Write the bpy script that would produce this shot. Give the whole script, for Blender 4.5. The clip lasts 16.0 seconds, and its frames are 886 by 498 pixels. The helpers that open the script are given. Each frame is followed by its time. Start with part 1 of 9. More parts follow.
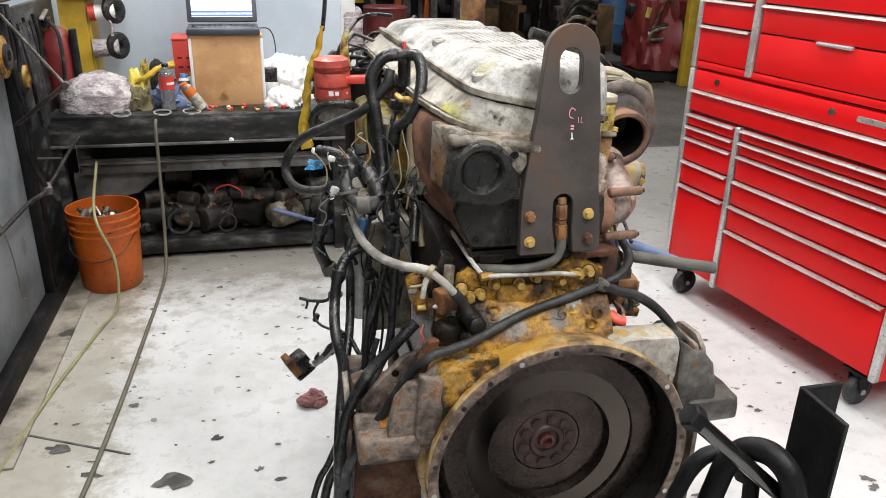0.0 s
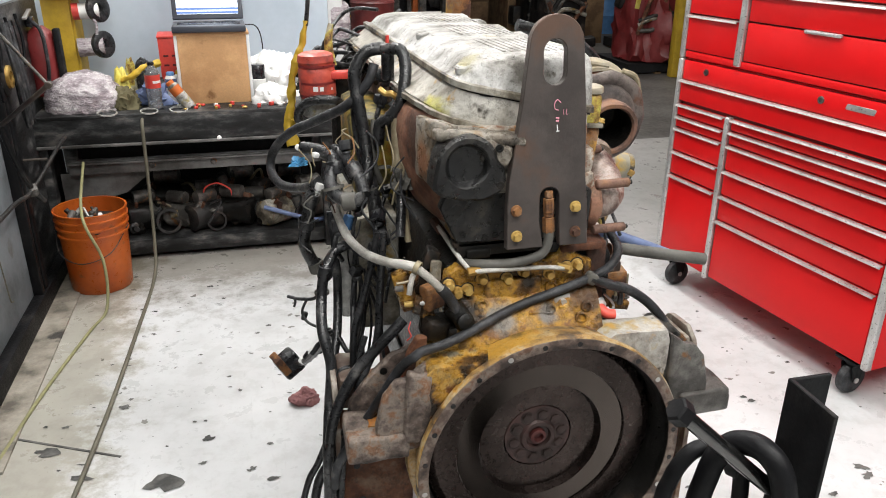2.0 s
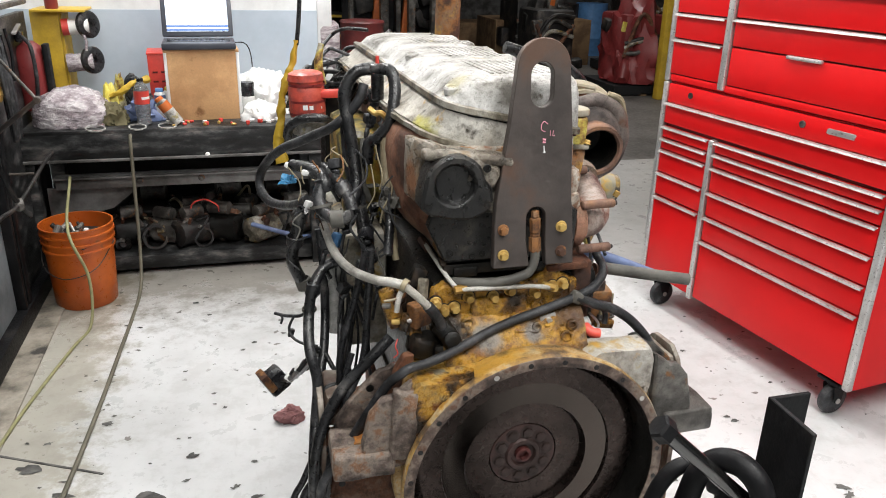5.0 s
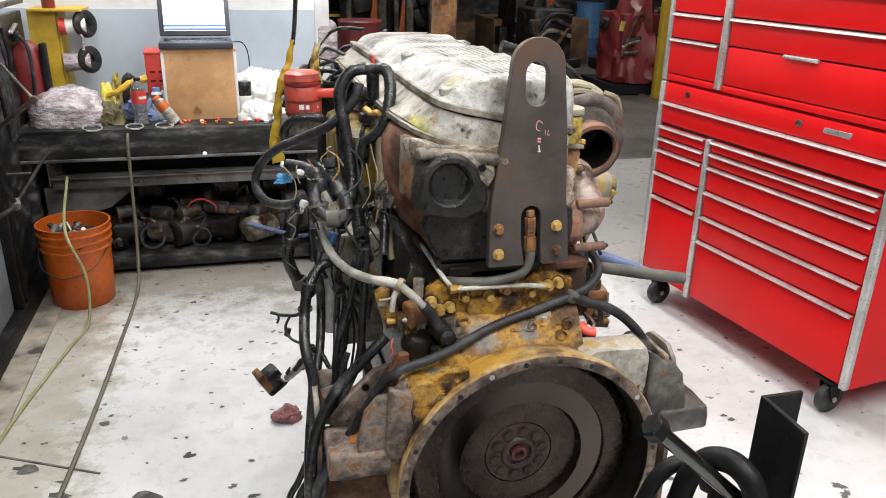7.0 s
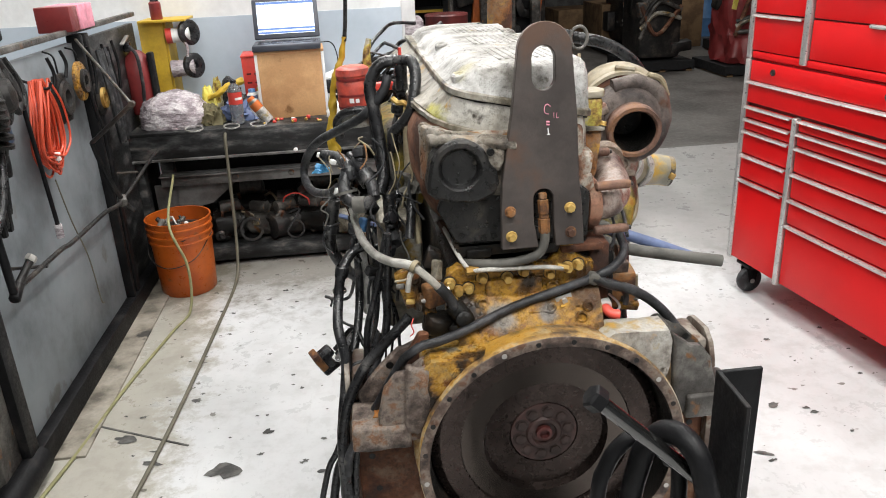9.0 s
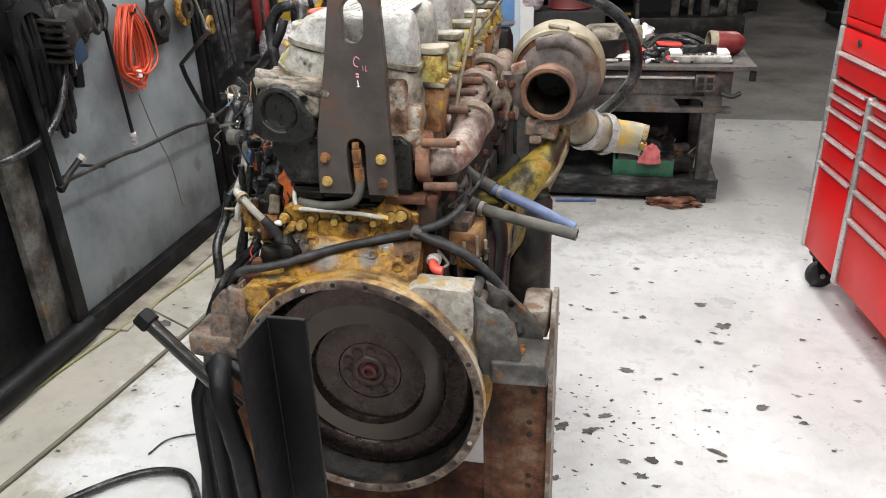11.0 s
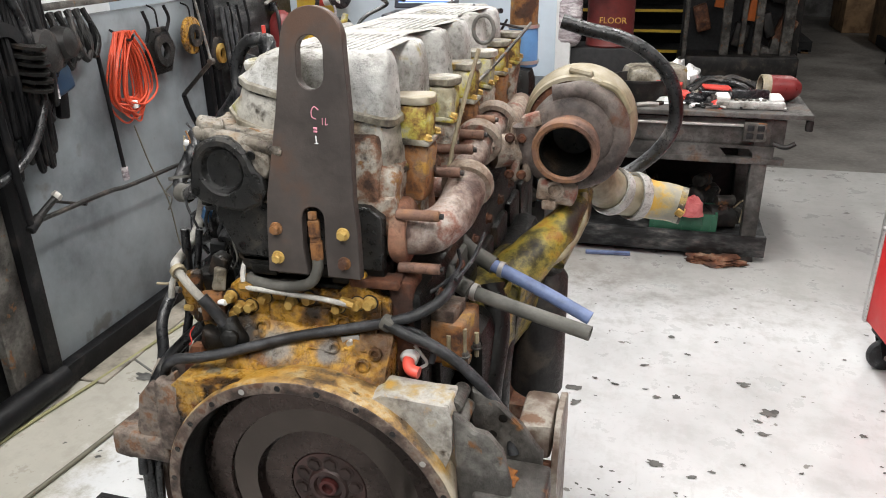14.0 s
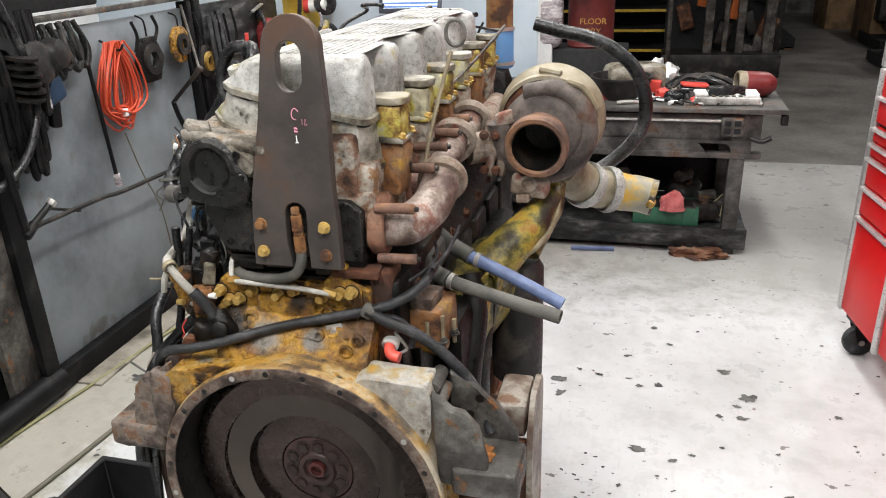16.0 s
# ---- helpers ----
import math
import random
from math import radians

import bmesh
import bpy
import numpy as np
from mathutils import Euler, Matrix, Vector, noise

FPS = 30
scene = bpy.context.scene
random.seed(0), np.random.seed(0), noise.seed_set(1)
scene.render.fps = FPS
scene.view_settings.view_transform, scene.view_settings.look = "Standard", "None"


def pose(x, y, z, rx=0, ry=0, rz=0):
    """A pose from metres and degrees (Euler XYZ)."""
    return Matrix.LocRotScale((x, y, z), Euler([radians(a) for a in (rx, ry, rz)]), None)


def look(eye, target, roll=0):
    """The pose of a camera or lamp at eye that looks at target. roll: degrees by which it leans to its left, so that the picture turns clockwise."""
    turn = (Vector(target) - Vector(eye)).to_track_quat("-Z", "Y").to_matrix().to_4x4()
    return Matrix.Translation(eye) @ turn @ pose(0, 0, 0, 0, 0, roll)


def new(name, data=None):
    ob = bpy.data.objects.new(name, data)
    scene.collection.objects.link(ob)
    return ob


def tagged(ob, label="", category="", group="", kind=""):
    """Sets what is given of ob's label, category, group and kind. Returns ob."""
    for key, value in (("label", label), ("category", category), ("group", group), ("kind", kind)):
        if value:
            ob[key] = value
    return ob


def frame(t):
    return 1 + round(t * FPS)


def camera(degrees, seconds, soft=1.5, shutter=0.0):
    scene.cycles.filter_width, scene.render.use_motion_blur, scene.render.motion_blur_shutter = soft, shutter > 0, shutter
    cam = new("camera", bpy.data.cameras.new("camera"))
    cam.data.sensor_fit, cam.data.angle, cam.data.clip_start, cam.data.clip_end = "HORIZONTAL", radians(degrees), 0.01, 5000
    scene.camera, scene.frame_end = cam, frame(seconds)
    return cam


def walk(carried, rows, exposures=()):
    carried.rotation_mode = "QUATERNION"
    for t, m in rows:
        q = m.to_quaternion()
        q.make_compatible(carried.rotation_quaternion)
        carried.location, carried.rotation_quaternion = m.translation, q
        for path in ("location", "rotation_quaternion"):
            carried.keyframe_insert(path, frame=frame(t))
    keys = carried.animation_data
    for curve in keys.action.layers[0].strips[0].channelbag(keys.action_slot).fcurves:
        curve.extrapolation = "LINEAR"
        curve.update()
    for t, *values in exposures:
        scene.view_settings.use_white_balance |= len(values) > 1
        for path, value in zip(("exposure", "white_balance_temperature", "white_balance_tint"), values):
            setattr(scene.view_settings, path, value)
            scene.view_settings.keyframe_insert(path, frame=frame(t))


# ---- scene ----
cam = camera(60.5, 16.0, soft=0.95)
PATH = [
    (0, (-0.536, -1.245, 1.602), (-0.094, 0.555, 0.848), 1.3),
    (0.5, (-0.529, -1.241, 1.6), (-0.08, 0.556, 0.846), 1.0),
    (1, (-0.523, -1.237, 1.598), (-0.079, 0.557, 0.835), 0.6),
    (1.5, (-0.518, -1.233, 1.595), (-0.068, 0.555, 0.822), 0.5),
    (2, (-0.517, -1.233, 1.597), (-0.062, 0.558, 0.831), 0.5),
    (2.5, (-0.519, -1.238, 1.598), (-0.054, 0.557, 0.848), 0.8),
    (3, (-0.521, -1.241, 1.601), (-0.046, 0.554, 0.859), 1.3),
    (3.5, (-0.522, -1.244, 1.602), (-0.039, 0.552, 0.865), 1.6),
    (4, (-0.523, -1.245, 1.602), (-0.033, 0.553, 0.876), 1.6),
    (6.5, (-0.518, -1.247, 1.603), (-0.026, 0.553, 0.884), 1.3),
    (7, (-0.516, -1.249, 1.603), (-0.02, 0.549, 0.881), 1.4),
    (7.5, (-0.511, -1.262, 1.603), (-0.04, 0.543, 0.882), 0.2),
    (8, (-0.486, -1.282, 1.606), (-0.052, 0.533, 0.886), -2.1),
    (8.5, (-0.427, -1.303, 1.605), (-0.041, 0.516, 0.868), -4.5),
    (8.7, (-0.395, -1.32, 1.601), (-0.091, 0.514, 0.865), -4.2),
    (10.8, (0.421, -1.377, 1.609), (0.131, 0.437, 0.818), -0.8),
    (11, (0.497, -1.375, 1.603), (0.102, 0.393, 0.755), -2.1),
    (11.5, (0.569, -1.272, 1.595), (0.13, 0.496, 0.768), -1.7),
    (12, (0.57, -1.133, 1.594), (0.116, 0.651, 0.814), -1.6),
    (12.5, (0.583, -1.079, 1.59), (-0.018, 0.661, 0.807), -1.1),
    (13, (0.597, -1.049, 1.587), (-0.034, 0.684, 0.814), -1.6),
    (13.5, (0.557, -1.032, 1.565), (-0.018, 0.697, 0.74), -1.4),
    (14, (0.523, -1.02, 1.572), (0.025, 0.753, 0.794), -1.0),
    (14.5, (0.531, -1.012, 1.572), (0.047, 0.763, 0.787), -2.1),
    (15, (0.547, -1.032, 1.576), (-0.033, 0.712, 0.789), -4.5),
    (15.5, (0.563, -1.061, 1.576), (0.033, 0.702, 0.795), -2.7),
    (16, (0.576, -1.091, 1.581), (0.091, 0.69, 0.811), -2.1),
]
walk(cam, [(t, look(eye, target, roll)) for t, eye, target, roll in PATH])

# ---- world and light ----
world = bpy.data.worlds.new("world")
scene.world = world
world.use_nodes = True
world.node_tree.nodes["Background"].inputs[0].default_value = (0.9, 0.95, 1.0, 1)
world.node_tree.nodes["Background"].inputs[1].default_value = 0.12
scene.view_settings.exposure = 0.0


def tube_light(x, y, z, length, power, turn=0):
    """A ceiling fluorescent: the lamp's light."""
    d = bpy.data.lights.new("fluorescent_light", "AREA")
    d.shape, d.size, d.size_y, d.energy = "RECTANGLE", 0.3, length, power
    d.color = (1.0, 0.99, 0.965)
    ob = new("fluorescent_light", d)
    ob.matrix_basis = pose(x, y, z, 0, 0, turn)
    return ob


for lx, ly, lp in ((-0.7, -1.7, 99), (1.0, -1.6, 103), (-0.6, 2.2, 88), (1.0, 2.0, 76), (3.6, 0.6, 44), (2.6, 5.6, 38), (4.2, 9.0, 42), (-2.4, 4.2, 70)):
    tube_light(lx, ly, 3.55, 2.2, lp)


# ---- materials ----
def ramp(nt, fac, stops):
    r = nt.nodes.new("ShaderNodeValToRGB")
    while len(r.color_ramp.elements) < len(stops):
        r.color_ramp.elements.new(0.5)
    for e, (p, c) in zip(r.color_ramp.elements, stops):
        e.position, e.color = p, (*c, 1) if len(c) == 3 else c
    nt.links.new(fac, r.inputs[0])
    return r.outputs[0]


def noise_tex(nt, scale, detail=6, rough=0.6, stretch=(1, 1, 1), kind="Object", offset=(0, 0, 0)):
    co = nt.nodes.new("ShaderNodeTexCoord")
    mp = nt.nodes.new("ShaderNodeMapping")
    mp.inputs["Scale"].default_value = stretch
    mp.inputs["Location"].default_value = offset
    n = nt.nodes.new("ShaderNodeTexNoise")
    n.inputs["Scale"].default_value, n.inputs["Detail"].default_value, n.inputs["Roughness"].default_value = scale, detail, rough
    nt.links.new(co.outputs[kind], mp.inputs[0])
    nt.links.new(mp.outputs[0], n.inputs["Vector"])
    return n.outputs["Fac"]


def mixc(nt, fac, a, b, mode="MIX"):
    m = nt.nodes.new("ShaderNodeMix")
    m.data_type, m.blend_type = "RGBA", mode
    for sock, v in ((m.inputs["Factor"], fac), (m.inputs["A"], a), (m.inputs["B"], b)):
        if isinstance(v, (int, float)):
            sock.default_value = v
        elif isinstance(v, tuple):
            sock.default_value = (*v, 1)
        else:
            nt.links.new(v, sock)
    return m.outputs["Result"]


def surface(name, stops, scale=6.0, rough=0.6, metal=0.0, bump=0.25, fine=60.0, fleck=0.35, stretch=(1, 1, 1), rough_var=0.15,
            spots=None, coat=0.0, radial=0.0, bump_dist=0.004, spec=0.5, transmission=0.0, alpha=1.0, grit=None, stains=()):
    """A weathered surface: stops are colours laid over a broad noise, fleck darkens and lightens it finely,
    spots = (colour, scale, threshold) lays sharp patches on top, stains = (colour, place, radius) ragged spills."""
    m = bpy.data.materials.new(name)
    m.use_nodes = True
    nt = m.node_tree
    b = nt.nodes["Principled BSDF"]
    broad = noise_tex(nt, scale, 8, 0.62, stretch)
    if len(stops) == 1:
        c = stops[0]
        stops = [(0.3, tuple(v * 0.85 for v in c)), (0.7, tuple(min(1, v * 1.12) for v in c))]
    elif not isinstance(stops[0][1], tuple):
        n = len(stops)
        stops = [(0.34 + 0.32 * i / (n - 1), c) for i, c in enumerate(stops)]
    stops = [(0.5 + (p - 0.5) * 0.62, c) for p, c in stops]
    col = ramp(nt, broad, stops)
    small = noise_tex(nt, fine, 4, 0.7, stretch, offset=(3, 7, 1))
    col = mixc(nt, fleck, col, ramp(nt, small, [(0.3, (0.35, 0.35, 0.35)), (0.7, (1.0, 1.0, 1.0))]), "MULTIPLY")
    for sc, ss, th in (spots or []):
        f = noise_tex(nt, ss, 5, 0.55, stretch, offset=(ss, 2, 5))
        th = 0.5 + (th - 0.5) * 0.72
        col = mixc(nt, ramp(nt, f, [(th, (0, 0, 0)), (th + 0.07, (1, 1, 1))]), col, sc)
    for sc, place, radius in stains:
        co = nt.nodes.new("ShaderNodeTexCoord")
        far = nt.nodes.new("ShaderNodeVectorMath")
        far.operation = "DISTANCE"
        far.inputs[1].default_value = place
        nt.links.new(co.outputs["Object"], far.inputs[0])
        wob = nt.nodes.new("ShaderNodeMath")
        wob.operation, wob.inputs[1].default_value = "MULTIPLY_ADD", radius * 1.6
        nt.links.new(noise_tex(nt, 28, 7, 0.65, offset=(radius * 90, 4, 2)), wob.inputs[0])
        nt.links.new(far.outputs["Value"], wob.inputs[2])
        col = mixc(nt, ramp(nt, wob.outputs[0], [(radius * 1.45, (0.92, 0.92, 0.92)), (radius * 2.0, (0, 0, 0))]), col, sc)
    if grit is None:
        grit = 0.0 if any(k in name for k in ("cloth", "rag", "bag", "braid")) else 0.55 if bump >= 0.4 else 0.0
    if grit:
        g = noise_tex(nt, 42, 12, 0.85, stretch, offset=(5, 1, 8))
        col = mixc(nt, grit, col, ramp(nt, g, [(0.40, (0.10, 0.085, 0.07)), (0.49, (0.85, 0.84, 0.82)), (0.58, (1.0, 1.0, 1.0))]), "MULTIPLY")
    nt.links.new(col, b.inputs["Base Color"])
    rr = ramp(nt, small, [(0.3, (max(0.02, rough - rough_var),) * 3), (0.7, (min(1, rough + rough_var),) * 3)])
    nt.links.new(rr, b.inputs["Roughness"])
    b.inputs["Metallic"].default_value = metal
    b.inputs["Coat Weight"].default_value = coat
    b.inputs["Coat Roughness"].default_value = 0.12
    b.inputs["Specular IOR Level"].default_value = spec
    b.inputs["Transmission Weight"].default_value = transmission
    b.inputs["Alpha"].default_value = alpha
    if radial:
        tan = nt.nodes.new("ShaderNodeTangent")
        tan.direction_type, tan.axis = "RADIAL", "Y"
        nt.links.new(tan.outputs[0], b.inputs["Tangent"])
        b.inputs["Anisotropic"].default_value = radial
    if bump:
        bp = nt.nodes.new("ShaderNodeBump")
        bp.inputs["Strength"].default_value, bp.inputs["Distance"].default_value = bump, bump_dist
        mx = nt.nodes.new("ShaderNodeMath")
        nt.links.new(small, mx.inputs[0])
        nt.links.new(broad, mx.inputs[1])
        if grit:
            my = nt.nodes.new("ShaderNodeMath")
            nt.links.new(mx.outputs[0], my.inputs[0])
            nt.links.new(g, my.inputs[1])
            mx = my
        nt.links.new(mx.outputs[0], bp.inputs["Height"])
        nt.links.new(bp.outputs[0], b.inputs["Normal"])
    return m


def plain_glow(name, colour, strength):
    m = bpy.data.materials.new(name)
    m.use_nodes = True
    b = m.node_tree.nodes["Principled BSDF"]
    b.inputs["Base Color"].default_value = (0, 0, 0, 1)
    b.inputs["Emission Color"].default_value = (*colour, 1)
    b.inputs["Emission Strength"].default_value = strength
    return m


RUST = (0.10, 0.035, 0.016)
RUST2 = (0.19, 0.075, 0.035)
M = dict(
    yellow=surface("worn_yellow_paint", [(0.30, (0.02, 0.014, 0.010)), (0.40, (0.10, 0.05, 0.018)), (0.47, (0.30, 0.15, 0.025)), (0.55, (0.50, 0.27, 0.04)), (0.64, (0.46, 0.29, 0.09)), (0.74, (0.20, 0.17, 0.12))],
                   13, 0.32, 0, 0.6, 80, 0.5, spots=[((0.018, 0.014, 0.011), 17, 0.60), ((0.15, 0.06, 0.02), 35, 0.62)], rough_var=0.22),
    yellow_pale=surface("faded_yellow_paint", [(0.30, (0.12, 0.08, 0.05)), (0.40, (0.34, 0.20, 0.07)), (0.48, (0.48, 0.30, 0.10)), (0.56, (0.54, 0.42, 0.25)), (0.64, (0.52, 0.28, 0.05)), (0.76, (0.16, 0.09, 0.045))],
                        13, 0.38, 0, 0.5, 70, 0.4, spots=[((0.05, 0.035, 0.025), 27, 0.66), ((0.50, 0.27, 0.04), 12, 0.68), ((0.30, 0.12, 0.04), 22, 0.72)], grit=0.4,
                        stains=[((0.52, 0.46, 0.36), (0.225, -0.06, 0.68), 0.075), ((0.50, 0.27, 0.04), (-0.10, -0.03, 0.845), 0.07), ((0.52, 0.29, 0.05), (0.25, -0.05, 0.74), 0.04), ((0.14, 0.12, 0.10), (0.215, -0.06, 0.775), 0.03), ((0.03, 0.022, 0.015), (-0.06, -0.03, 0.822), 0.025), ((0.05, 0.03, 0.018), (0.09, -0.02, 0.822), 0.02)]),
    pad_bare=surface("bare_grey_pad_with_yellow_flakes", [(0.30, (0.16, 0.14, 0.12)), (0.42, (0.36, 0.33, 0.29)), (0.55, (0.50, 0.48, 0.44)), (0.68, (0.42, 0.32, 0.16)), (0.78, (0.50, 0.29, 0.06))],
                     12, 0.5, 0, 0.5, 70, 0.4, spots=[((0.06, 0.045, 0.03), 24, 0.66), ((0.50, 0.27, 0.04), 14, 0.66)], grit=0.4),
    yellow_clean=surface("yellow_paint", [(0.55, 0.36, 0.03)], 8, 0.5, 0, 0.2, 50, 0.3),
    lime=surface("yellow_primer_stain", [(0.34, (0.10, 0.05, 0.02)), (0.42, (0.36, 0.22, 0.05)), (0.52, (0.60, 0.52, 0.10)), (0.62, (0.52, 0.49, 0.36)), (0.74, (0.34, 0.30, 0.20))], 17, 0.5, 0, 0.4, 60, 0.45),
    lime_dark=surface("oily_yellow_paint", [(0.32, (0.025, 0.02, 0.012)), (0.43, (0.10, 0.08, 0.022)), (0.52, (0.27, 0.22, 0.05)), (0.60, (0.42, 0.30, 0.045)), (0.70, (0.36, 0.17, 0.03))], 13, 0.4, 0, 0.4, 60, 0.45),
    alu=surface("oxidised_cast_aluminium", [(0.26, (0.14, 0.13, 0.11)), (0.36, (0.32, 0.31, 0.285)), (0.48, (0.46, 0.452, 0.43)), (0.62, (0.58, 0.575, 0.56)), (0.74, (0.72, 0.715, 0.70))], 11, 0.40, 0.1, 0.6, 90, 0.4, grit=0.5, rough_var=0.22,
                spots=[((0.36, 0.30, 0.13), 16, 0.70), ((0.14, 0.125, 0.10), 26, 0.72)],
                stains=[((0.33, 0.31, 0.13), (-0.20, 0.16, 1.29), 0.035), ((0.36, 0.33, 0.20), (-0.12, 0.14, 1.33), 0.03)]),
    alu_dirty=surface("dirty_cast_aluminium", [(0.30, (0.06, 0.05, 0.04)), (0.43, (0.20, 0.175, 0.13)), (0.56, (0.36, 0.33, 0.27)), (0.72, (0.50, 0.48, 0.43))], 11, 0.5, 0.2, 0.5, 70, 0.45,
                      spots=[((0.30, 0.20, 0.05), 14, 0.64)]),
    rust=surface("rusty_cast_iron", [(0.30, (0.05, 0.022, 0.014)), (0.45, RUST), (0.58, RUST2), (0.72, (0.27, 0.17, 0.11))], 10, 0.75, 0.1, 0.5, 80, 0.45),
    rust_pale=surface("heat_scaled_iron", [(0.32, (0.13, 0.075, 0.05)), (0.46, (0.27, 0.20, 0.15)), (0.58, (0.36, 0.30, 0.25)), (0.7, (0.26, 0.10, 0.07))], 12, 0.75, 0.15, 0.4, 90, 0.4),
    rust_orange=surface("orange_rust", [(0.32, (0.08, 0.035, 0.02)), (0.48, (0.30, 0.13, 0.04)), (0.60, (0.26, 0.15, 0.085)), (0.72, (0.46, 0.25, 0.05))], 14, 0.8, 0.05, 0.4, 90, 0.4),
    turbo_iron=surface("rusty_turbo_casting", [(0.30, (0.045, 0.035, 0.032)), (0.48, (0.12, 0.095, 0.085)), (0.62, (0.17, 0.14, 0.125)), (0.74, (0.14, 0.07, 0.045))], 10, 0.62, 0.25, 0.5, 70, 0.4),
    rust_rim=surface("rusted_rim", [(0.32, (0.10, 0.055, 0.04)), (0.5, (0.22, 0.12, 0.085)), (0.68, (0.28, 0.14, 0.07))], 12, 0.7, 0.15, 0.4, 90, 0.35),
    tan_cast=surface("tan_stained_casting", [(0.32, (0.17, 0.135, 0.085)), (0.5, (0.30, 0.255, 0.17)), (0.68, (0.38, 0.34, 0.27))], 9, 0.55, 0.15, 0.3, 70, 0.4),
    yellow_worn=surface("yellow_paint_worn_to_metal", [(0.36, (0.30, 0.28, 0.22)), (0.47, (0.42, 0.34, 0.18)), (0.56, (0.54, 0.33, 0.06)), (0.7, (0.58, 0.34, 0.05))], 11, 0.45, 0, 0.2, 60, 0.3),
    rust_seat=surface("bright_orange_rust", [(0.35, (0.22, 0.08, 0.02)), (0.5, (0.48, 0.18, 0.03)), (0.66, (0.40, 0.22, 0.08))], 20, 0.8, 0, 0.4, 90, 0.4),
    iron=surface("dark_iron", [(0.35, (0.010, 0.0095, 0.009)), (0.55, (0.028, 0.025, 0.024)), (0.72, (0.08, 0.064, 0.052))], 9, 0.5, 0.2, 0.4, 80, 0.4),
    iron_grey=surface("grimy_grey_iron", [(0.33, (0.035, 0.031, 0.028)), (0.5, (0.095, 0.088, 0.08)), (0.66, (0.19, 0.18, 0.165))], 9, 0.5, 0.2, 0.5, 70, 0.4, spots=[((0.20, 0.09, 0.03), 20, 0.65)]),
    greasy=surface("greasy_black_iron", [(0.35, (0.003, 0.003, 0.0025)), (0.6, (0.009, 0.008, 0.007)), (0.75, (0.045, 0.03, 0.02))], 10, 0.38, 0.0, 0.5, 70, 0.4, spec=0.35),
    stand_side=surface("worn_stand_steel", [(0.32, (0.07, 0.04, 0.028)), (0.48, (0.15, 0.11, 0.085)), (0.60, (0.30, 0.27, 0.23)), (0.7, (0.15, 0.08, 0.045))], 9, 0.5, 0.1, 0.3, 70, 0.3),
    plate=surface("dark_steel_plate", [(0.35, (0.062, 0.052, 0.048)), (0.55, (0.09, 0.075, 0.068)), (0.75, (0.12, 0.072, 0.052))], 6, 0.5, 0.35, 0.12, 110, 0.25),
    fly=surface("flywheel_steel", [(0.35, (0.034, 0.026, 0.023)), (0.6, (0.060, 0.045, 0.040))], 6, 0.28, 0.9, 0.0, 60, 0.08, radial=0.6, rough_var=0.05),
    fly_bright=surface("flywheel_clutch_face", [(0.35, (0.060, 0.050, 0.044)), (0.6, (0.088, 0.073, 0.064))], 2, 0.17, 1.0, 0.0, 60, 0.05, radial=0.85, rough_var=0.03),
    fly_red=surface("flywheel_hub_rust", [(0.35, (0.036, 0.020, 0.017)), (0.6, (0.07, 0.036, 0.032))], 12, 0.5, 0.3, 0.1, 60, 0.3),
    red_iron=surface("red_rusted_ring", [(0.35, (0.05, 0.014, 0.013)), (0.6, (0.10, 0.026, 0.023))], 20, 0.45, 0.3, 0.2, 80, 0.3),
    fly_bolt=surface("dull_bolt_steel", [(0.35, (0.032, 0.022, 0.019)), (0.6, (0.055, 0.036, 0.032))], 14, 0.5, 0.5, 0.2, 80, 0.3),
    loom=surface("black_plastic_loom", [(0.33, (0.006, 0.006, 0.0065)), (0.5, (0.016, 0.0165, 0.018)), (0.66, (0.04, 0.04, 0.042)), (0.78, (0.12, 0.115, 0.11))], 14, 0.33, 0, 0.3, 120, 0.3),
    rubber=surface("grey_black_rubber", [(0.33, (0.010, 0.0105, 0.0115)), (0.5, (0.026, 0.027, 0.031)), (0.64, (0.052, 0.053, 0.058)), (0.76, (0.13, 0.125, 0.118))], 22, 0.5, 0, 0.45, 160, 0.4),
    rubber_grey=surface("dusty_grey_rubber", [(0.35, (0.06, 0.057, 0.05)), (0.6, (0.11, 0.105, 0.092))], 12, 0.65, 0, 0.3, 90, 0.35),
    braid=surface("braided_steel_hose", [(0.35, (0.30, 0.27, 0.23)), (0.6, (0.55, 0.52, 0.46))], 14, 0.5, 0.4, 0.9, 400, 0.5),
    steel=surface("zinc_steel", [(0.35, (0.36, 0.345, 0.32)), (0.6, (0.52, 0.50, 0.48))], 10, 0.4, 0.6, 0.0, 80, 0.15, rough_var=0.05),
    chrome=surface("brushed_aluminium_trim", [(0.35, (0.47, 0.46, 0.445)), (0.6, (0.60, 0.595, 0.585))], 8, 0.35, 0.7, 0.04, 140, 0.1, stretch=(1, 1, 1)),
    brass=surface("yellow_zinc", [(0.35, (0.34, 0.19, 0.04)), (0.6, (0.62, 0.42, 0.13))], 14, 0.45, 0.4, 0.3, 90, 0.35),
    blue_hose=surface("blue_silicone_hose", [(0.35, (0.09, 0.12, 0.22)), (0.6, (0.15, 0.20, 0.36))], 10, 0.5, 0, 0.2, 80, 0.3),
    navy=surface("navy_plastic", [(0.02, 0.05, 0.10)], 10, 0.5, 0, 0.1, 60, 0.3),
    blue=surface("blue_plastic", [(0.10, 0.24, 0.48)], 10, 0.45, 0, 0.1, 60, 0.2),
    cyan=surface("light_blue_connector", [(0.07, 0.30, 0.55)], 10, 0.4, 0, 0.1, 60, 0.2),
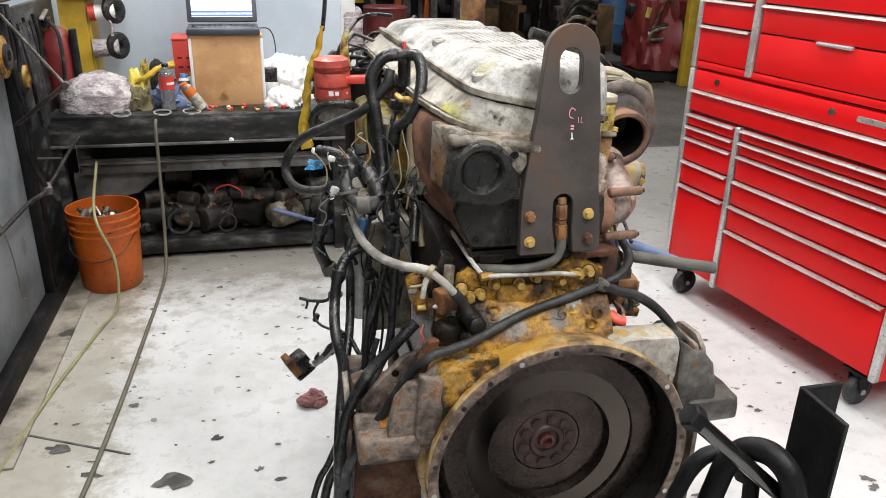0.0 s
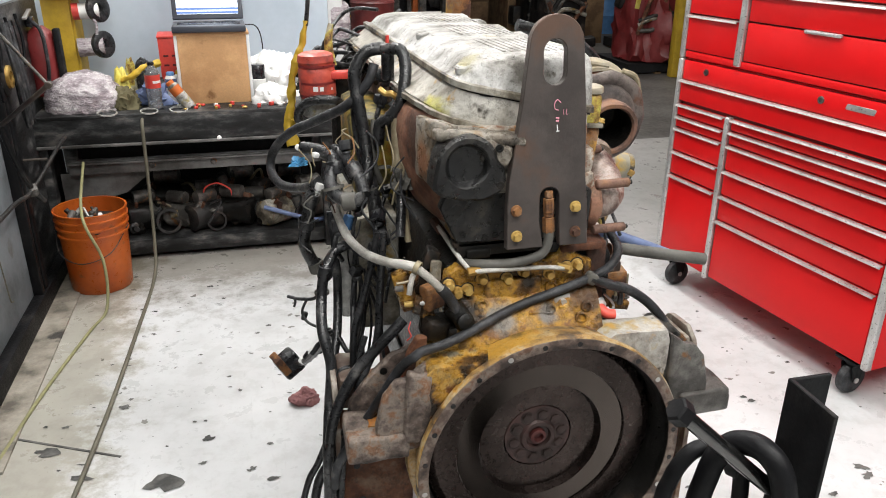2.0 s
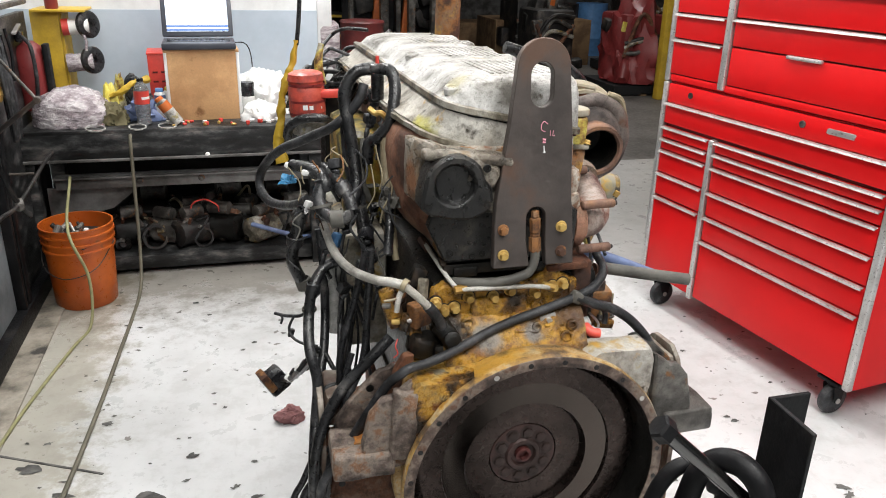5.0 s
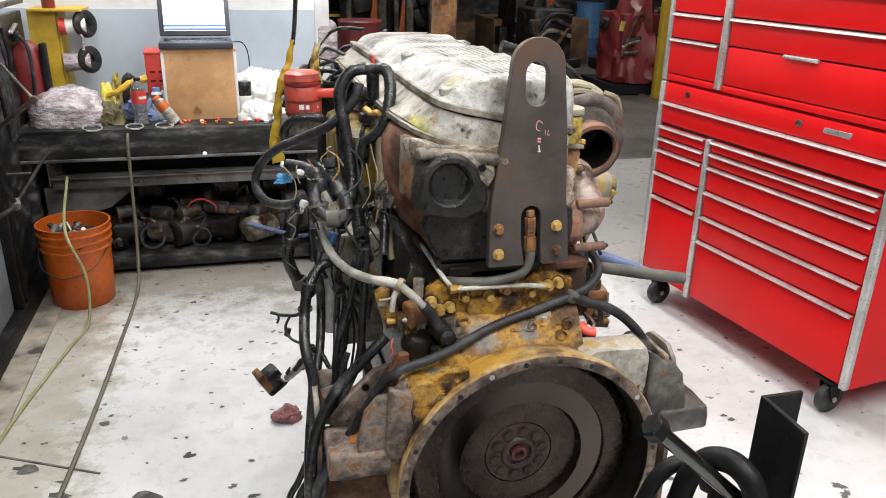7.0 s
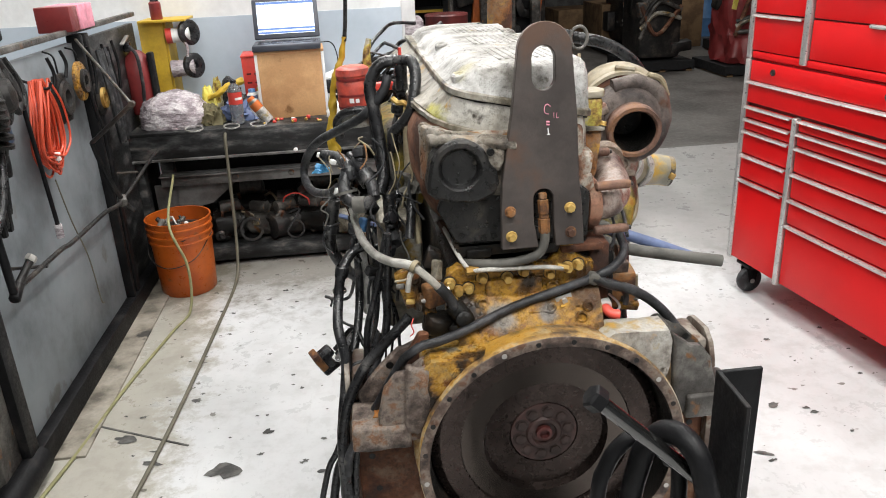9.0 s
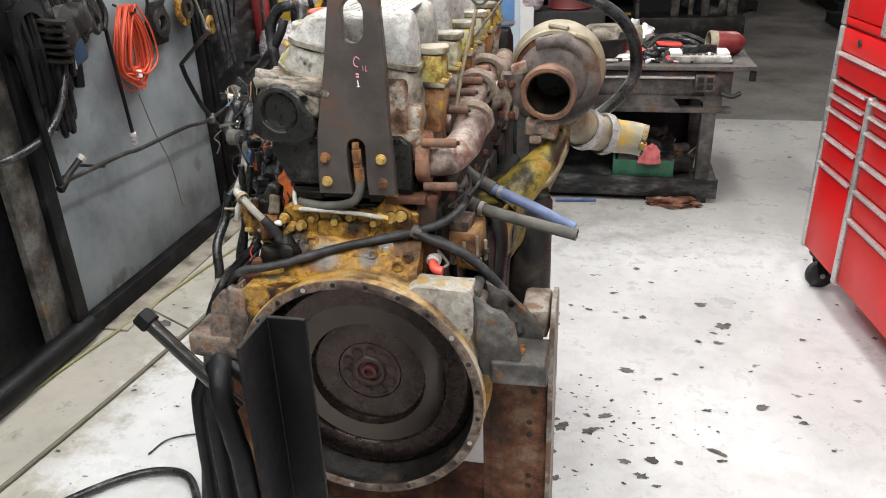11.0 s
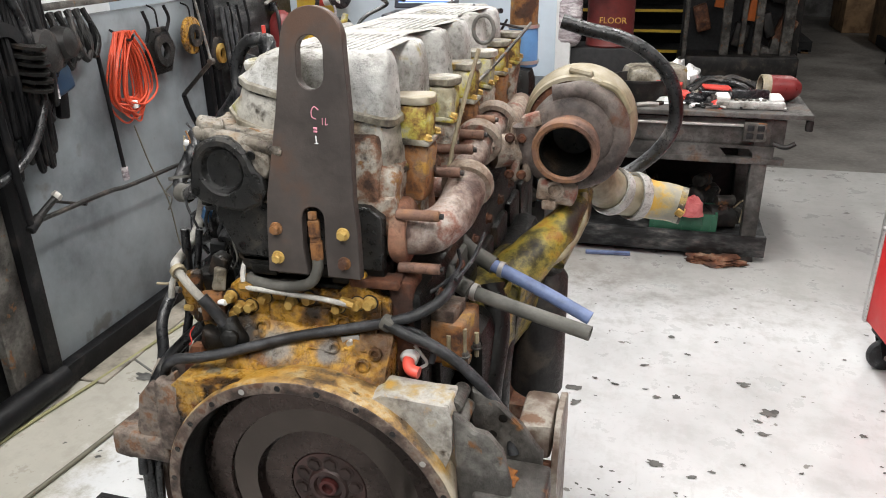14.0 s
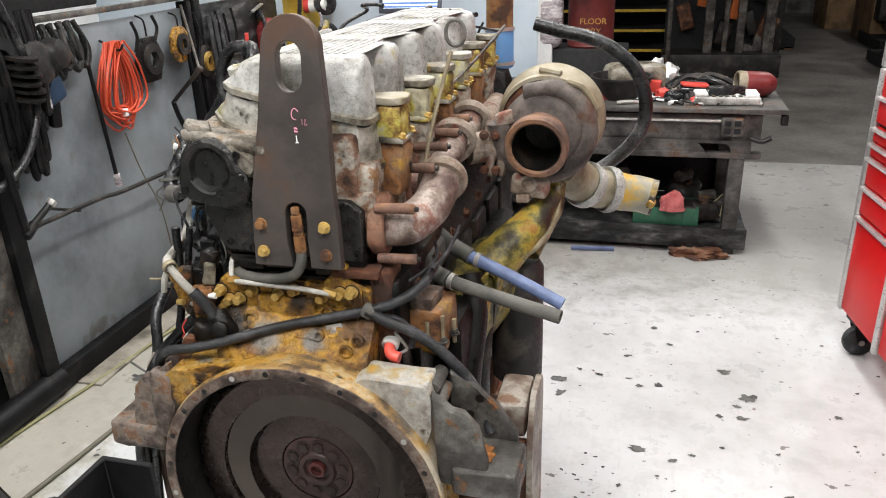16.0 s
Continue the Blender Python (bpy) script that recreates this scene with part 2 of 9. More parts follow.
    red_plastic=surface("red_plastic", [(0.62, 0.06, 0.045)], 10, 0.4, 0, 0.1, 60, 0.2),
    red_cap=surface("red_cap", [(0.75, 0.10, 0.07)], 10, 0.4, 0, 0.1, 60, 0.15),
    red_dark=surface("dark_red_plastic", [(0.20, 0.026, 0.026)], 6, 0.4, 0, 0.2, 40, 0.3),
    toolbox=surface("red_toolbox_enamel", [(0.40, (0.60, 0.006, 0.008)), (0.6, (0.64, 0.008, 0.010))], 2, 0.36, 0, 0.0, 30, 0.0, spec=0.22, rough_var=0.03),
    toolbox_dark=surface("red_toolbox_shadow_gap", [(0.10, 0.004, 0.004)], 2, 0.5, 0, 0.0, 30, 0.1),
    white=surface("white_paint", [(0.76, 0.77, 0.77)], 2, 0.6, 0, 0.1, 30, 0.12),
    white_cloth=surface("white_cloth", [(0.35, (0.62, 0.62, 0.60)), (0.6, (0.82, 0.82, 0.81))], 8, 0.85, 0, 0.4, 60, 0.15),
    bag=surface("translucent_plastic_bag", [(0.33, (0.26, 0.22, 0.235)), (0.5, (0.42, 0.37, 0.39)), (0.66, (0.62, 0.58, 0.59))], 13, 0.22, 0, 0.9, 40, 0.4, stretch=(1, 1, 2.6), bump_dist=0.012),
    wall_blue=surface("blue_grey_wall_paint", [(0.35, (0.42, 0.49, 0.56)), (0.6, (0.50, 0.57, 0.64))], 1.3, 0.5, 0, 0.08, 20, 0.08),
    panel=surface("grey_blue_steel_panel", [(0.30, (0.095, 0.105, 0.112)), (0.5, (0.18, 0.20, 0.214)), (0.7, (0.225, 0.25, 0.266))], 1.6, 0.55, 0, 0.05, 40, 0.15, rough_var=0.08, spec=0.3,
                  spots=[((0.12, 0.12, 0.115), 5.0, 0.70)]),
    black_steel=surface("black_painted_steel", [(0.35, (0.003, 0.003, 0.0035)), (0.6, (0.007, 0.007, 0.008)), (0.75, (0.022, 0.02, 0.019))], 8, 0.5, 0.0, 0.2, 90, 0.25, spec=0.2),
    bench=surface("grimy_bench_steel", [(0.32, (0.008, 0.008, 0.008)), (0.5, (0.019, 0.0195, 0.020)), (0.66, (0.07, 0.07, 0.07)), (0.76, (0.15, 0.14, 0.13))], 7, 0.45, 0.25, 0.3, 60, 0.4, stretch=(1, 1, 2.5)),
    bench_grey=surface("grey_bench_steel", [(0.32, (0.06, 0.056, 0.052)), (0.5, (0.13, 0.125, 0.12)), (0.68, (0.20, 0.195, 0.19))], 5, 0.5, 0.25, 0.3, 60, 0.35),
    # near-black; some sheets of it stand in for shade
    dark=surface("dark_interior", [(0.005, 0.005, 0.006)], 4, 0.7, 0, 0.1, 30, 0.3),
    orange=surface("orange_bucket_plastic", [(0.40, (0.37, 0.068, 0.006)), (0.62, (0.46, 0.098, 0.010))], 6, 0.38, 0, 0.1, 40, 0.25, spots=[((0.18, 0.06, 0.02), 12, 0.69)]),
    cord_red=surface("red_air_hose", [(0.58, 0.07, 0.028)], 10, 0.4, 0, 0.1, 60, 0.2),
    hazard=surface("orange_paint", [(0.55, 0.13, 0.02)], 4, 0.5, 0, 0.2, 40, 0.4),
    wood=surface("particle_board", [(0.35, (0.50, 0.28, 0.125)), (0.6, (0.64, 0.38, 0.18))], 5, 0.65, 0, 0.15, 120, 0.25, spots=[((0.26, 0.13, 0.05), 9, 0.68)]),
    pallet=surface("old_wood", [(0.35, (0.14, 0.08, 0.04)), (0.6, (0.26, 0.16, 0.08))], 5, 0.8, 0, 0.3, 60, 0.4),
    green=surface("green_crate_plastic", [(0.03, 0.12, 0.07)], 6, 0.5, 0, 0.1, 40, 0.3),
    khaki=surface("olive_cloth", [(0.35, (0.10, 0.085, 0.04)), (0.6, (0.17, 0.15, 0.08))], 9, 0.9, 0, 0.4, 50, 0.3),
    yellow_cloth=surface("yellow_cloth", [(0.35, (0.55, 0.45, 0.05)), (0.6, (0.75, 0.66, 0.16))], 9, 0.85, 0, 0.4, 50, 0.2),
    red_cloth=surface("red_shop_rag", [(0.35, (0.42, 0.09, 0.09)), (0.6, (0.55, 0.15, 0.15))], 14, 0.9, 0, 0.5, 70, 0.3),
    rag_dark=surface("oily_rag", [(0.35, (0.20, 0.085, 0.085)), (0.6, (0.34, 0.16, 0.16))], 14, 0.9, 0, 0.5, 70, 0.35),
    cord_yellow=surface("yellow_cord", [(0.24, 0.23, 0.11)], 10, 0.6, 0, 0.1, 60, 0.3),
    cord_tan=surface("dirty_tan_cord", [(0.12, 0.11, 0.078)], 10, 0.6, 0, 0.1, 60, 0.4),
    tan_tube=surface("tan_fuel_tube", [(0.35, (0.20, 0.16, 0.10)), (0.6, (0.33, 0.28, 0.18))], 12, 0.5, 0.1, 0.3, 70, 0.4),
    black_glossy=surface("black_glossy_plastic", [(0.015, 0.015, 0.017)], 6, 0.25, 0, 0.05, 50, 0.1),
    laptop_grey=surface("dark_grey_laptop_plastic", [(0.045, 0.05, 0.065)], 6, 0.4, 0, 0.05, 50, 0.1),
    screen=plain_glow("laptop_screen", (0.80, 0.88, 1.0), 2.2),
    screen_bar=plain_glow("laptop_screen_bar", (0.16, 0.30, 0.72), 1.1),
    dark_floor_mat=surface("bare_dark_concrete", [(0.32, (0.075, 0.068, 0.06)), (0.5, (0.125, 0.115, 0.105)), (0.7, (0.17, 0.16, 0.145))], 1.4, 0.55, 0, 0.1, 25, 0.25),
    chip=surface("bare_concrete_in_paint_chips", [(0.35, (0.045, 0.044, 0.042)), (0.6, (0.13, 0.127, 0.118))], 12, 0.75, 0, 0.2, 80, 0.35),
    strip_concrete=surface("dirty_beige_concrete", [(0.30, (0.10, 0.088, 0.07)), (0.46, (0.24, 0.215, 0.175)), (0.62, (0.33, 0.30, 0.25))], 5, 0.7, 0, 0.3, 50, 0.4, spots=[((0.035, 0.032, 0.028), 7, 0.62)]),
    flange=surface("scaled_flange_face", [(0.30, (0.05, 0.034, 0.028)), (0.46, (0.13, 0.088, 0.07)), (0.58, (0.24, 0.19, 0.155)), (0.72, (0.15, 0.075, 0.045))], 22, 0.6, 0.2, 0.5, 90, 0.45),
    shank=surface("polished_shank_steel", [(0.12, 0.118, 0.115)], 8, 0.16, 0.95, 0.0, 80, 0.15, rough_var=0.06),
    mount_iron=surface("rusty_scaled_mount", [(0.30, (0.035, 0.025, 0.02)), (0.43, (0.12, 0.088, 0.073)), (0.56, (0.25, 0.205, 0.172)), (0.66, (0.22, 0.105, 0.05)), (0.78, (0.36, 0.30, 0.25))], 14, 0.7, 0.1, 0.6, 80, 0.45),
    table_steel=surface("stained_table_steel", [(0.32, (0.03, 0.028, 0.026)), (0.5, (0.085, 0.08, 0.075)), (0.64, (0.15, 0.145, 0.14)), (0.76, (0.14, 0.09, 0.06))], 6, 0.5, 0.2, 0.4, 60, 0.4),
    drum_red=surface("dark_red_drum_paint", [(0.35, (0.07, 0.010, 0.010)), (0.6, (0.13, 0.018, 0.016))], 6, 0.5, 0, 0.2, 40, 0.4),
    gold_ink=surface("worn_gold_ink", [(0.42, 0.24, 0.05)], 10, 0.6, 0, 0.1, 60, 0.4),
    elbow_scale=surface("pale_scaled_exhaust_iron", [(0.30, (0.09, 0.05, 0.04)), (0.42, (0.25, 0.18, 0.15)), (0.54, (0.44, 0.37, 0.33)), (0.64, (0.28, 0.12, 0.085)), (0.78, (0.50, 0.45, 0.40))], 12, 0.42, 0.2, 0.5, 90, 0.4),
    pink=surface("pink_chalk", [(0.75, 0.30, 0.38)], 30, 0.9, 0, 0.1, 200, 0.3),
    ochre=surface("grimy_ochre_paint", [(0.28, (0.03, 0.02, 0.012)), (0.40, (0.14, 0.07, 0.022)), (0.49, (0.38, 0.19, 0.028)), (0.59, (0.58, 0.32, 0.045)), (0.70, (0.34, 0.18, 0.055))],
                  13, 0.32, 0, 0.8, 80, 0.5, grit=0.7, spots=[((0.028, 0.019, 0.013), 15, 0.60), ((0.20, 0.09, 0.03), 31, 0.62), ((0.26, 0.23, 0.19), 11, 0.70)], rough_var=0.2,
                  stains=[((0.25, 0.235, 0.215), (-0.085, 0.005, 0.868), 0.034), ((0.20, 0.185, 0.17), (0.012, 0.005, 0.862), 0.022), ((0.012, 0.010, 0.008), (-0.172, 0.03, 0.880), 0.045), ((0.09, 0.045, 0.02), (0.105, 0.03, 0.90), 0.045), ((0.014, 0.012, 0.010), (-0.02, 0.03, 0.965), 0.022)]),
    head_iron=surface("scaled_head_casting", [(0.28, (0.07, 0.035, 0.022)), (0.40, (0.24, 0.12, 0.07)), (0.48, (0.38, 0.32, 0.26)), (0.57, (0.50, 0.46, 0.40)), (0.65, (0.30, 0.15, 0.07)), (0.76, (0.42, 0.27, 0.06))],
                      15, 0.65, 0.05, 0.7, 80, 0.45, spots=[((0.03, 0.022, 0.018), 20, 0.68)]),
    side_rust=surface("red_brown_rusted_casting", [(0.30, (0.09, 0.045, 0.03)), (0.44, (0.24, 0.105, 0.062)), (0.54, (0.36, 0.18, 0.115)), (0.66, (0.30, 0.17, 0.11)), (0.76, (0.14, 0.085, 0.055))], 8, 0.65, 0.1, 0.6, 80, 0.45),
    base_stain=surface("stained_rocker_base", [(0.28, (0.12, 0.105, 0.08)), (0.40, (0.33, 0.30, 0.25)), (0.54, (0.52, 0.49, 0.43)), (0.74, (0.62, 0.60, 0.55))], 9, 0.5, 0.1, 0.5, 80, 0.4,
                       spots=[((0.46, 0.42, 0.10), 7, 0.68), ((0.50, 0.29, 0.06), 19, 0.68), ((0.05, 0.042, 0.032), 15, 0.68)],
                       stains=[((0.40, 0.38, 0.10), (-0.205, 0.13, 1.255), 0.04), ((0.34, 0.15, 0.06), (-0.225, 0.16, 1.205), 0.045), ((0.30, 0.21, 0.12), (0.03, 0.08, 1.215), 0.05), ((0.06, 0.05, 0.04), (-0.15, 0.06, 1.20), 0.03)]),
    rear_cast=surface("oily_rear_casting", [(0.28, (0.05, 0.04, 0.032)), (0.40, (0.19, 0.16, 0.125)), (0.52, (0.34, 0.31, 0.265)), (0.68, (0.30, 0.20, 0.11)), (0.76, (0.48, 0.45, 0.40))], 13, 0.36, 0.1, 0.8, 70, 0.45,
                      spots=[((0.42, 0.21, 0.05), 17, 0.69), ((0.03, 0.025, 0.02), 14, 0.66)],
                      stains=[((0.30, 0.13, 0.06), (-0.222, 0.12, 1.16), 0.035), ((0.014, 0.012, 0.011), (-0.152, 0.05, 1.16), 0.058), ((0.16, 0.085, 0.05), (0.0, 0.06, 1.17), 0.05)], rough_var=0.22),
    charcoal=surface("dusty_charcoal_paint", [(0.33, (0.006, 0.006, 0.006)), (0.52, (0.013, 0.0125, 0.012)), (0.66, (0.026, 0.024, 0.022)), (0.78, (0.08, 0.07, 0.055))], 12, 0.36, 0.0, 0.6, 80, 0.4, spots=[((0.055, 0.048, 0.039), 20, 0.72)], rough_var=0.2),
    braid_bright=surface("braided_stainless", [(0.35, (0.42, 0.40, 0.36)), (0.6, (0.70, 0.68, 0.63))], 20, 0.45, 0.35, 0.7, 500, 0.5),
    filter_red=surface("dull_red_filter_enamel", [(0.33, (0.20, 0.05, 0.045)), (0.5, (0.52, 0.075, 0.05)), (0.7, (0.62, 0.12, 0.08))], 11, 0.4, 0, 0.2, 60, 0.3),
    clear_plastic=surface("clear_plastic_bottle", [(0.45, 0.46, 0.47)], 8, 0.15, 0, 0.1, 60, 0.1, transmission=0.7),
    lens_white=surface("white_plastic", [(0.78, 0.78, 0.76)], 10, 0.4, 0, 0.05, 60, 0.1),
    ceiling=surface("white_ceiling", [(0.7, 0.7, 0.69)], 2, 0.7, 0, 0.1, 20, 0.1),
)


def floor_material():
    """Light grey floor paint: dirt near the walls, bench shade painted in with it, scuffs, small worn-through chips,
    gloss that varies.
    """
    m = bpy.data.materials.new("worn_white_floor_paint")
    m.use_nodes = True
    nt = m.node_tree
    b = nt.nodes["Principled BSDF"]
    base = ramp(nt, noise_tex(nt, 1.1, 8, 0.6), [(0.36, (0.455, 0.462, 0.462)), (0.5, (0.555, 0.562, 0.567)), (0.64, (0.625, 0.632, 0.637))])
    grime = noise_tex(nt, 7, 10, 0.72, offset=(1, 5, 2))
    base = mixc(nt, 0.17, base, ramp(nt, grime, [(0.40, (0.42, 0.40, 0.36)), (0.5, (1, 1, 1))]), "MULTIPLY")
    scuff = noise_tex(nt, 5, 8, 0.75, (5, 0.8, 1), offset=(2, 2, 2))
    base = mixc(nt, 0.20, base, ramp(nt, scuff, [(0.30, (0.45, 0.43, 0.40)), (0.42, (1, 1, 1))]), "MULTIPLY")
    chips = noise_tex(nt, 17, 3, 0.5, offset=(9, 4, 0))
    zone = noise_tex(nt, 1.6, 3, 0.5, offset=(4, 1, 0))
    f = nt.nodes.new("ShaderNodeMath")
    f.operation = "MULTIPLY"
    nt.links.new(ramp(nt, chips, [(0.685, (0, 0, 0)), (0.70, (1, 1, 1))]), f.inputs[0])
    nt.links.new(ramp(nt, zone, [(0.44, (0, 0, 0)), (0.50, (1, 1, 1))]), f.inputs[1])
    base = mixc(nt, f.outputs[0], base, (0.17, 0.165, 0.15))
    # dirt along the partition; towards the benches, dirt and bench shade are painted together
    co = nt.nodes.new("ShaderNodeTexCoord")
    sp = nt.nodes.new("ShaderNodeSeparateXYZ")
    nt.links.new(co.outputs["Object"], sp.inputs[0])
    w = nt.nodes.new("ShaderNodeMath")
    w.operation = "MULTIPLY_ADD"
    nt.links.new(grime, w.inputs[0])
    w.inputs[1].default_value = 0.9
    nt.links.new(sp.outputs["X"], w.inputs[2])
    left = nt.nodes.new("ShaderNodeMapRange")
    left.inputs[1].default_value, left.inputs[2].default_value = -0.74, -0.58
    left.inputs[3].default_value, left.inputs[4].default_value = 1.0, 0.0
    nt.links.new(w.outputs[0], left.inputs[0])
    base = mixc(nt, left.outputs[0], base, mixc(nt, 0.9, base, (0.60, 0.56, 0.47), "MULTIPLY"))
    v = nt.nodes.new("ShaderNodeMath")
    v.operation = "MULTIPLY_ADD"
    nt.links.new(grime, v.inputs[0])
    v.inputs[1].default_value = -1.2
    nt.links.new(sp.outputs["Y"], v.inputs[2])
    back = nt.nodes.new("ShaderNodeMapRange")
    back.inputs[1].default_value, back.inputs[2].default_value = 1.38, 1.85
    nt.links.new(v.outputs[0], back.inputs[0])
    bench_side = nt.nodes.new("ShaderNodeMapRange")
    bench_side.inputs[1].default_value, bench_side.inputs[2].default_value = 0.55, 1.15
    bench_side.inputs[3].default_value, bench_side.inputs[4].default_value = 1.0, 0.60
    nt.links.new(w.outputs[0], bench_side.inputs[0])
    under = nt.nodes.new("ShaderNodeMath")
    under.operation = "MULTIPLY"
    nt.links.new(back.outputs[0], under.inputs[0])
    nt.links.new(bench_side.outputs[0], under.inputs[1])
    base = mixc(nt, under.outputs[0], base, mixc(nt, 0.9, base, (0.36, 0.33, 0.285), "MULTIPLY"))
    nt.links.new(base, b.inputs["Base Color"])
    nt.links.new(ramp(nt, grime, [(0.3, (0.46,) * 3), (0.7, (0.20,) * 3)]), b.inputs["Roughness"])
    bp = nt.nodes.new("ShaderNodeBump")
    bp.inputs["Strength"].default_value, bp.inputs["Distance"].default_value = 0.12, 0.003
    nt.links.new(grime, bp.inputs["Height"])
    nt.links.new(bp.outputs[0], b.inputs["Normal"])
    return m


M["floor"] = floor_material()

# ---- building helpers ----
PLACED = {}
PLAN = [Matrix.Identity(4)]          # the place of the corner of the shop that is being built


def stage(x=0.0, y=0.0, z=0.0, wide=1.0, deep=1.0, high=1.0):
    """Sets where the things that follow stand: a shift, and their plan's size."""
    PLAN[0] = Matrix.Translation((x, y, z)) @ Matrix.Diagonal((wide, deep, high, 1))


def thing(name, label, category, at=None, group="", kind="", local=False):
    """An Empty at a thing's base. Its parts are given in world places, or in its own frame if local."""
    ob = new(name)
    ob.empty_display_size = 0.05
    basis = at if isinstance(at, Matrix) else Matrix.Translation(at or (0, 0, 0))
    ob.matrix_basis = PLAN[0] @ basis
    PLACED[ob] = Matrix.Identity(4) if local else basis.inverted()
    return tagged(ob, label, category, group, kind)


def finish(name, bm, material, smooth=40):
    me = bpy.data.meshes.new(name)
    bmesh.ops.recalc_face_normals(bm, faces=bm.faces)
    bm.to_mesh(me)
    bm.free()
    me.materials.append(M[material] if isinstance(material, str) else material)
    if smooth:
        me.shade_smooth()
        me.set_sharp_from_angle(angle=radians(smooth))
    return me


def part(name, bm, material, parent, label="", smooth=40):
    ob = new(name, finish(name, bm, material, smooth))
    ob.parent = parent
    ob.matrix_parent_inverse = PLACED.get(parent, Matrix.Identity(4))
    PLACED[ob] = Matrix.Identity(4)
    return tagged(ob, label) if label else ob


def solid(name, bm, material, label, category="", group="", kind="", smooth=40):
    """A thing, or a piece of the setting, that is one mesh."""
    ob = tagged(new(name, finish(name, bm, material, smooth)), label, category, group, kind)
    ob.matrix_basis = PLAN[0]
    return ob


def B():
    return bmesh.new()


def box(bm, c, s, rot=(0, 0, 0), bev=0.0, seg=2):
    m = pose(*c, *rot) @ Matrix.Diagonal((*s, 1))
    made = bmesh.ops.create_cube(bm, size=1, matrix=m)["verts"]
    if bev:
        edges = list({e for v in made for e in v.link_edges})
        bmesh.ops.bevel(bm, geom=edges, offset=bev, segments=seg, profile=0.5, affect="EDGES")
    return bm


def frame_of(axis):
    w = Vector(axis).normalized()
    u = w.orthogonal().normalized()
    if abs(w.z) < 0.95:
        u = Vector((0, 0, 1)).cross(w).normalized()
    return u, w.cross(u), w


def lathe(bm, origin, axis, profile, seg=40, close=False, start=0.0, sweep=360.0):
    """Turns (radius, height) pairs about an axis."""
    u, v, w = frame_of(axis)
    o = Vector(origin)
    full = sweep >= 360
    n = seg if full else seg + 1
    rings = []
    for r, h in profile:
        if r < 1e-6:
            rings.append([bm.verts.new(o + w * h)] * n)
        else:
            rings.append([bm.verts.new(o + w * h + (u * math.cos(a) + v * math.sin(a)) * r)
                          for a in (radians(start + sweep * i / seg) for i in range(n))])
    if close:
        rings.append(rings[0])
    for a, b in zip(rings, rings[1:]):
        for i in range(seg):
            j = (i + 1) % n
            quad = []
            for q in (a[i], a[j], b[j], b[i]):
                if q not in quad:
                    quad.append(q)
            if len(quad) > 2:
                try:
                    bm.faces.new(quad)
                except ValueError:
                    pass
    return bm


def cyl(bm, p0, p1, r, r1=None, seg=16, bev=0.0):
    d = Vector(p1) - Vector(p0)
    r1 = r if r1 is None else r1
    h = d.length
    prof = [(0, 0), (r - bev, 0), (r, bev), (r1, h - bev), (r1 - bev, h), (0, h)] if bev else [(0, 0), (r, 0), (r1, h), (0, h)]
    return lathe(bm, p0, d, prof, seg)


def spline(pts, n=8):
    p = [Vector(q) for q in pts]
    p = [p[0] * 2 - p[1], *p, p[-1] * 2 - p[-2]]
    out = []
    for i in range(1, len(p) - 2):
        a, b, c, d = p[i - 1:i + 3]
        for k in range(n):
            t = k / n
            out.append(0.5 * (2 * b + (c - a) * t + (2 * a - 5 * b + 4 * c - d) * t * t + (3 * b - 3 * c + d - a) * t ** 3))
    out.append(p[-2])
    return out


def tube(bm, pts, r, seg=10, n=8, rib=0.0, straight=False, hollow=0.0, r_end=None):
    """A hose along a smooth line. rib: depth of corrugation; hollow: the wall at an open far end."""
    line = [Vector(q) for q in pts] if straight else spline(pts, n)
    if rib:
        fine, step = [], r * 0.45
        for a, b in zip(line, line[1:]):
            k = max(1, round((b - a).length / step))
            fine += [a.lerp(b, i / k) for i in range(k)]
        line = fine + [line[-1]]
    rings, u = [], None
    for i, q in enumerate(line):
        w = (line[min(i + 1, len(line) - 1)] - line[max(i - 1, 0)]).normalized()
        u = w.orthogonal().normalized() if u is None else (u - w * u.dot(w)).normalized()
        v = w.cross(u)
        rr = r if r_end is None else r + (r_end - r) * i / (len(line) - 1)
        rr -= rib if rib and i % 2 else 0
        rings.append([bm.verts.new(q + (u * math.cos(2 * math.pi * k / seg) + v * math.sin(2 * math.pi * k / seg)) * rr) for k in range(seg)])
    if hollow:
        w = (line[-1] - line[-2]).normalized()
        c = line[-1]
        for rr, dd in ((r - hollow, 0.0), (r - hollow, -3 * r)):
            rings.append([bm.verts.new(c + w * dd + (q.co - c) * (rr / r)) for q in rings[len(line) - 1]])
    for a, b in zip(rings, rings[1:]):
        for k in range(seg):
            bm.faces.new((a[k], a[(k + 1) % seg], b[(k + 1) % seg], b[k]))
    bm.faces.new(rings[0][::-1])
    bm.faces.new(rings[-1])
    return bm


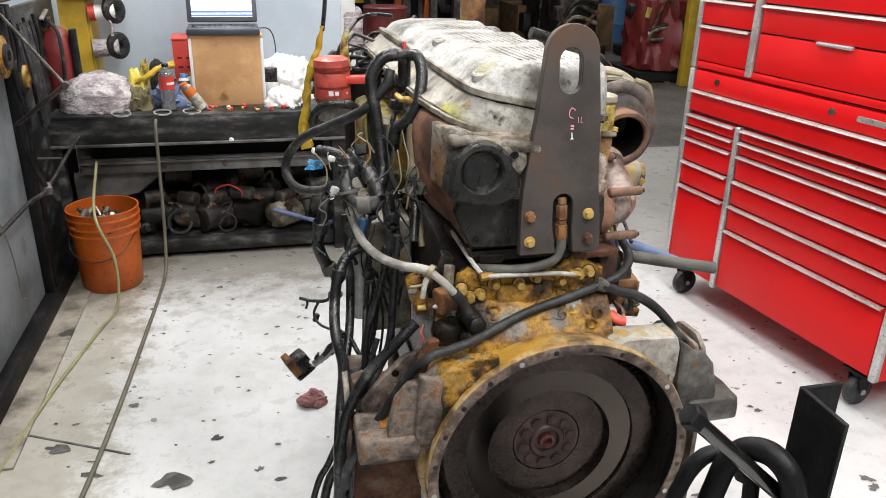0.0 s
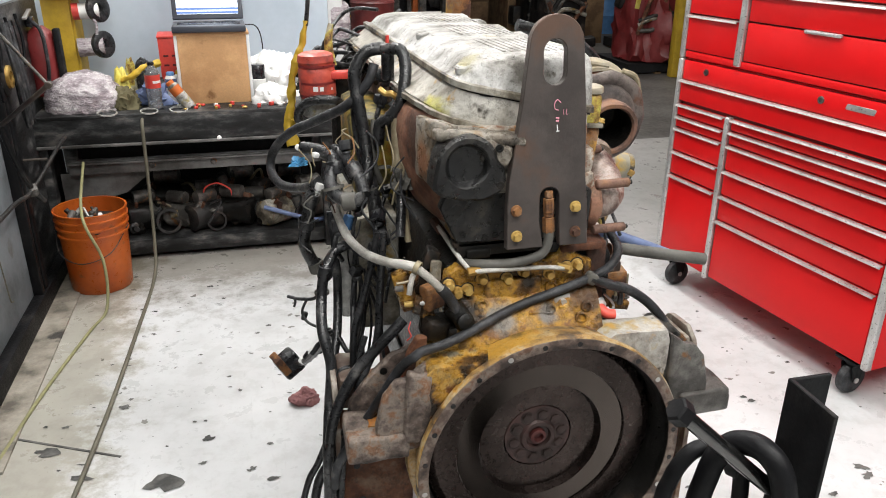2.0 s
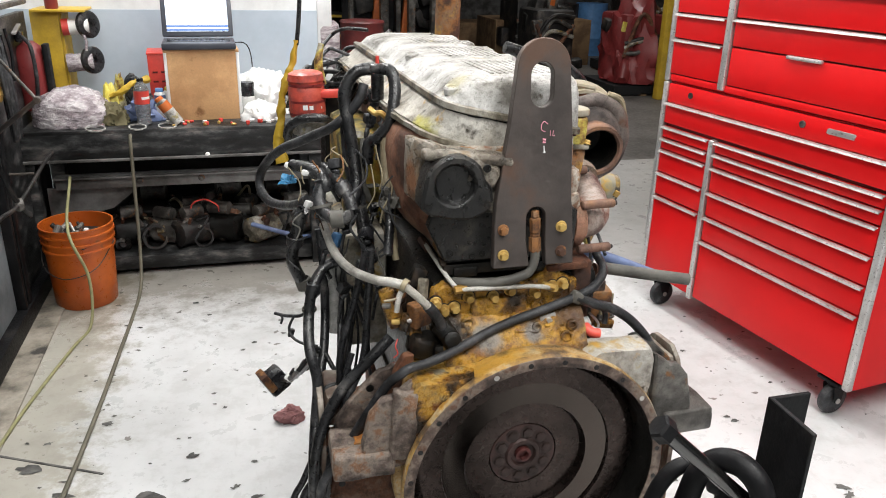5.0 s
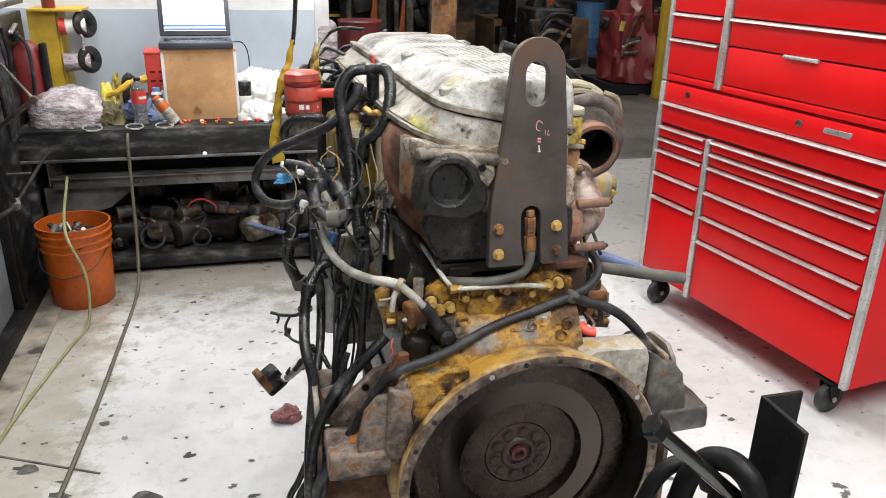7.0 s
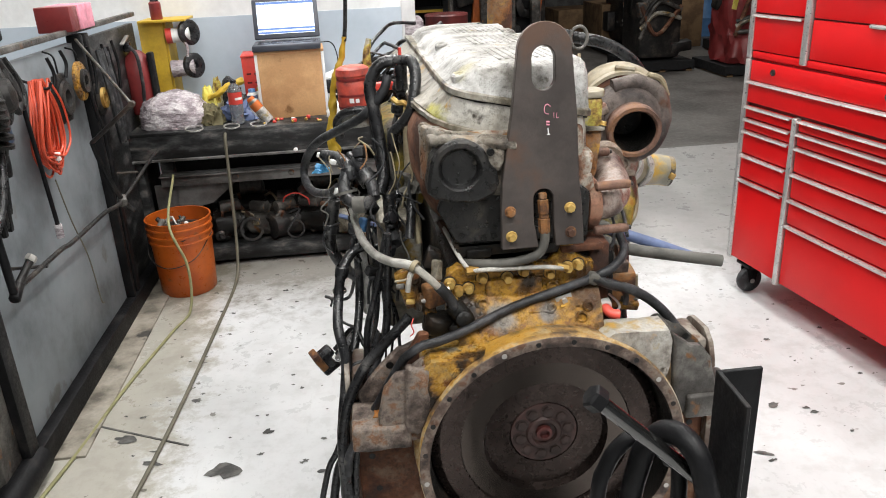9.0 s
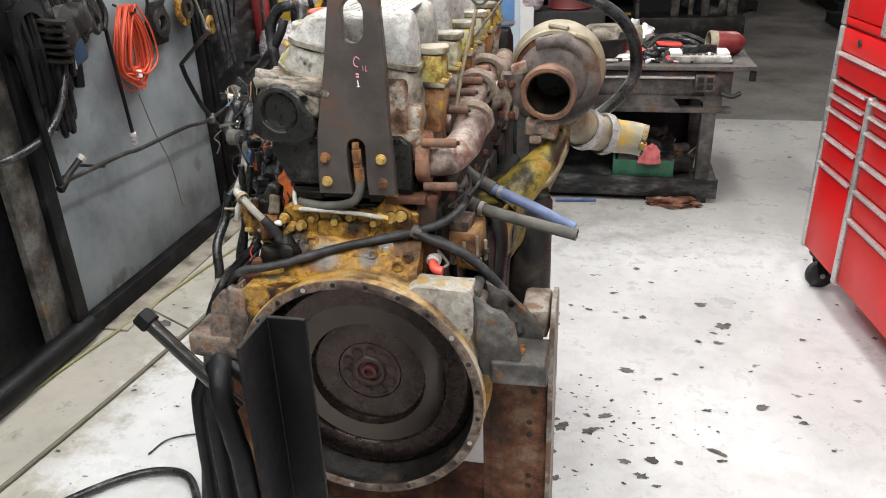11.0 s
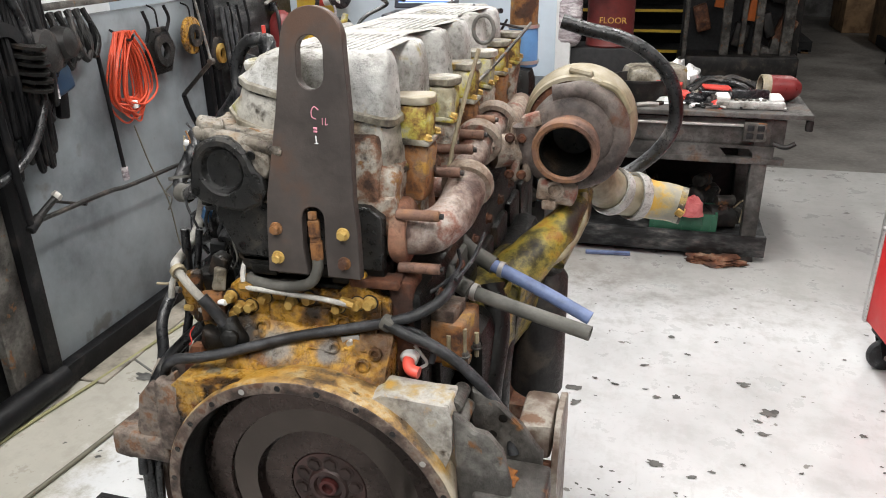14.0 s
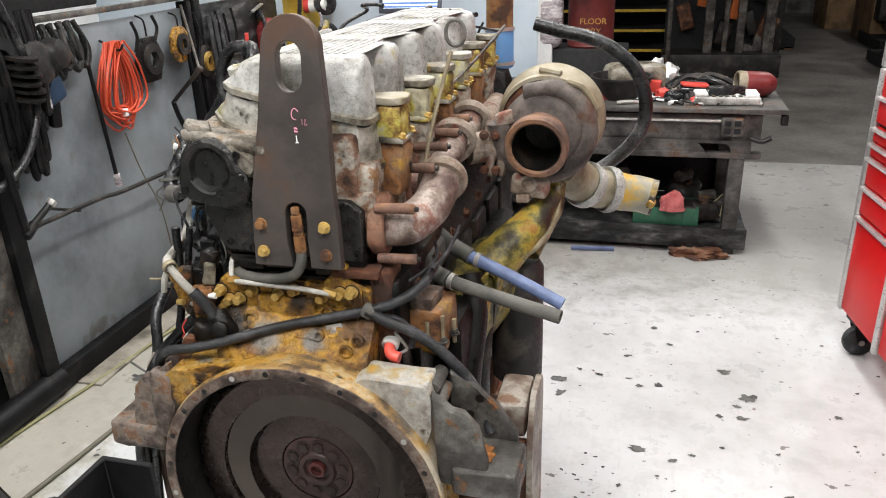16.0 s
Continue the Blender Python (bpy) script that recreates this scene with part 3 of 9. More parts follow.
def prism(bm, outline, holes, origin, u, v, depth, bev=0.0):
    """A plate cut from an outline with holes, given in u and v from the origin, thick along u x v."""
    o, u, v = Vector(origin), Vector(u), Vector(v)
    w = u.cross(v).normalized()
    tmp = bmesh.new()
    loops = []
    for loop in (outline, *holes):
        vs = [tmp.verts.new(o + u * a + v * b) for a, b in loop]
        loops.append([tmp.edges.new((vs[i], vs[(i + 1) % len(vs)])) for i in range(len(vs))])
    bmesh.ops.triangle_fill(tmp, use_beauty=True, use_dissolve=False, edges=tmp.edges[:])
    bmesh.ops.recalc_face_normals(tmp, faces=tmp.faces)
    if tmp.faces and sum((f.normal * f.calc_area() for f in tmp.faces), Vector()).dot(w) < 0:
        bmesh.ops.reverse_faces(tmp, faces=tmp.faces)
    made = bmesh.ops.extrude_face_region(tmp, geom=tmp.faces[:])["geom"]
    bmesh.ops.translate(tmp, vec=w * depth, verts=[g for g in made if isinstance(g, bmesh.types.BMVert)])
    bmesh.ops.recalc_face_normals(tmp, faces=tmp.faces)
    if bev:
        rims = [e for e in tmp.edges if e.is_manifold and e.calc_face_angle(0) > 0.9]
        bmesh.ops.bevel(tmp, geom=rims, offset=bev, segments=1, affect="EDGES", clamp_overlap=True)
    me = bpy.data.meshes.new("cut")
    tmp.to_mesh(me)
    tmp.free()
    bm.from_mesh(me)
    bpy.data.meshes.remove(me)
    return bm


def arc(cx, cy, r, a0, a1, n=12, ry=None):
    ry = r if ry is None else ry
    return [(cx + r * math.cos(radians(a0 + (a1 - a0) * i / n)), cy + ry * math.sin(radians(a0 + (a1 - a0) * i / n))) for i in range(n + 1)]


def bolt(bm, p, axis, r=0.009, h=0.009, turn=0.0):
    """A flanged hexagon head."""
    lathe(bm, p, axis, [(0, 0), (r * 1.35, 0), (r * 1.3, h * 0.2), (r * 1.1, h * 0.28), (0, h * 0.3)], 14)
    lathe(bm, p, axis, [(r, h * 0.2), (r, h * 0.85), (r * 0.85, h), (0, h)], 6, start=turn)
    return bm


def rough_up(bm, amount, scale=20.0, seed=0):
    for v in bm.verts:
        v.co += noise.noise_vector(v.co * scale + Vector((seed, 0, 0))) * amount
    return bm


def cloth(bm, c, s, seed, lumps=0.5, cuts=4):
    """A crumpled heap of cloth or sheet: a sagging, folded lump that rests on its underside."""
    tmp = bmesh.new()
    bmesh.ops.create_icosphere(tmp, subdivisions=cuts, radius=1)
    for v in tmp.verts:
        d = v.co.copy()
        n1 = noise.noise(d * 1.6 + Vector((seed, 0, 0)))
        n2 = abs(noise.noise(d * 4.0 + Vector((0, seed, 0))))
        n3 = abs(noise.noise(d * 9.0 + Vector((0, 0, seed))))
        k = 1 + lumps * (n1 * 0.8 + n2 * 0.7 + n3 * 0.25 - 0.25)
        v.co = Vector((d.x * k * s[0] / 2, d.y * k * s[1] / 2, max(-0.25, d.z) * k * s[2] * 0.8 + s[2] * 0.2))
        v.co += Vector(c)
        v.co.z = max(v.co.z, c[2])
    me = bpy.data.meshes.new("heap")
    tmp.to_mesh(me)
    tmp.free()
    bm.from_mesh(me)
    bpy.data.meshes.remove(me)
    return bm


def loft(bm, rings, top=True, bottom=False):
    """Skins closed rings of equally many points."""
    rings = [[bm.verts.new(p) for p in r] for r in rings]
    n = len(rings[0])
    for a, b in zip(rings, rings[1:]):
        for i in range(n):
            bm.faces.new((a[i], a[(i + 1) % n], b[(i + 1) % n], b[i]))
    if top:
        bm.faces.new(rings[-1])
    if bottom:
        bm.faces.new(rings[0][::-1])
    return bm


# ---- the setting ----
WALL_X, BACK_Y = -1.53, 3.3
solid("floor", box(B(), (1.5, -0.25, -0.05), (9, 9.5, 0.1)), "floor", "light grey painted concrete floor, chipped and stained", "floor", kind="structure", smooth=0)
solid("floor_far", box(B(), (3.5, 10.5, -0.052), (15, 12, 0.1)), "dark_floor_mat", "bare dark grey concrete floor beyond the painted bay", "floor", kind="structure", smooth=0)
solid("ceiling", box(B(), (2, 5.5, 3.75), (18, 22, 0.1)), "ceiling", "white workshop ceiling", "ceiling", kind="structure", smooth=0)
solid("wall_far", box(B(), (3.5, 14.5, 1.85), (15, 0.15, 3.7)), "bench_grey", "dull grey far workshop wall", "wall", kind="structure", smooth=0)
solid("wall_near", box(B(), (1.5, -4.6, 1.85), (9, 0.15, 3.7)), "panel", "grey painted workshop wall", "wall", kind="structure", smooth=0)
solid("wall_east", box(B(), (8.6, 5, 1.85), (0.15, 20, 3.7)), "bench_grey", "grey painted workshop wall", "wall", kind="structure", smooth=0)
solid("wall_west", box(B(), (-3.05, 2, 1.85), (0.15, 13.2, 3.7)), "white", "white painted outer wall", "wall", kind="structure", smooth=0)

stage(0.033, -0.067, 0, 1.065, 1.061, 1.066)
# back partition: blue-grey below, white above, ends in a post
solid("wall_back", box(B(), (-1.62, BACK_Y + 0.05, 0.603), (3.1, 0.1, 1.206)), "wall_blue", "blue-grey painted lower back wall", "wall", kind="structure", smooth=0)
solid("wall_back_upper", box(B(), (-1.62, BACK_Y + 0.055, 2.45), (3.1, 0.1, 2.488)), "white", "bright white upper back wall", "wall", kind="structure", smooth=0)
solid("wall_post", box(B(), (-0.03, BACK_Y + 0.05, 1.85), (0.08, 0.12, 3.7), bev=0.006), "white", "pale grey post at the end of the back wall", "post", kind="structure")

stage(0.0, -0.048, 0, 1.0, 0.9707, 1.02)
# left partition of framed steel panels with a dark opening in it
lw = thing("wall_left", "grey-blue framed steel partition with black posts and rails", "partition wall", (WALL_X, 1.8, 0), kind="structure")
part("panel", box(B(), (WALL_X - 0.02, 1.69, 0.66), (0.03, 1.34, 1.22), bev=0.002), "panel", lw)
# dark bench material carries this panel's shade as well as its grime
part("panel", box(B(), (WALL_X - 0.02, 2.86, 0.66), (0.03, 0.88, 1.22), bev=0.002), "bench", lw, "grimy panel behind the bench end, darkened for the shade there")
for py, pw in ((0.985, 0.07), (2.30, 0.035), (2.375, 0.05)):
    part("post", box(B(), (WALL_X + 0.005, py, 0.66), (0.06, pw, 1.28), bev=0.005), "black_steel", lw, "black steel post")
part("panel", box(B(), (WALL_X - 0.02, 0.45, 1.125), (0.03, 1.02, 0.29), bev=0.002), "black_steel", lw)
part("door_edge", box(B(), (WALL_X - 0.012, 0.885, 0.66), (0.035, 0.13, 1.22), bev=0.003), "iron_grey", lw, "dull grey steel door stile")
part("top_rail", box(B(), (WALL_X + 0.0, 1.2, 1.316), (0.03, 4.2, 0.022), bev=0.003), "iron_grey", lw, "grimy steel top rail")
part("bottom_rail", box(B(), (WALL_X + 0.012, 2.15, 0.05), (0.06, 2.3, 0.08), bev=0.004), "black_steel", lw, "black steel bottom rail")
part("floor_pipe", cyl(B(), (WALL_X + 0.02, -1.4, 0.055), (WALL_X + 0.02, 1.02, 0.055), 0.05, seg=20), "black_steel", lw, "black pipe along the floor")
# added near-black sheets stand in for the darkness beyond the opening
part("opening_shade", box(B(), (-2.3, -0.5, 0.75), (0.03, 3.0, 1.5)), "dark", lw, "near-black sheet standing in for the dark behind the opening")
part("opening_shade_side", box(B(), (-1.95, 1.03, 0.65), (0.7, 0.03, 1.3)), "dark", lw)

stage()
ledge = B()
box(ledge, (WALL_X + 0.075, 1.75, 0.004), (0.14, 1.5, 0.012), bev=0.003)
solid("trim_floor_edge", rough_up(ledge, 0.002, 9), "strip_concrete", "worn dirty concrete strip along the partition", "floor strip", kind="structure")


def chips(seed, spots):
    """Worn-through paint: thin ragged patches."""
    rng = random.Random(seed)
    bm = B()
    for cx, cy, r in spots:
        n = 15
        e, tilt = rng.uniform(0.35, 0.8), rng.uniform(-0.6, 0.6)
        loop = []
        for i in range(n):
            a = 2 * math.pi * i / n
            rr = r * rng.uniform(0.45, 1.2)
            px, py = rr * math.cos(a), rr * e * math.sin(a)
            loop.append(bm.verts.new((cx + px * math.cos(tilt) - py * math.sin(tilt), cy + px * math.sin(tilt) + py * math.cos(tilt), 0.0025)))
        bm.faces.new(loop)
    return bm


rng = random.Random(5)
spots = [(-0.76, 1.04, 0.022), (-1.14, 0.92, 0.038), (-1.27, 1.08, 0.04), (-1.06, 1.30, 0.021), (-0.89, 0.84, 0.060), (-0.77, 0.91, 0.018), (-1.24, 1.22, 0.021),
         (-0.55, 0.78, 0.022), (-1.08, 1.60, 0.014), (-0.69, 1.35, 0.010), (-0.61, 1.59, 0.014), (-0.53, 1.82, 0.015), (-0.91, 1.85, 0.012), (-0.79, 2.29, 0.017)]
spots += [(0.34, 1.40, 0.033), (0.35, 1.31, 0.027), (0.63, 1.41, 0.017), (0.70, 1.43, 0.019), (0.94, 1.57, 0.026), (1.01, 1.40, 0.036), (0.98, 1.27, 0.024), (0.90, 1.27, 0.016),
          (0.63, 1.03, 0.030), (0.74, 0.99, 0.022), (0.50, 0.74, 0.016), (0.56, 0.75, 0.023), (0.42, 0.67, 0.034), (0.51, 0.66, 0.036), (0.62, 0.53, 0.028), (0.70, 0.55, 0.022)]
spots += [(0.67, 0.47, 0.027), (0.89, 0.83, 0.021), (1.07, 0.88, 0.029), (0.90, 0.62, 0.031), (0.91, 0.58, 0.018), (1.18, 0.84, 0.014), (1.19, 0.81, 0.017), (0.58, 1.62, 0.023),
          (0.78, 0.55, 0.015), (0.39, 0.56, 0.013), (0.47, 0.46, 0.013), (0.34, 0.72, 0.016), (1.50, 1.02, 0.014), (1.31, 0.39, 0.026), (1.30, 0.35, 0.024)]
for _ in range(70):
    spots.append((rng.gauss(0.56, 0.14), rng.gauss(0.74, 0.10), rng.uniform(0.003, 0.010)))
for _ in range(150):
    spots.append((rng.uniform(0.35, 2.4), rng.choice([rng.uniform(0.3, 1.9), rng.uniform(0.3, 3.4)]), rng.choice([0.003, 0.004, 0.006, 0.008, 0.011, 0.015]) * rng.uniform(0.8, 1.2)))
for _ in range(120):
    spots.append((rng.uniform(-1.35, -0.35), rng.uniform(-0.2, 2.6), rng.choice([0.003, 0.004, 0.006, 0.009, 0.013])))
joint = B()
box(joint, (-1.24, 1.11, 0.0012), (0.46, 0.008, 0.003), (0, 0, -27))
solid("trim_floor_joint", joint, "chip", "dark joint line in the floor", "floor joint", kind="structure", smooth=0)
solid("paint_chips", chips(2, spots), "chip", "dark worn-through chips in the floor paint", "floor wear", kind="stuff", smooth=0)

# ---- the engine ----
def dense(bm, cuts=2):
    bmesh.ops.triangulate(bm, faces=bm.faces[:])
    bmesh.ops.subdivide_edges(bm, edges=[e for e in bm.edges if e.calc_length() > 0.03], cuts=cuts, use_grid_fill=True)
    return bm


ENGINE_AT = Vector((0.007, 0.017, 0.036))
stage(*ENGINE_AT)
CZ = 0.586          # height of the crankshaft
engine = thing("diesel_engine", "large dirty yellow and grey diesel engine, stripped, on a shop floor", "engine", (0, 0.5, 0))


def engine_part(name, bm, mat, label="", smooth=40):
    return part(name, bm, mat, engine, label, smooth)


def shop(*places):
    """Places in the shop, in the engine's own frame."""
    return [Vector(p) - ENGINE_AT for p in places]


# flywheel housing
FY = -0.095
bm = B()
lathe(bm, (0, FY, CZ), (0, 1, 0), [(0.268, 0.0), (0.276, 0.0), (0.2785, 0.003), (0.2785, 0.015), (0.272, 0.019), (0.270, 0.045), (0.264, 0.075), (0.250, 0.082)], 96)
housing = engine_part("flywheel_housing", rough_up(bm, 0.0012, 40), "yellow_pale", "flywheel housing in flaking yellow paint with a rusty flange")
part("housing_bore", lathe(B(), (0, FY, CZ), (0, 1, 0), [(0.2555, 0.0), (0.2555, 0.02), (0.250, 0.03), (0.250, 0.145), (0.0, 0.147)], 80), "greasy", housing, "greasy black bore")
part("flange_face", lathe(B(), (0, FY - 0.003, CZ), (0, 1, 0), [(0.2555, 0.004), (0.2555, 0.001), (0.257, 0.0), (0.2745, 0.0), (0.276, 0.001), (0.276, 0.006)], 96), "flange", housing, "rusty brown flange face")
for i in range(24):
    a = radians(i * 15 + 7)
    p = Vector((0.2655 * math.cos(a), FY - 0.003, CZ + 0.2655 * math.sin(a)))
    part("bolt_hole", lathe(B(), p, (0, -1, 0), [(0.0055, -0.004), (0.0055, 0.0008), (0.0, 0.0008)], 10), "steel" if i % 5 == 2 else "greasy", housing)
bm = B()
out = [(-0.256, 0.800), (-0.245, 0.812), (-0.16, 0.806), (-0.10, 0.812), (0.0, 0.824), (0.10, 0.828), (0.205, 0.834), (0.235, 0.824), (0.262, 0.77), (0.278, 0.70)]
out += arc(0, CZ, 0.282, 15, -195, 30)
out += [(-0.270, 0.70)]
prism(bm, out, [arc(0, CZ, 0.251, 0, 360, 48)[:-1]], (0, 0.004, 0), (1, 0, 0), (0, 0, 1), 0.020, bev=0.006)
part("housing_body", rough_up(dense(bm, 1), 0.002, 25), "yellow_pale", housing, "flaking yellow housing body streaked with grease")
out = [(0.236, 0.70), (0.250, 0.75), (0.252, 0.808), (0.244, 0.834), (0.130, 0.838), (0.112, 0.826)] + arc(0, CZ, 0.264, 62, 26, 14)
bm = prism(B(), out, [], (0, 0.004, 0), (1, 0, 0), (0, 0, 1), 0.064, bev=0.005)
part("starter_pad", rough_up(dense(bm, 2), 0.0022, 36), "pad_bare", housing, "bare pale pad with flaking paint")
out = [(-0.10, 0.824), (-0.16, 0.820), (-0.238, 0.820), (-0.252, 0.808), (-0.256, 0.72), (-0.235, 0.70)] + arc(0, CZ, 0.264, 154, 112, 14)
bm = prism(B(), out, [], (0, 0.030, 0), (1, 0, 0), (0, 0, 1), 0.105, bev=0.006)
part("starter_pad", rough_up(dense(bm, 2), 0.0022, 36), "yellow", housing, "ochre yellow pad with worn paint")
bm = B()
box(bm, (-0.215, 0.030, 0.850), (0.055, 0.045, 0.05), (6, 14, 10), bev=0.012, seg=2)
box(bm, (-0.165, 0.028, 0.838), (0.06, 0.05, 0.04), (0, -8, 0), bev=0.012, seg=2)
part("greasy_ledge", rough_up(dense(bm, 2), 0.005, 40), "greasy", housing, "grease-caked ledge behind the yellow pad")
for dx, dz in ((0.248, 0.815), (0.256, 0.785)):
    part("boss", rough_up(cyl(B(), (dx, 0.03, dz), (dx, -0.03, dz), 0.014, seg=14, bev=0.004), 0.001, 50), "iron_grey", housing)
bolt(bm := B(), (-0.187, -0.0765, 0.789), (0, -1, 0), 0.012, 0.006)
part("plug", bm, "yellow", housing)

# flywheel, recessed in the housing
bm = B()
lathe(bm, (0, 0.0, CZ), (0, -1, 0), [(0.246, 0.0), (0.246, 0.028), (0.236, 0.034), (0.228, 0.036)], 80)
lathe(bm, (0, 0.0, CZ), (0, -1, 0), [(0.228, 0.036), (0.185, 0.036), (0.183, 0.030)], 80)
lathe(bm, (0, 0.0, CZ), (0, -1, 0), [(0.135, 0.030), (0.128, 0.012), (0.075, 0.010), (0.072, 0.0)], 80)
flywheel = engine_part("flywheel", bm, "fly", "dark brown steel flywheel with concentric rings")
part("clutch_face", lathe(B(), (0, 0, CZ), (0, -1, 0), [(0.183, 0.030), (0.135, 0.030)], 80), "fly_bright", flywheel, "brighter worn ring")
hub = part("hub", lathe(B(), (0, 0, CZ), (0, -1, 0), [(0.074, 0.0), (0.072, 0.010), (0.060, 0.011), (0.040, 0.011), (0.036, 0.016), (0.028, 0.016), (0.025, 0.008), (0.0, 0.008)], 64), "fly_red", flywheel, "rust-brown hub")
part("pilot_ring", lathe(B(), (0, 0, CZ), (0, -1, 0), [(0.018, 0.006), (0.017, 0.017), (0.011, 0.018), (0.009, 0.009), (0.0, 0.009)], 40), "red_iron", hub, "rust-red pilot ring")
for i in range(10):
    a = radians(36 * i + 10)
    part("hub_bolt", bolt(B(), (0.053 * math.cos(a), -0.010, CZ + 0.053 * math.sin(a)), (0, -1, 0), 0.0118, 0.007, i * 17), "fly_bolt", hub)


# side mounts of the housing
def mount(side):
    """A cast bracket beside the housing: an upright web, a foot with a rusted bolt seat, and a gusset."""
    bm = B()
    box(bm, (side * 0.345, -0.022, 0.655), (0.118, 0.105, 0.056), bev=0.008, seg=3)
    box(bm, (side * 0.385, -0.025, 0.649), (0.040, 0.098, 0.044), bev=0.006)
    prism(bm, [(0.262, 0.64), (0.388, 0.64), (0.388, 0.700), (0.350, 0.752), (0.300, 0.800), (0.262, 0.815)], [], (0, 0.045, 0), (side, 0, 0), (0, 0, 1), 0.016 * side, bev=0.004)
    ob = part("side_mount", rough_up(dense(bm, 2), 0.003, 45, side), "iron_grey" if side > 0 else "mount_iron", housing, "grimy cast iron mount with a rust-orange seat")
    plate = prism(B(), [(0.252, 0.826), (0.288, 0.798), (0.309, 0.794), (0.334, 0.765), (0.350, 0.700), (0.352, 0.632), (0.262, 0.640)], [], (0, -0.046, 0), (side, 0, 0), (0, 0, 1), 0.020 * side, bev=0.004)
    part("front_plate", rough_up(dense(plate, 2), 0.002, 50, side), "iron_grey" if side > 0 else "mount_iron", ob, "grimy grey iron upright" if side > 0 else "scaled rusty iron upright")
    bm = prism(B(), [(side * 0.327 + r * math.cos(q * 0.3927), -0.022 + r * 0.85 * math.sin(q * 0.3927)) for q, r in enumerate((0.03, 0.022, 0.033, 0.028, 0.036, 0.026, 0.024, 0.034, 0.03, 0.037, 0.025, 0.03, 0.021, 0.033, 0.036, 0.027))], [arc(side * 0.327, -0.024, 0.0105, 0, 360, 12)[:-1]], (0, 0, 0.6815), (1, 0, 0), (0, 1, 0), 0.004)
    part("seat", rough_up(bm, 0.0015, 60), "rust_seat", ob, "orange rusted seat round a bolt hole")
    part("seat_hole", lathe(B(), (side * 0.327, -0.024, 0.6845), (0, 0, 1), [(0.0105, 0), (0, -0.001)], 14), "greasy", ob)
    for q in ((0.318, 0.765), (0.30, 0.73)):
        part("plate_hole", lathe(B(), (side * q[0], 0.0275, q[1]), (0, -1, 0), [(0.008, 0), (0, 0.0008)], 12), "greasy", ob)
    return ob


mount(-1)
mount(1)
part("mount_boss", rough_up(dense(box(B(), (-0.270, -0.062, 0.735), (0.050, 0.030, 0.150), (0, 4, 0), bev=0.008), 3), 0.004, 70), "mount_iron", housing, "rough scaled casting on the mount")
part("mount_web", rough_up(dense(prism(B(), [(-0.352, 0.672), (-0.345, 0.690), (-0.310, 0.705), (-0.290, 0.740), (-0.275, 0.810), (-0.255, 0.845), (-0.235, 0.845), (-0.24, 0.74), (-0.26, 0.672)], [], (0, 0.020, 0), (1, 0, 0), (0, 0, 1), 0.018, bev=0.003), 2), 0.002, 30), "rust", housing, "rusty gusset")

# cylinder block, oil pan
bm = B()
box(bm, (-0.01, 0.62, 0.74), (0.36, 1.12, 0.46), bev=0.02)
block = engine_part("cylinder_block", rough_up(bm, 0.004, 14), "greasy", "oily black cylinder block")
for i in range(6):
    part("side_cover", box(B(), (0.178, 0.17 + i * 0.17, 0.80), (0.02, 0.13, 0.16), bev=0.008), "greasy", block)
for i in range(8):
    part("bolt", bolt(B(), (0.186, 0.11 + i * 0.13, 0.945), (1, 0, 0), 0.01, 0.012), "rust", block)
bm = B()
box(bm, (0, 0.62, 0.42), (0.34, 1.1, 0.24), bev=0.05, seg=3)
box(bm, (0, 0.62, 0.535), (0.40, 1.14, 0.025), bev=0.005)
engine_part("oil_pan", bm, "greasy", "black oil pan")

# yellow rear plate with its bolts
bm = B()
prism(bm, [(-0.192, 0.86), (-0.188, 0.952), (-0.165, 0.966), (-0.12, 0.962), (0.02, 0.958), (0.04, 0.975), (0.05, 1.0), (0.07, 1.002), (0.08, 0.972), (0.10, 0.962), (0.117, 0.955), (0.12, 0.84), (-0.19, 0.84)], [], (0, 0.085, 0), (1, 0, 0), (0, 0, 1), 0.04, bev=0.004)
box(bm, (-0.05, 0.045, 0.895), (0.12, 0.02, 0.08), bev=0.012)
rear = engine_part("rear_plate", rough_up(dense(bm, 1), 0.0025, 30), "ochre", "yellow painted rear gear plate, greasy")
bm = B()
rows = []
for k in range(15):
    x = -0.176 + 0.0214 * k
    w = 0.006 * math.sin(k * 1.9) + 0.004 * math.sin(k * 4.3)
    rows.append([(x, 0.060, 0.905), (x, 0.040, 0.902 + w), (x, 0.028, 0.886 + w), (x, 0.014 - w, 0.866 + w), (x, -0.004 - w, 0.846), (x, -0.016, 0.832), (x, -0.018, 0.806), (x, 0.060, 0.806)])
loft(bm, rows, True, True)
bmesh.ops.recalc_face_normals(bm, faces=bm.faces)
part("plate_foot", rough_up(dense(bm, 2), 0.003, 45), "ochre", rear, "grease-stained foot of the plate")


def foot(z):
    return 0.046 - 0.052 * min(1.0, max(0.0, (0.900 - z) / 0.055))


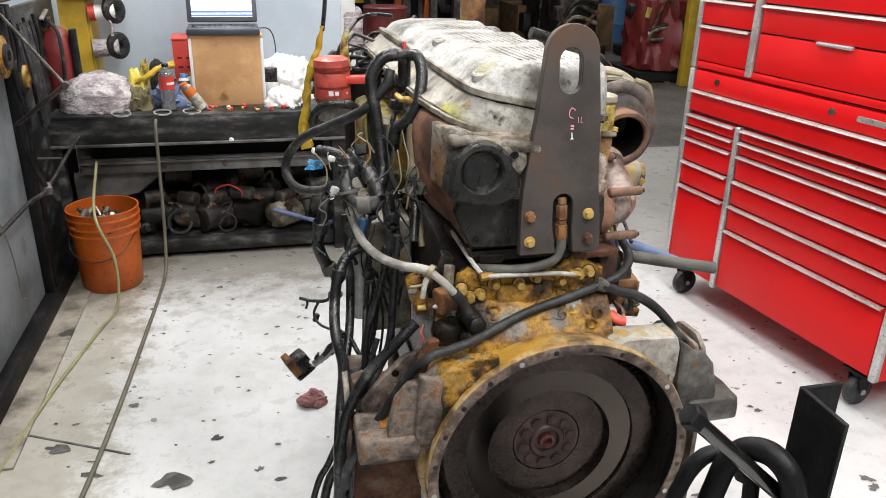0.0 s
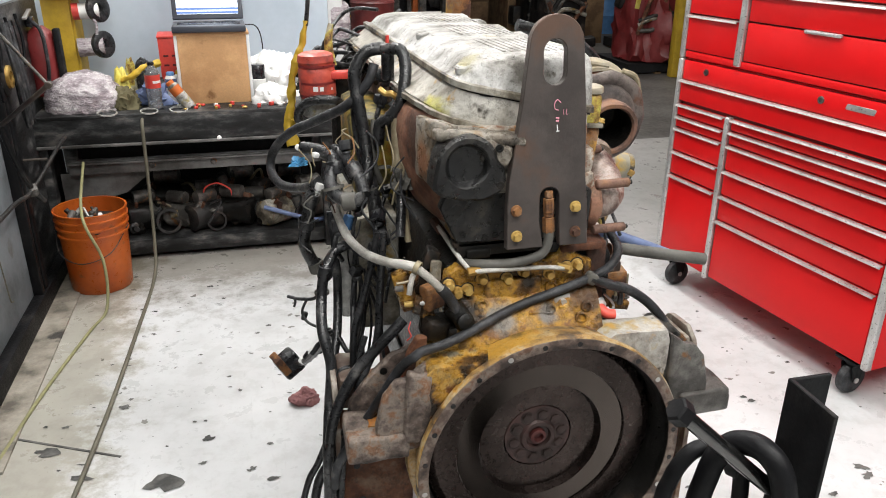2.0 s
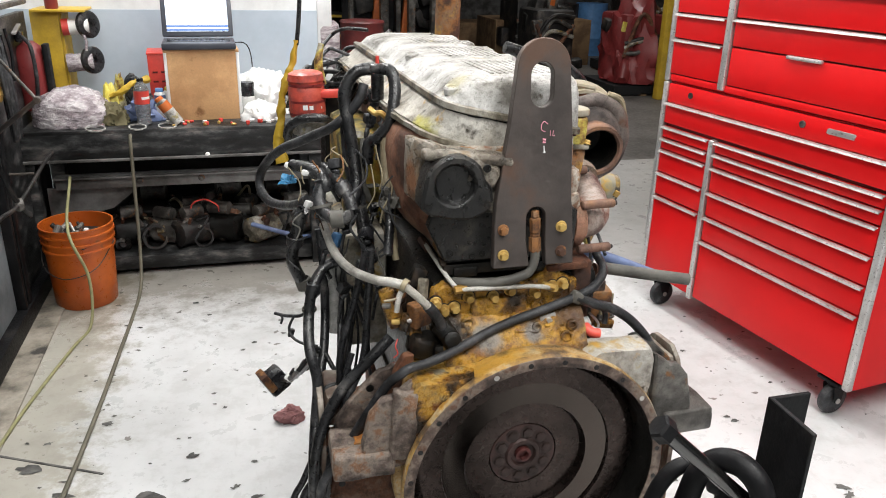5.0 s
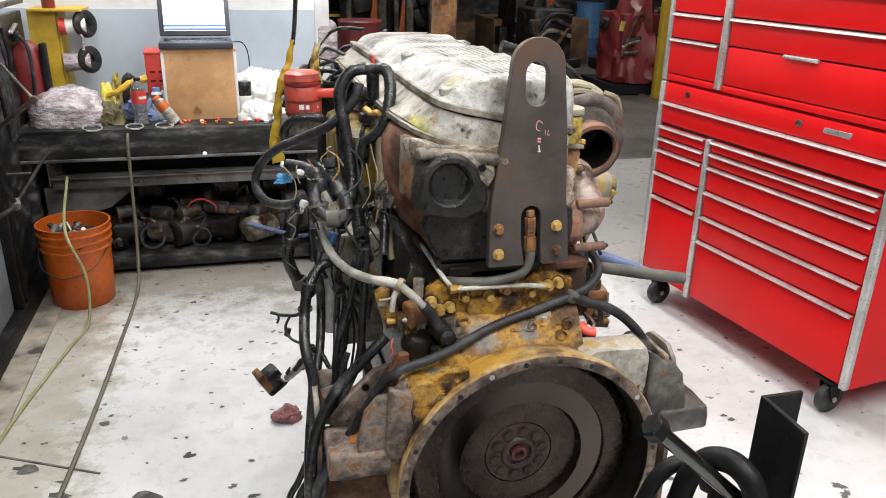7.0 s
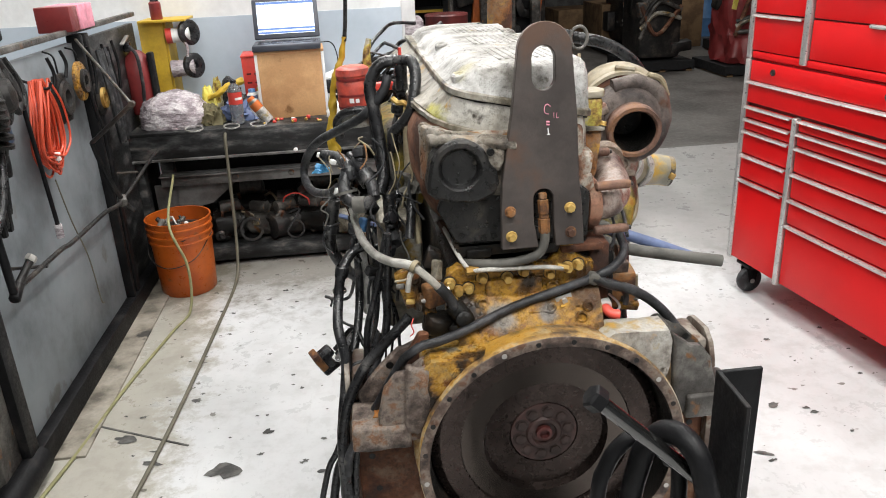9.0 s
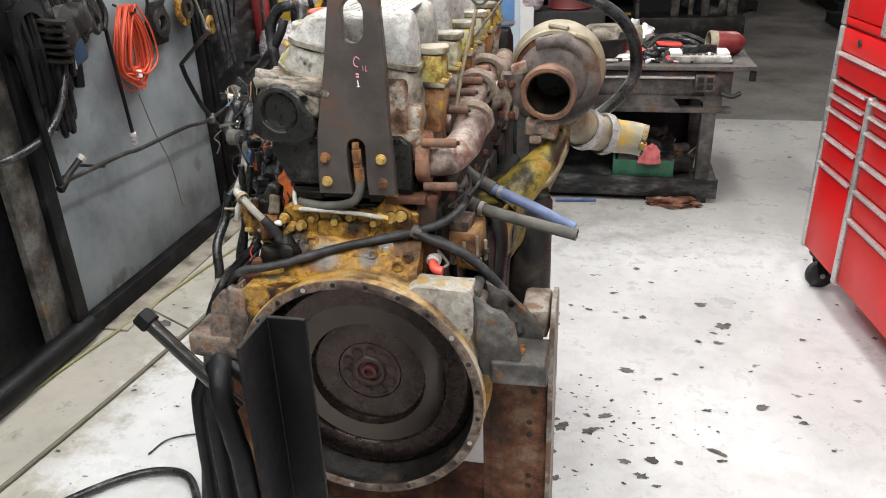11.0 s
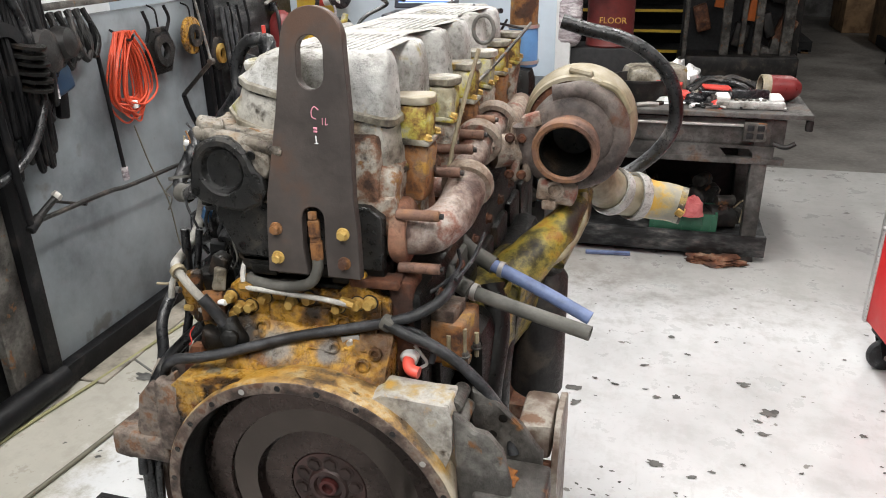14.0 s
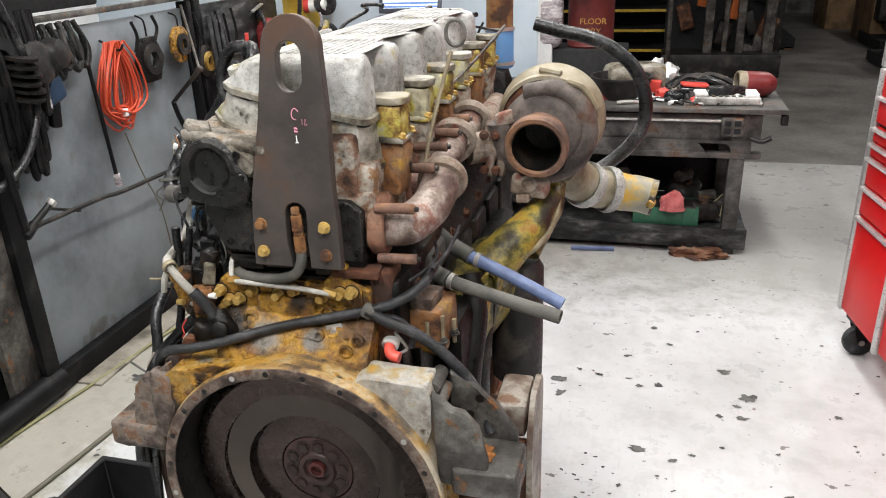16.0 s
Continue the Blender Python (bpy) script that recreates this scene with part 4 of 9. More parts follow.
for cx, cz, w, h, a in ((-0.10, 0.925, 0.085, 0.004, 12), (-0.065, 0.94, 0.004, 0.03, 0), (-0.02, 0.93, 0.06, 0.004, -8), (0.03, 0.918, 0.05, 0.005, 20), (-0.145, 0.895, 0.05, 0.005, 35), (0.06, 0.87, 0.04, 0.004, 0), (0.0, 0.865, 0.05, 0.004, 5), (0.1, 0.93, 0.004, 0.05, 0)):
    part("cast_rib", rough_up(box(B(), (cx, foot(cz), cz), (w, 0.010, h), (0, a, 0), bev=0.001), 0.001, 60), "ochre", rear)
for cx, cz, r in ((0.098, 0.868, 0.012), (-0.02, 0.885, 0.014), (0.022, 0.87, 0.010), (-0.12, 0.885, 0.016)):
    part("cast_boss", lathe(B(), (cx, foot(cz), cz), (0, -1, 0.2), [(r, 0), (r * 0.95, 0.006), (r * 0.6, 0.007), (r * 0.55, 0.002), (0, 0.002)], 18), "ochre", rear)
for bx, bz in ((-0.167, 0.914), (-0.146, 0.918), (-0.117, 0.938), (-0.065, 0.934), (-0.031, 0.946), (0.023, 0.936), (-0.184, 0.932), (-0.178, 0.900), (0.060, 0.946), (0.082, 0.950)):
    part("bolt", bolt(B(), (bx, 0.045, bz), (0, -1, 0), 0.0095, 0.018, bx * 900), "brass", rear)
    part("washer", lathe(B(), (bx, 0.0455, bz), (0, -1, 0), [(0.0145, -0.002), (0.0145, 0.002), (0.012, 0.0022)], 16), "iron", rear)
for bx, bz in ((0.070, 0.905), (0.082, 0.898), (0.080, 0.852), (0.030, 0.905)):
    part("ring_boss", lathe(B(), (bx, foot(bz) - 0.002, bz), (0, -1, 0.2), [(0.013, 0), (0.0128, 0.005), (0.009, 0.006), (0.008, 0.001), (0, 0.001)], 18), "ochre", rear)
bm = box(B(), (0.132, 0.090, 0.895), (0.045, 0.07, 0.19), (0, 0, 0), bev=0.008, seg=2)
box(bm, (0.090, 0.060, 0.985), (0.09, 0.04, 0.016), (0, -2, 0), bev=0.004)
part("side_column", rough_up(dense(bm, 2), 0.003, 45), "rust", rear, "rust-brown column beside the plate")
box(bm := B(), (0.050, 0.026, 0.880), (0.034, 0.004, 0.022), (0, -14, 0), bev=0.001)
cyl(bm, (0.050, 0.044, 0.880), (0.050, 0.016, 0.880), 0.006, seg=8)
part("tab", bm, "steel", rear, "bright steel tab")
bm = B()
box(bm, (-0.07, 0.075, 1.005), (0.20, 0.03, 0.012), bev=0.003)
box(bm, (-0.03, 0.085, 0.995), (0.27, 0.05, 0.034), bev=0.005)
box(bm, (-0.12, 0.07, 0.985), (0.05, 0.03, 0.02), bev=0.004)
box(bm, (0.03, 0.066, 0.987), (0.04, 0.03, 0.024), bev=0.004)
engine_part("head_gasket_rail", bm, "greasy", "oily black head joint")

# cylinder head with black rear plate
bm = B()
box(bm, (-0.035, 0.60, 1.12), (0.27, 1.06, 0.225), bev=0.012)
head = engine_part("cylinder_head", rough_up(bm, 0.003, 18), "head_iron", "rust-streaked cylinder head")
prism(bm := B(), [(-0.20, 1.085), (-0.165, 1.012), (0.105, 1.005), (0.108, 1.10), (0.085, 1.118), (-0.19, 1.112)], [], (0, 0.075, 0), (1, 0, 0), (0, 0, 1), 0.022, bev=0.003)
rear_head = part("rear_head_plate", bm, "charcoal", head, "black painted rear head plate")
for bx, bz in ((-0.155, 1.03), (-0.105, 1.105), (-0.09, 1.025), (-0.11, 1.02), (0.095, 1.02)):
    part("bolt", lathe(B(), (bx, 0.0525, bz), (0, -1, 0), [(0.007, 0), (0.007, 0.002), (0.004, 0.002), (0.004, -0.001), (0, -0.001)], 12), "greasy", rear_head)
for i in range(6):
    y = 0.20 + i * 0.16
    bm = B()
    box(bm, (0.11, y, 1.10), (0.05, 0.075, 0.15), bev=0.012)
    box(bm, (0.115, y + 0.08, 1.14), (0.03, 0.06, 0.05), bev=0.01)
    part("exhaust_port", rough_up(bm, 0.003, 25, i), "head_iron" if i < 1 else "rust_orange" if i % 2 else "side_rust", head)

# valve cover: a splayed base, and a cap with lobes down its exhaust side
def lean_over(bm, k=0.21):
    """The rocker cover's joint falls towards the exhaust side."""
    for v in bm.verts:
        v.co.z -= k * (v.co.x + 0.035)
    return bm


def inset(line, d):
    """A closed outline moved inwards by d along its corners."""
    out = []
    for i, (x, y) in enumerate(line):
        (x0, y0), (x1, y1) = line[i - 1], line[(i + 1) % len(line)]
        a = Vector((x - x0, y - y0)).normalized()
        b = Vector((x1 - x, y1 - y)).normalized()
        n = Vector((-a.y - b.y, a.x + b.x))
        n = n.normalized() / max(0.5, math.sqrt(max(0.0, (1 + a.dot(b)) / 2)))
        out.append((x + n.x * d, y + n.y * d))
    return out


seam_front = [(-0.178, 1.09), (-0.172, 0.72), (-0.169, 0.42), (-0.166, 0.22), (-0.163, 0.150), (-0.155, 0.110), (-0.130, 0.088), (-0.060, 0.078), (0.050, 0.080), (0.100, 0.085)]
lip_front = [(-0.222, 1.10), (-0.222, 0.72), (-0.222, 0.42), (-0.219, 0.27), (-0.207, 0.200), (-0.190, 0.135), (-0.155, 0.098), (-0.067, 0.078), (0.050, 0.082), (0.105, 0.095)]
side = list(seam_front)
for i in range(6):
    y0 = 0.085 + i * 0.168
    side += [(0.113, y0 + 0.007), (0.119, y0 + 0.020), (0.119, y0 + 0.063), (0.112, y0 + 0.075), (0.085, y0 + 0.078), (0.078, y0 + 0.086), (0.078, y0 + 0.148)]
side += [(0.078, 1.09)]
base_top = seam_front + [(0.116, 0.115), (0.118, 0.30), (0.118, 0.70), (0.110, 1.09)]
base_low = lip_front + [(0.119, 0.130), (0.122, 0.30), (0.122, 0.70), (0.115, 1.10)]


def joint(line, z):
    return [(x, y, z - 0.21 * (x + 0.035) - 0.0136) for x, y in line]


def lip(line, z):
    return [(x, y, z - 0.27 * (x + 0.062) - 0.012) for x, y in line]


middle = [((a + c) / 2 + (0.006 if a < -0.1 else 0), (b + d) / 2) for (a, b), (c, d) in zip(base_low, base_top)]
mid_z = [(p[2] + q[2]) / 2 for p, q in zip(lip(base_low, 1.232), joint(base_top, 1.287))]
bm = loft(B(), [lip(base_low, 1.226), lip(base_low, 1.236), [(x, y, z) for (x, y), z in zip(middle, mid_z)], joint(inset(base_top, 0.004), 1.286)], bottom=True)
base = engine_part("valve_cover_base", rough_up(dense(bm, 3), 0.0022, 26), "base_stain", "stained grey cast aluminium rocker base with yellow patches")
part("base_lip", rough_up(dense(loft(B(), [lip(base_low, 1.218), lip(inset(base_low, -0.006), 1.220), lip(inset(base_low, -0.006), 1.229), lip(base_low, 1.232)], bottom=True), 2), 0.0018, 40), "alu_dirty", base, "chipped lower lip")
skirt = engine_part("valve_cover_skirt", rough_up(loft(B(), [joint(inset(side, 0.004), 1.2875), joint(inset(side, -0.002), 1.2895), joint(inset(side, -0.002), 1.300), joint(inset(side, 0.002), 1.303)], bottom=True), 0.0008, 50), "alu_dirty", "grey aluminium cover skirt")
part("skirt_seam", loft(B(), [joint(inset(side, 0.0045), 1.284), joint(inset(side, 0.0045), 1.2885)], bottom=True), "greasy", skirt, "dark gasket seam")


def crown(d, left, front, z):
    """A ring of the cap: drawn in by d, by more on its left and front, at a height that is level on top."""
    out = []
    for x, y in inset(side, d):
        x += left * max(0.0, min(1.0, (-0.08 - x) / 0.07))
        y += front * max(0.0, min(1.0, (0.17 - y) / 0.08))
        seat = 1.2894 - 0.21 * (x + 0.035)
        out.append((x, y, seat + (z - 0.012 * max(0.0, y - 0.1) - seat) * 1.0 if z > 1.31 else seat))
    return out


bm = loft(B(), [crown(0.003, 0, 0, 0), crown(0.006, 0.010, 0.003, 1.325), crown(0.011, 0.026, 0.010, 1.346), crown(0.017, 0.042, 0.024, 1.354), crown(0.026, 0.062, 0.045, 1.358)])
cover = engine_part("valve_cover", rough_up(dense(bm, 2), 0.0012, 34), "alu", "pale oxidised aluminium valve cover with ribs", smooth=55)
for k in range(3):
    for i in range(9):
        x = -0.055 + i * 0.015
        part("rib", rough_up(box(B(), (x, 0.24 + k * 0.30, 1.3578 - 0.012 * (0.14 + k * 0.30)), (0.007, 0.20, 0.004), (-0.7, 0, 0), bev=0.0012), 0.0004, 60, i), "alu", cover)
for px, py, pz in ((-0.138, 0.130, 1.334), (-0.128, 0.52, 1.348), (0.06, 0.60, 1.350)):
    part("cover_bolt", lathe(B(), (px, py, pz), (-0.12, -0.15, 1), [(0.016, -0.010), (0.016, 0.001), (0.013, 0.004), (0.009, 0.003), (0.007, 0.001), (0.0, 0.001)], 20), "alu", cover)
for i in range(6):
    y = 0.176 + i * 0.168
    cap = part("injector_cap", rough_up(dense(box(B(), (0.133, y, 1.236), (0.054, 0.060, 0.064), (0, 3, 0), bev=0.010), 1), 0.0022, 40, i), "lime", base, "cap stained lime yellow")
    bm = prism(B(), arc(0.124, y, 0.036, 250, 110, 8, 0.030) + arc(0.141, y, 0.028, 70, -70, 8, 0.033), [], (0, 0, 1.268), (1, 0, 0), (0, 1, 0), 0.013, bev=0.004)
    part("cap_top", rough_up(dense(bm, 1), 0.0016, 60, i), "tan_cast" if i == 0 else "alu_dirty", cap, "rounded metal cap top")
    part("cap_band", rough_up(box(B(), (0.134, y, 1.206), (0.060, 0.066, 0.010), (0, 3, 0), bev=0.003), 0.0012, 60, i), "lime" if i % 2 else "alu_dirty", cap, "lower edge of the cap")
    for dy in (-0.027, 0.027):
        part("cap_bolt", bolt(B(), (0.160, y + dy, 1.211), (0.3, 0, 1), 0.006, 0.008, i * 20), "brass", cap)
    part("injector_boss", rough_up(dense(box(B(), (0.128, y + 0.004, 1.152), (0.056, 0.062, 0.106), (0, 7, 0), bev=0.012, seg=2), 1), 0.005, 40, i), ("rust_orange", "head_iron")[i % 2], base, "rust-brown boss under the cap")
    part("side_pocket", rough_up(dense(box(B(), (0.108, y + 0.080, 1.145), (0.04, 0.092, 0.11), (0, 5, 0), bev=0.014, seg=2), 1), 0.004, 35, i), ("side_rust", "rust_orange", "head_iron")[i % 3], base, "rusty casting between the caps")
    part("boss_hole", lathe(B(), (0.158, y + 0.018, 1.150), (1, 0, 0.1), [(0.008, 0), (0, 0.001)], 10), "greasy", base)
bm = box(B(), (0.058, 0.155, 1.130), (0.122, 0.15, 0.11), (0, 8, 0), bev=0.014, seg=2)
box(bm, (0.095, 0.100, 1.095), (0.055, 0.06, 0.07), (0, -4, 6), bev=0.012)
part("head_corner", rough_up(dense(bm, 3), 0.004, 34), "head_iron", head, "rust and white scale on the head's rear corner")

# round black camshaft cover, standing proud of the head
bm = B()
out = arc(-0.156, 1.174, 0.058, 8, 172, 16) + [(-0.219, 1.152), (-0.220, 1.132), (-0.205, 1.118), (-0.165, 1.108), (-0.125, 1.106), (-0.092, 1.120), (-0.082, 1.142), (-0.086, 1.168)]
prism(bm, out, [arc(-0.157, 1.175, 0.0365, 0, 360, 36)[:-1]], (0, 0.080, 0), (1, 0, 0), (0, 0, 1), 0.062, bev=0.006)
lathe(bm, (-0.157, 0.080, 1.175), (0, -1, 0), [(0.0375, 0.0585), (0.0345, 0.052), (0.033, 0.048), (0.030, 0.047), (0.0, 0.048)], 36)
rough_up(dense(bm, 1), 0.0012, 40)
camcap = engine_part("camshaft_cover", bm, "charcoal", "dusty black camshaft end cover with a round recess", smooth=35)
for bx, bz in ((-0.094, 1.135), (-0.098, 1.205), (-0.208, 1.136)):
    part("cover_screw", lathe(B(), (bx, 0.0185, bz), (0, -1, 0), [(0.008, -0.001), (0.0075, 0.002), (0.004, 0.002), (0.004, 0.0), (0, 0.0)], 12), "greasy", camcap)
bm = B()
prism(bm, [(-0.205, 0.25), (-0.222, 0.16), (-0.212, 0.085), (-0.185, 0.060), (-0.08, 0.050), (0.02, 0.055), (0.02, 0.25)], [], (0, 0, 1.10), (1, 0, 0), (0, 1, 0), 0.120, bev=0.006)
box(bm, (-0.13, 0.044, 1.213), (0.17, 0.03, 0.020), (0, 0, -5), bev=0.008, seg=3)
box(bm, (-0.195, 0.068, 1.215), (0.045, 0.05, 0.034), (0, 12, 30), bev=0.01, seg=3)
box(bm, (-0.10, 0.040, 1.185), (0.06, 0.03, 0.05), (0, 20, 0), bev=0.01, seg=2)
engine_part("rear_casting", lean_over(rough_up(dense(bm, 3), 0.005, 60), 0.1), "rear_cast", "oily grey-brown casting above the camshaft cover")
bm = B()
rows = []
for xl, z in ((-0.190, 1.030), (-0.206, 1.042), (-0.222, 1.072), (-0.233, 1.110), (-0.238, 1.150), (-0.240, 1.185), (-0.234, 1.215), (-0.222, 1.238), (-0.205, 1.250)):
    curve = [(-0.150 - (-0.150 - xl) * math.sin(radians(a)), 0.100 + 0.19 * (1 - math.cos(radians(a))), z) for a in range(0, 91, 10)]
    rows.append(curve + [(xl, 0.36, z), (-0.150, 0.36, z)])
loft(bm, rows, True, True)
engine_part("side_casting", rough_up(dense(bm, 1), 0.003, 22), "side_rust", "rust-brown side casting", smooth=60)

# lifting bracket, leaning back a little
lean = Vector((0, 0.0995, 0.995))
bm = B()
out = [(-0.081, 0.0), (0.083, 0.0), (0.079, 0.085), (0.074, 0.135), (0.071, 0.26), (0.063, 0.37)]
out += arc(0.0115, 0.375, 0.0515, 8, 172, 14)
out += [(-0.041, 0.37), (-0.054, 0.265), (-0.077, 0.13), (-0.08, 0.085)]
slot = arc(0.008, 0.362, 0.022, 0, 180, 10) + arc(0.008, 0.325, 0.022, 180, 360, 10)
out_cut = [(-0.081, 0.0), (-0.008, 0.0), (-0.0165, 0.05), (-0.0165, 0.095)] + arc(0.003, 0.097, 0.0195, 180, 0, 10) + [(0.0225, 0.05), (0.026, 0.0)] + out[1:]
prism(bm, out_cut, [slot], (0, 0.0235, 1.008), (1, 0, 0), lean, 0.019, bev=0.0015)
bracket = engine_part("lifting_bracket", bm, "plate", "dark steel lifting bracket with an oval eye", smooth=30)
for bx, bz, mt in ((-0.063, 1.085, "rust_orange"), (0.055, 1.085, "brass"), (-0.062, 1.036, "brass"), (0.056, 1.036, "rust_orange")):
    part("bolt", bolt(B(), (bx, 0.010 + (bz - 1.06) * 0.1, bz), (0, -1, 0), 0.0085, 0.012, bx * 500), mt, bracket)
bm = B()
for r0, z0, z1 in ((0.008, 1.105, 1.118), (0.0105, 1.075, 1.104), (0.0095, 1.066, 1.076), (0.0115, 1.035, 1.066)):
    cyl(bm, (0.003 + (1.09 - z0) * 0.05, 0.016, z0), (0.003 + (1.09 - z1) * 0.05, 0.018, z1), r0, seg=6, bev=0.0015)
part("hose_fitting", bm, "rust_orange", bracket, "rusty hose fitting")
part("fitting_hose", tube(B(), [(0.006, 0.016, 1.04), (0.004, 0.012, 1.015), (-0.01, 0.01, 0.993), (-0.045, 0.015, 0.98), (-0.09, 0.02, 0.976), (-0.13, 0.032, 0.975), (-0.15, 0.062, 0.965), (-0.155, 0.085, 0.955)], 0.0095, 12), "rubber_grey", bracket, "dusty grey hose")


# chalk marks on the bracket
def mark(pts, mat="pink", r=0.0010):
    f = lambda a, b: Vector((0, 0.0235 - 0.0188, 1.008)) + Vector((a, 0, 0)) + lean * b
    return part("chalk_mark", tube(B(), [f(a, b) for a, b in pts], r, 6, 3), mat, bracket)


for line_pts, colour, width in (
        ([(0.020, 0.274), (0.013, 0.279), (0.008, 0.272), (0.009, 0.263), (0.016, 0.260)], "pink", 0.0010),
        ([(0.026, 0.262), (0.026, 0.252)], "pink", 0.0007), ([(0.032, 0.262), (0.031, 0.252), (0.035, 0.253)], "pink", 0.0007),
        ([(0.011, 0.246), (0.017, 0.245)], "pink", 0.0022), ([(0.011, 0.241), (0.017, 0.240)], "pink", 0.0018),
        ([(0.014, 0.234), (0.015, 0.222)], "white", 0.0012), ([(0.012, 0.222), (0.018, 0.222)], "white", 0.0010)):
    mark(line_pts, colour, width)

# steel fuel line across the rear
bm = tube(B(), [(-0.186, 0.163, 1.022), (-0.176, 0.125, 1.008), (-0.162, 0.06, 0.985), (-0.148, 0.03, 0.968), (-0.138, 0.022, 0.965), (-0.10, 0.014, 0.967), (0.0, 0.016, 0.962), (0.051, 0.026, 0.950)], 0.0048, 10)
line = engine_part("fuel_line", bm, "braid_bright", "bright steel fuel line")
for p, a in (((-0.14, 0.025, 0.964), (1, 0, 0.05)), ((0.045, 0.029, 0.952), (1, 0, -0.2))):
    part("fitting", cyl(B(), Vector(p) - Vector(a) * 0.012, Vector(p) + Vector(a) * 0.014, 0.009, seg=6, bev=0.0015), "brass", line, "brass fitting")
part("end_nut", cyl(B(), (-0.186, 0.165, 1.022), (-0.176, 0.135, 1.006), 0.009, seg=6, bev=0.001), "rust", line)

# exhaust manifold and turbocharger
manifold = engine_part("exhaust_manifold", rough_up(tube(B(), [(0.155, 0.36, 1.10), (0.17, 0.45, 1.10), (0.185, 0.60, 1.10), (0.185, 0.92, 1.11)], 0.03, 16, 6), 0.002, 30), "rust_pale", "heat-scaled exhaust manifold")
for k, (dy, dz) in enumerate(((0.0, 0.0), (0.17, 0.03), (0.33, 0.035))):
    bm = tube(B(), [(0.125, 0.115 + dy, 1.058 + dz), (0.155, 0.118 + dy, 1.056 + dz), (0.18, 0.14 + dy, 1.060 + dz), (0.196, 0.185 + dy, 1.073 + dz), (0.20, 0.235 + dy, 1.09 + dz), (0.198, 0.275 + dy, 1.103 + dz)], 0.038 if k == 0 else 0.03, 20, 6)
    if k:
        bmesh.ops.translate(bm, vec=(-0.022, 0.02, 0.0), verts=bm.verts)
    elb = part("elbow_pipe", rough_up(bm, 0.0015, 40, k), "elbow_scale", manifold, "scaly pink-grey elbow pipe")
    part("clamp_ring", lathe(B(), (0.199 - (0.022 if k else 0), 0.268 + dy + (0.02 if k else 0), 1.10 + dz), (-0.02, 1, 0.33), [(0.036, -0.014), (0.047, -0.013), (0.050, 0), (0.047, 0.012), (0.036, 0.014)], 28), "rust_pale", elb)
    bm = lathe(B(), (0.110, 0.117 + dy, 1.058 + dz), (1, 0.05, 0), [(0.03, 0), (0.056, 0.0), (0.059, 0.006), (0.058, 0.02), (0.052, 0.026), (0.036, 0.027)], 22)
    part("port_flange", rough_up(bm, 0.003, 35, k), "side_rust", elb, "rusty port flange")
for y, z in ((0.075, 1.103), (0.075, 1.008), (0.215, 1.135), (0.315, 1.15), (0.41, 1.155), (0.52, 1.16)):
    st = part("stud_sleeve", cyl(B(), (0.125, y, z), (0.198, y + 0.004, z), 0.0095, seg=14, bev=0.002), "rust_rim", manifold, "long rusty stud sleeve")
    part("stud", cyl(B(), (0.197, y + 0.004, z), (0.204, y + 0.004, z), 0.005, seg=8), "iron", st)
bm = tube(B(), [(0.19, 0.52, 1.09), (0.225, 0.545, 1.09), (0.27, 0.56, 1.09)], 0.036, 16, 5)
part("turbo_branch", bm, "rust_pale", manifold)
for k, x in enumerate((0.236, 0.262)):
    bm = box(B(), (x, 0.553, 1.085), (0.02, 0.075, 0.12), (0, 6, 22), bev=0.012, seg=3)
    fl = part("turbo_flange", rough_up(bm, 0.0025, 35, k), "rust_pale", manifold, "bolted turbo flange")
    for dz in (-0.04, 0.04):
        part("bolt", bolt(B(), (x - 0.005, 0.515, 1.085 + dz), (0.2, -1, 0), 0.008, 0.01), "rust", fl)

T_AX = Vector((-0.065, -1.0, -0.15)).normalized()
TC = Vector((0.360, 0.604, 1.128))
turbo = engine_part("turbocharger", lathe(B(), TC, T_AX, [(0.03, -0.04), (0.082, -0.03), (0.094, 0.0), (0.097, 0.03), (0.092, 0.055), (0.083, 0.07), (0.072, 0.078), (0.064, 0.082)], 56), "turbo_iron", "rusty turbocharger with a round open outlet")
bm = lathe(B(), TC, T_AX, [(0.064, 0.07), (0.065, 0.10), (0.069, 0.105), (0.070, 0.126), (0.067, 0.132), (0.059, 0.132), (0.054, 0.126)], 56)
outlet = part("outlet", rough_up(bm, 0.001, 60), "rust_rim", turbo, "rusted outlet rim")
part("outlet_bore", lathe(B(), TC, T_AX, [(0.0535, 0.127), (0.053, 0.05), (0.044, 0.03), (0, 0.025)], 48), "greasy", outlet, "sooty black bore")
bm = tube(B(), [TC + Vector((-0.098, -0.06, 0.02)), TC + Vector((-0.088, -0.06, -0.04)), TC + Vector((-0.045, -0.062, -0.08)), TC + Vector((0.01, -0.06, -0.09)), TC + Vector((0.064, -0.055, -0.068)), TC + Vector((0.094, -0.045, -0.005)), TC + Vector((0.073, -0.045, 0.062)), TC + Vector((0.018, -0.045, 0.091)), TC + Vector((-0.045, -0.045, 0.082))], 0.030, 16, 8, r_end=0.022)
part("volute", rough_up(bm, 0.0025, 25), "turbo_iron", turbo, "grey-brown scroll")
bm = box(B(), (0.335, 0.53, 1.012), (0.085, 0.05, 0.05), (0, 8, 0), bev=0.01, seg=3)
lathe(bm, (0.332, 0.504, 1.02), (0, -1, 0), [(0.02, 0), (0.02, 0.004), (0.014, 0.005), (0.013, -0.002), (0, -0.002)], 20)
box(bm, (0.32, 0.515, 0.985), (0.03, 0.03, 0.02), bev=0.004)
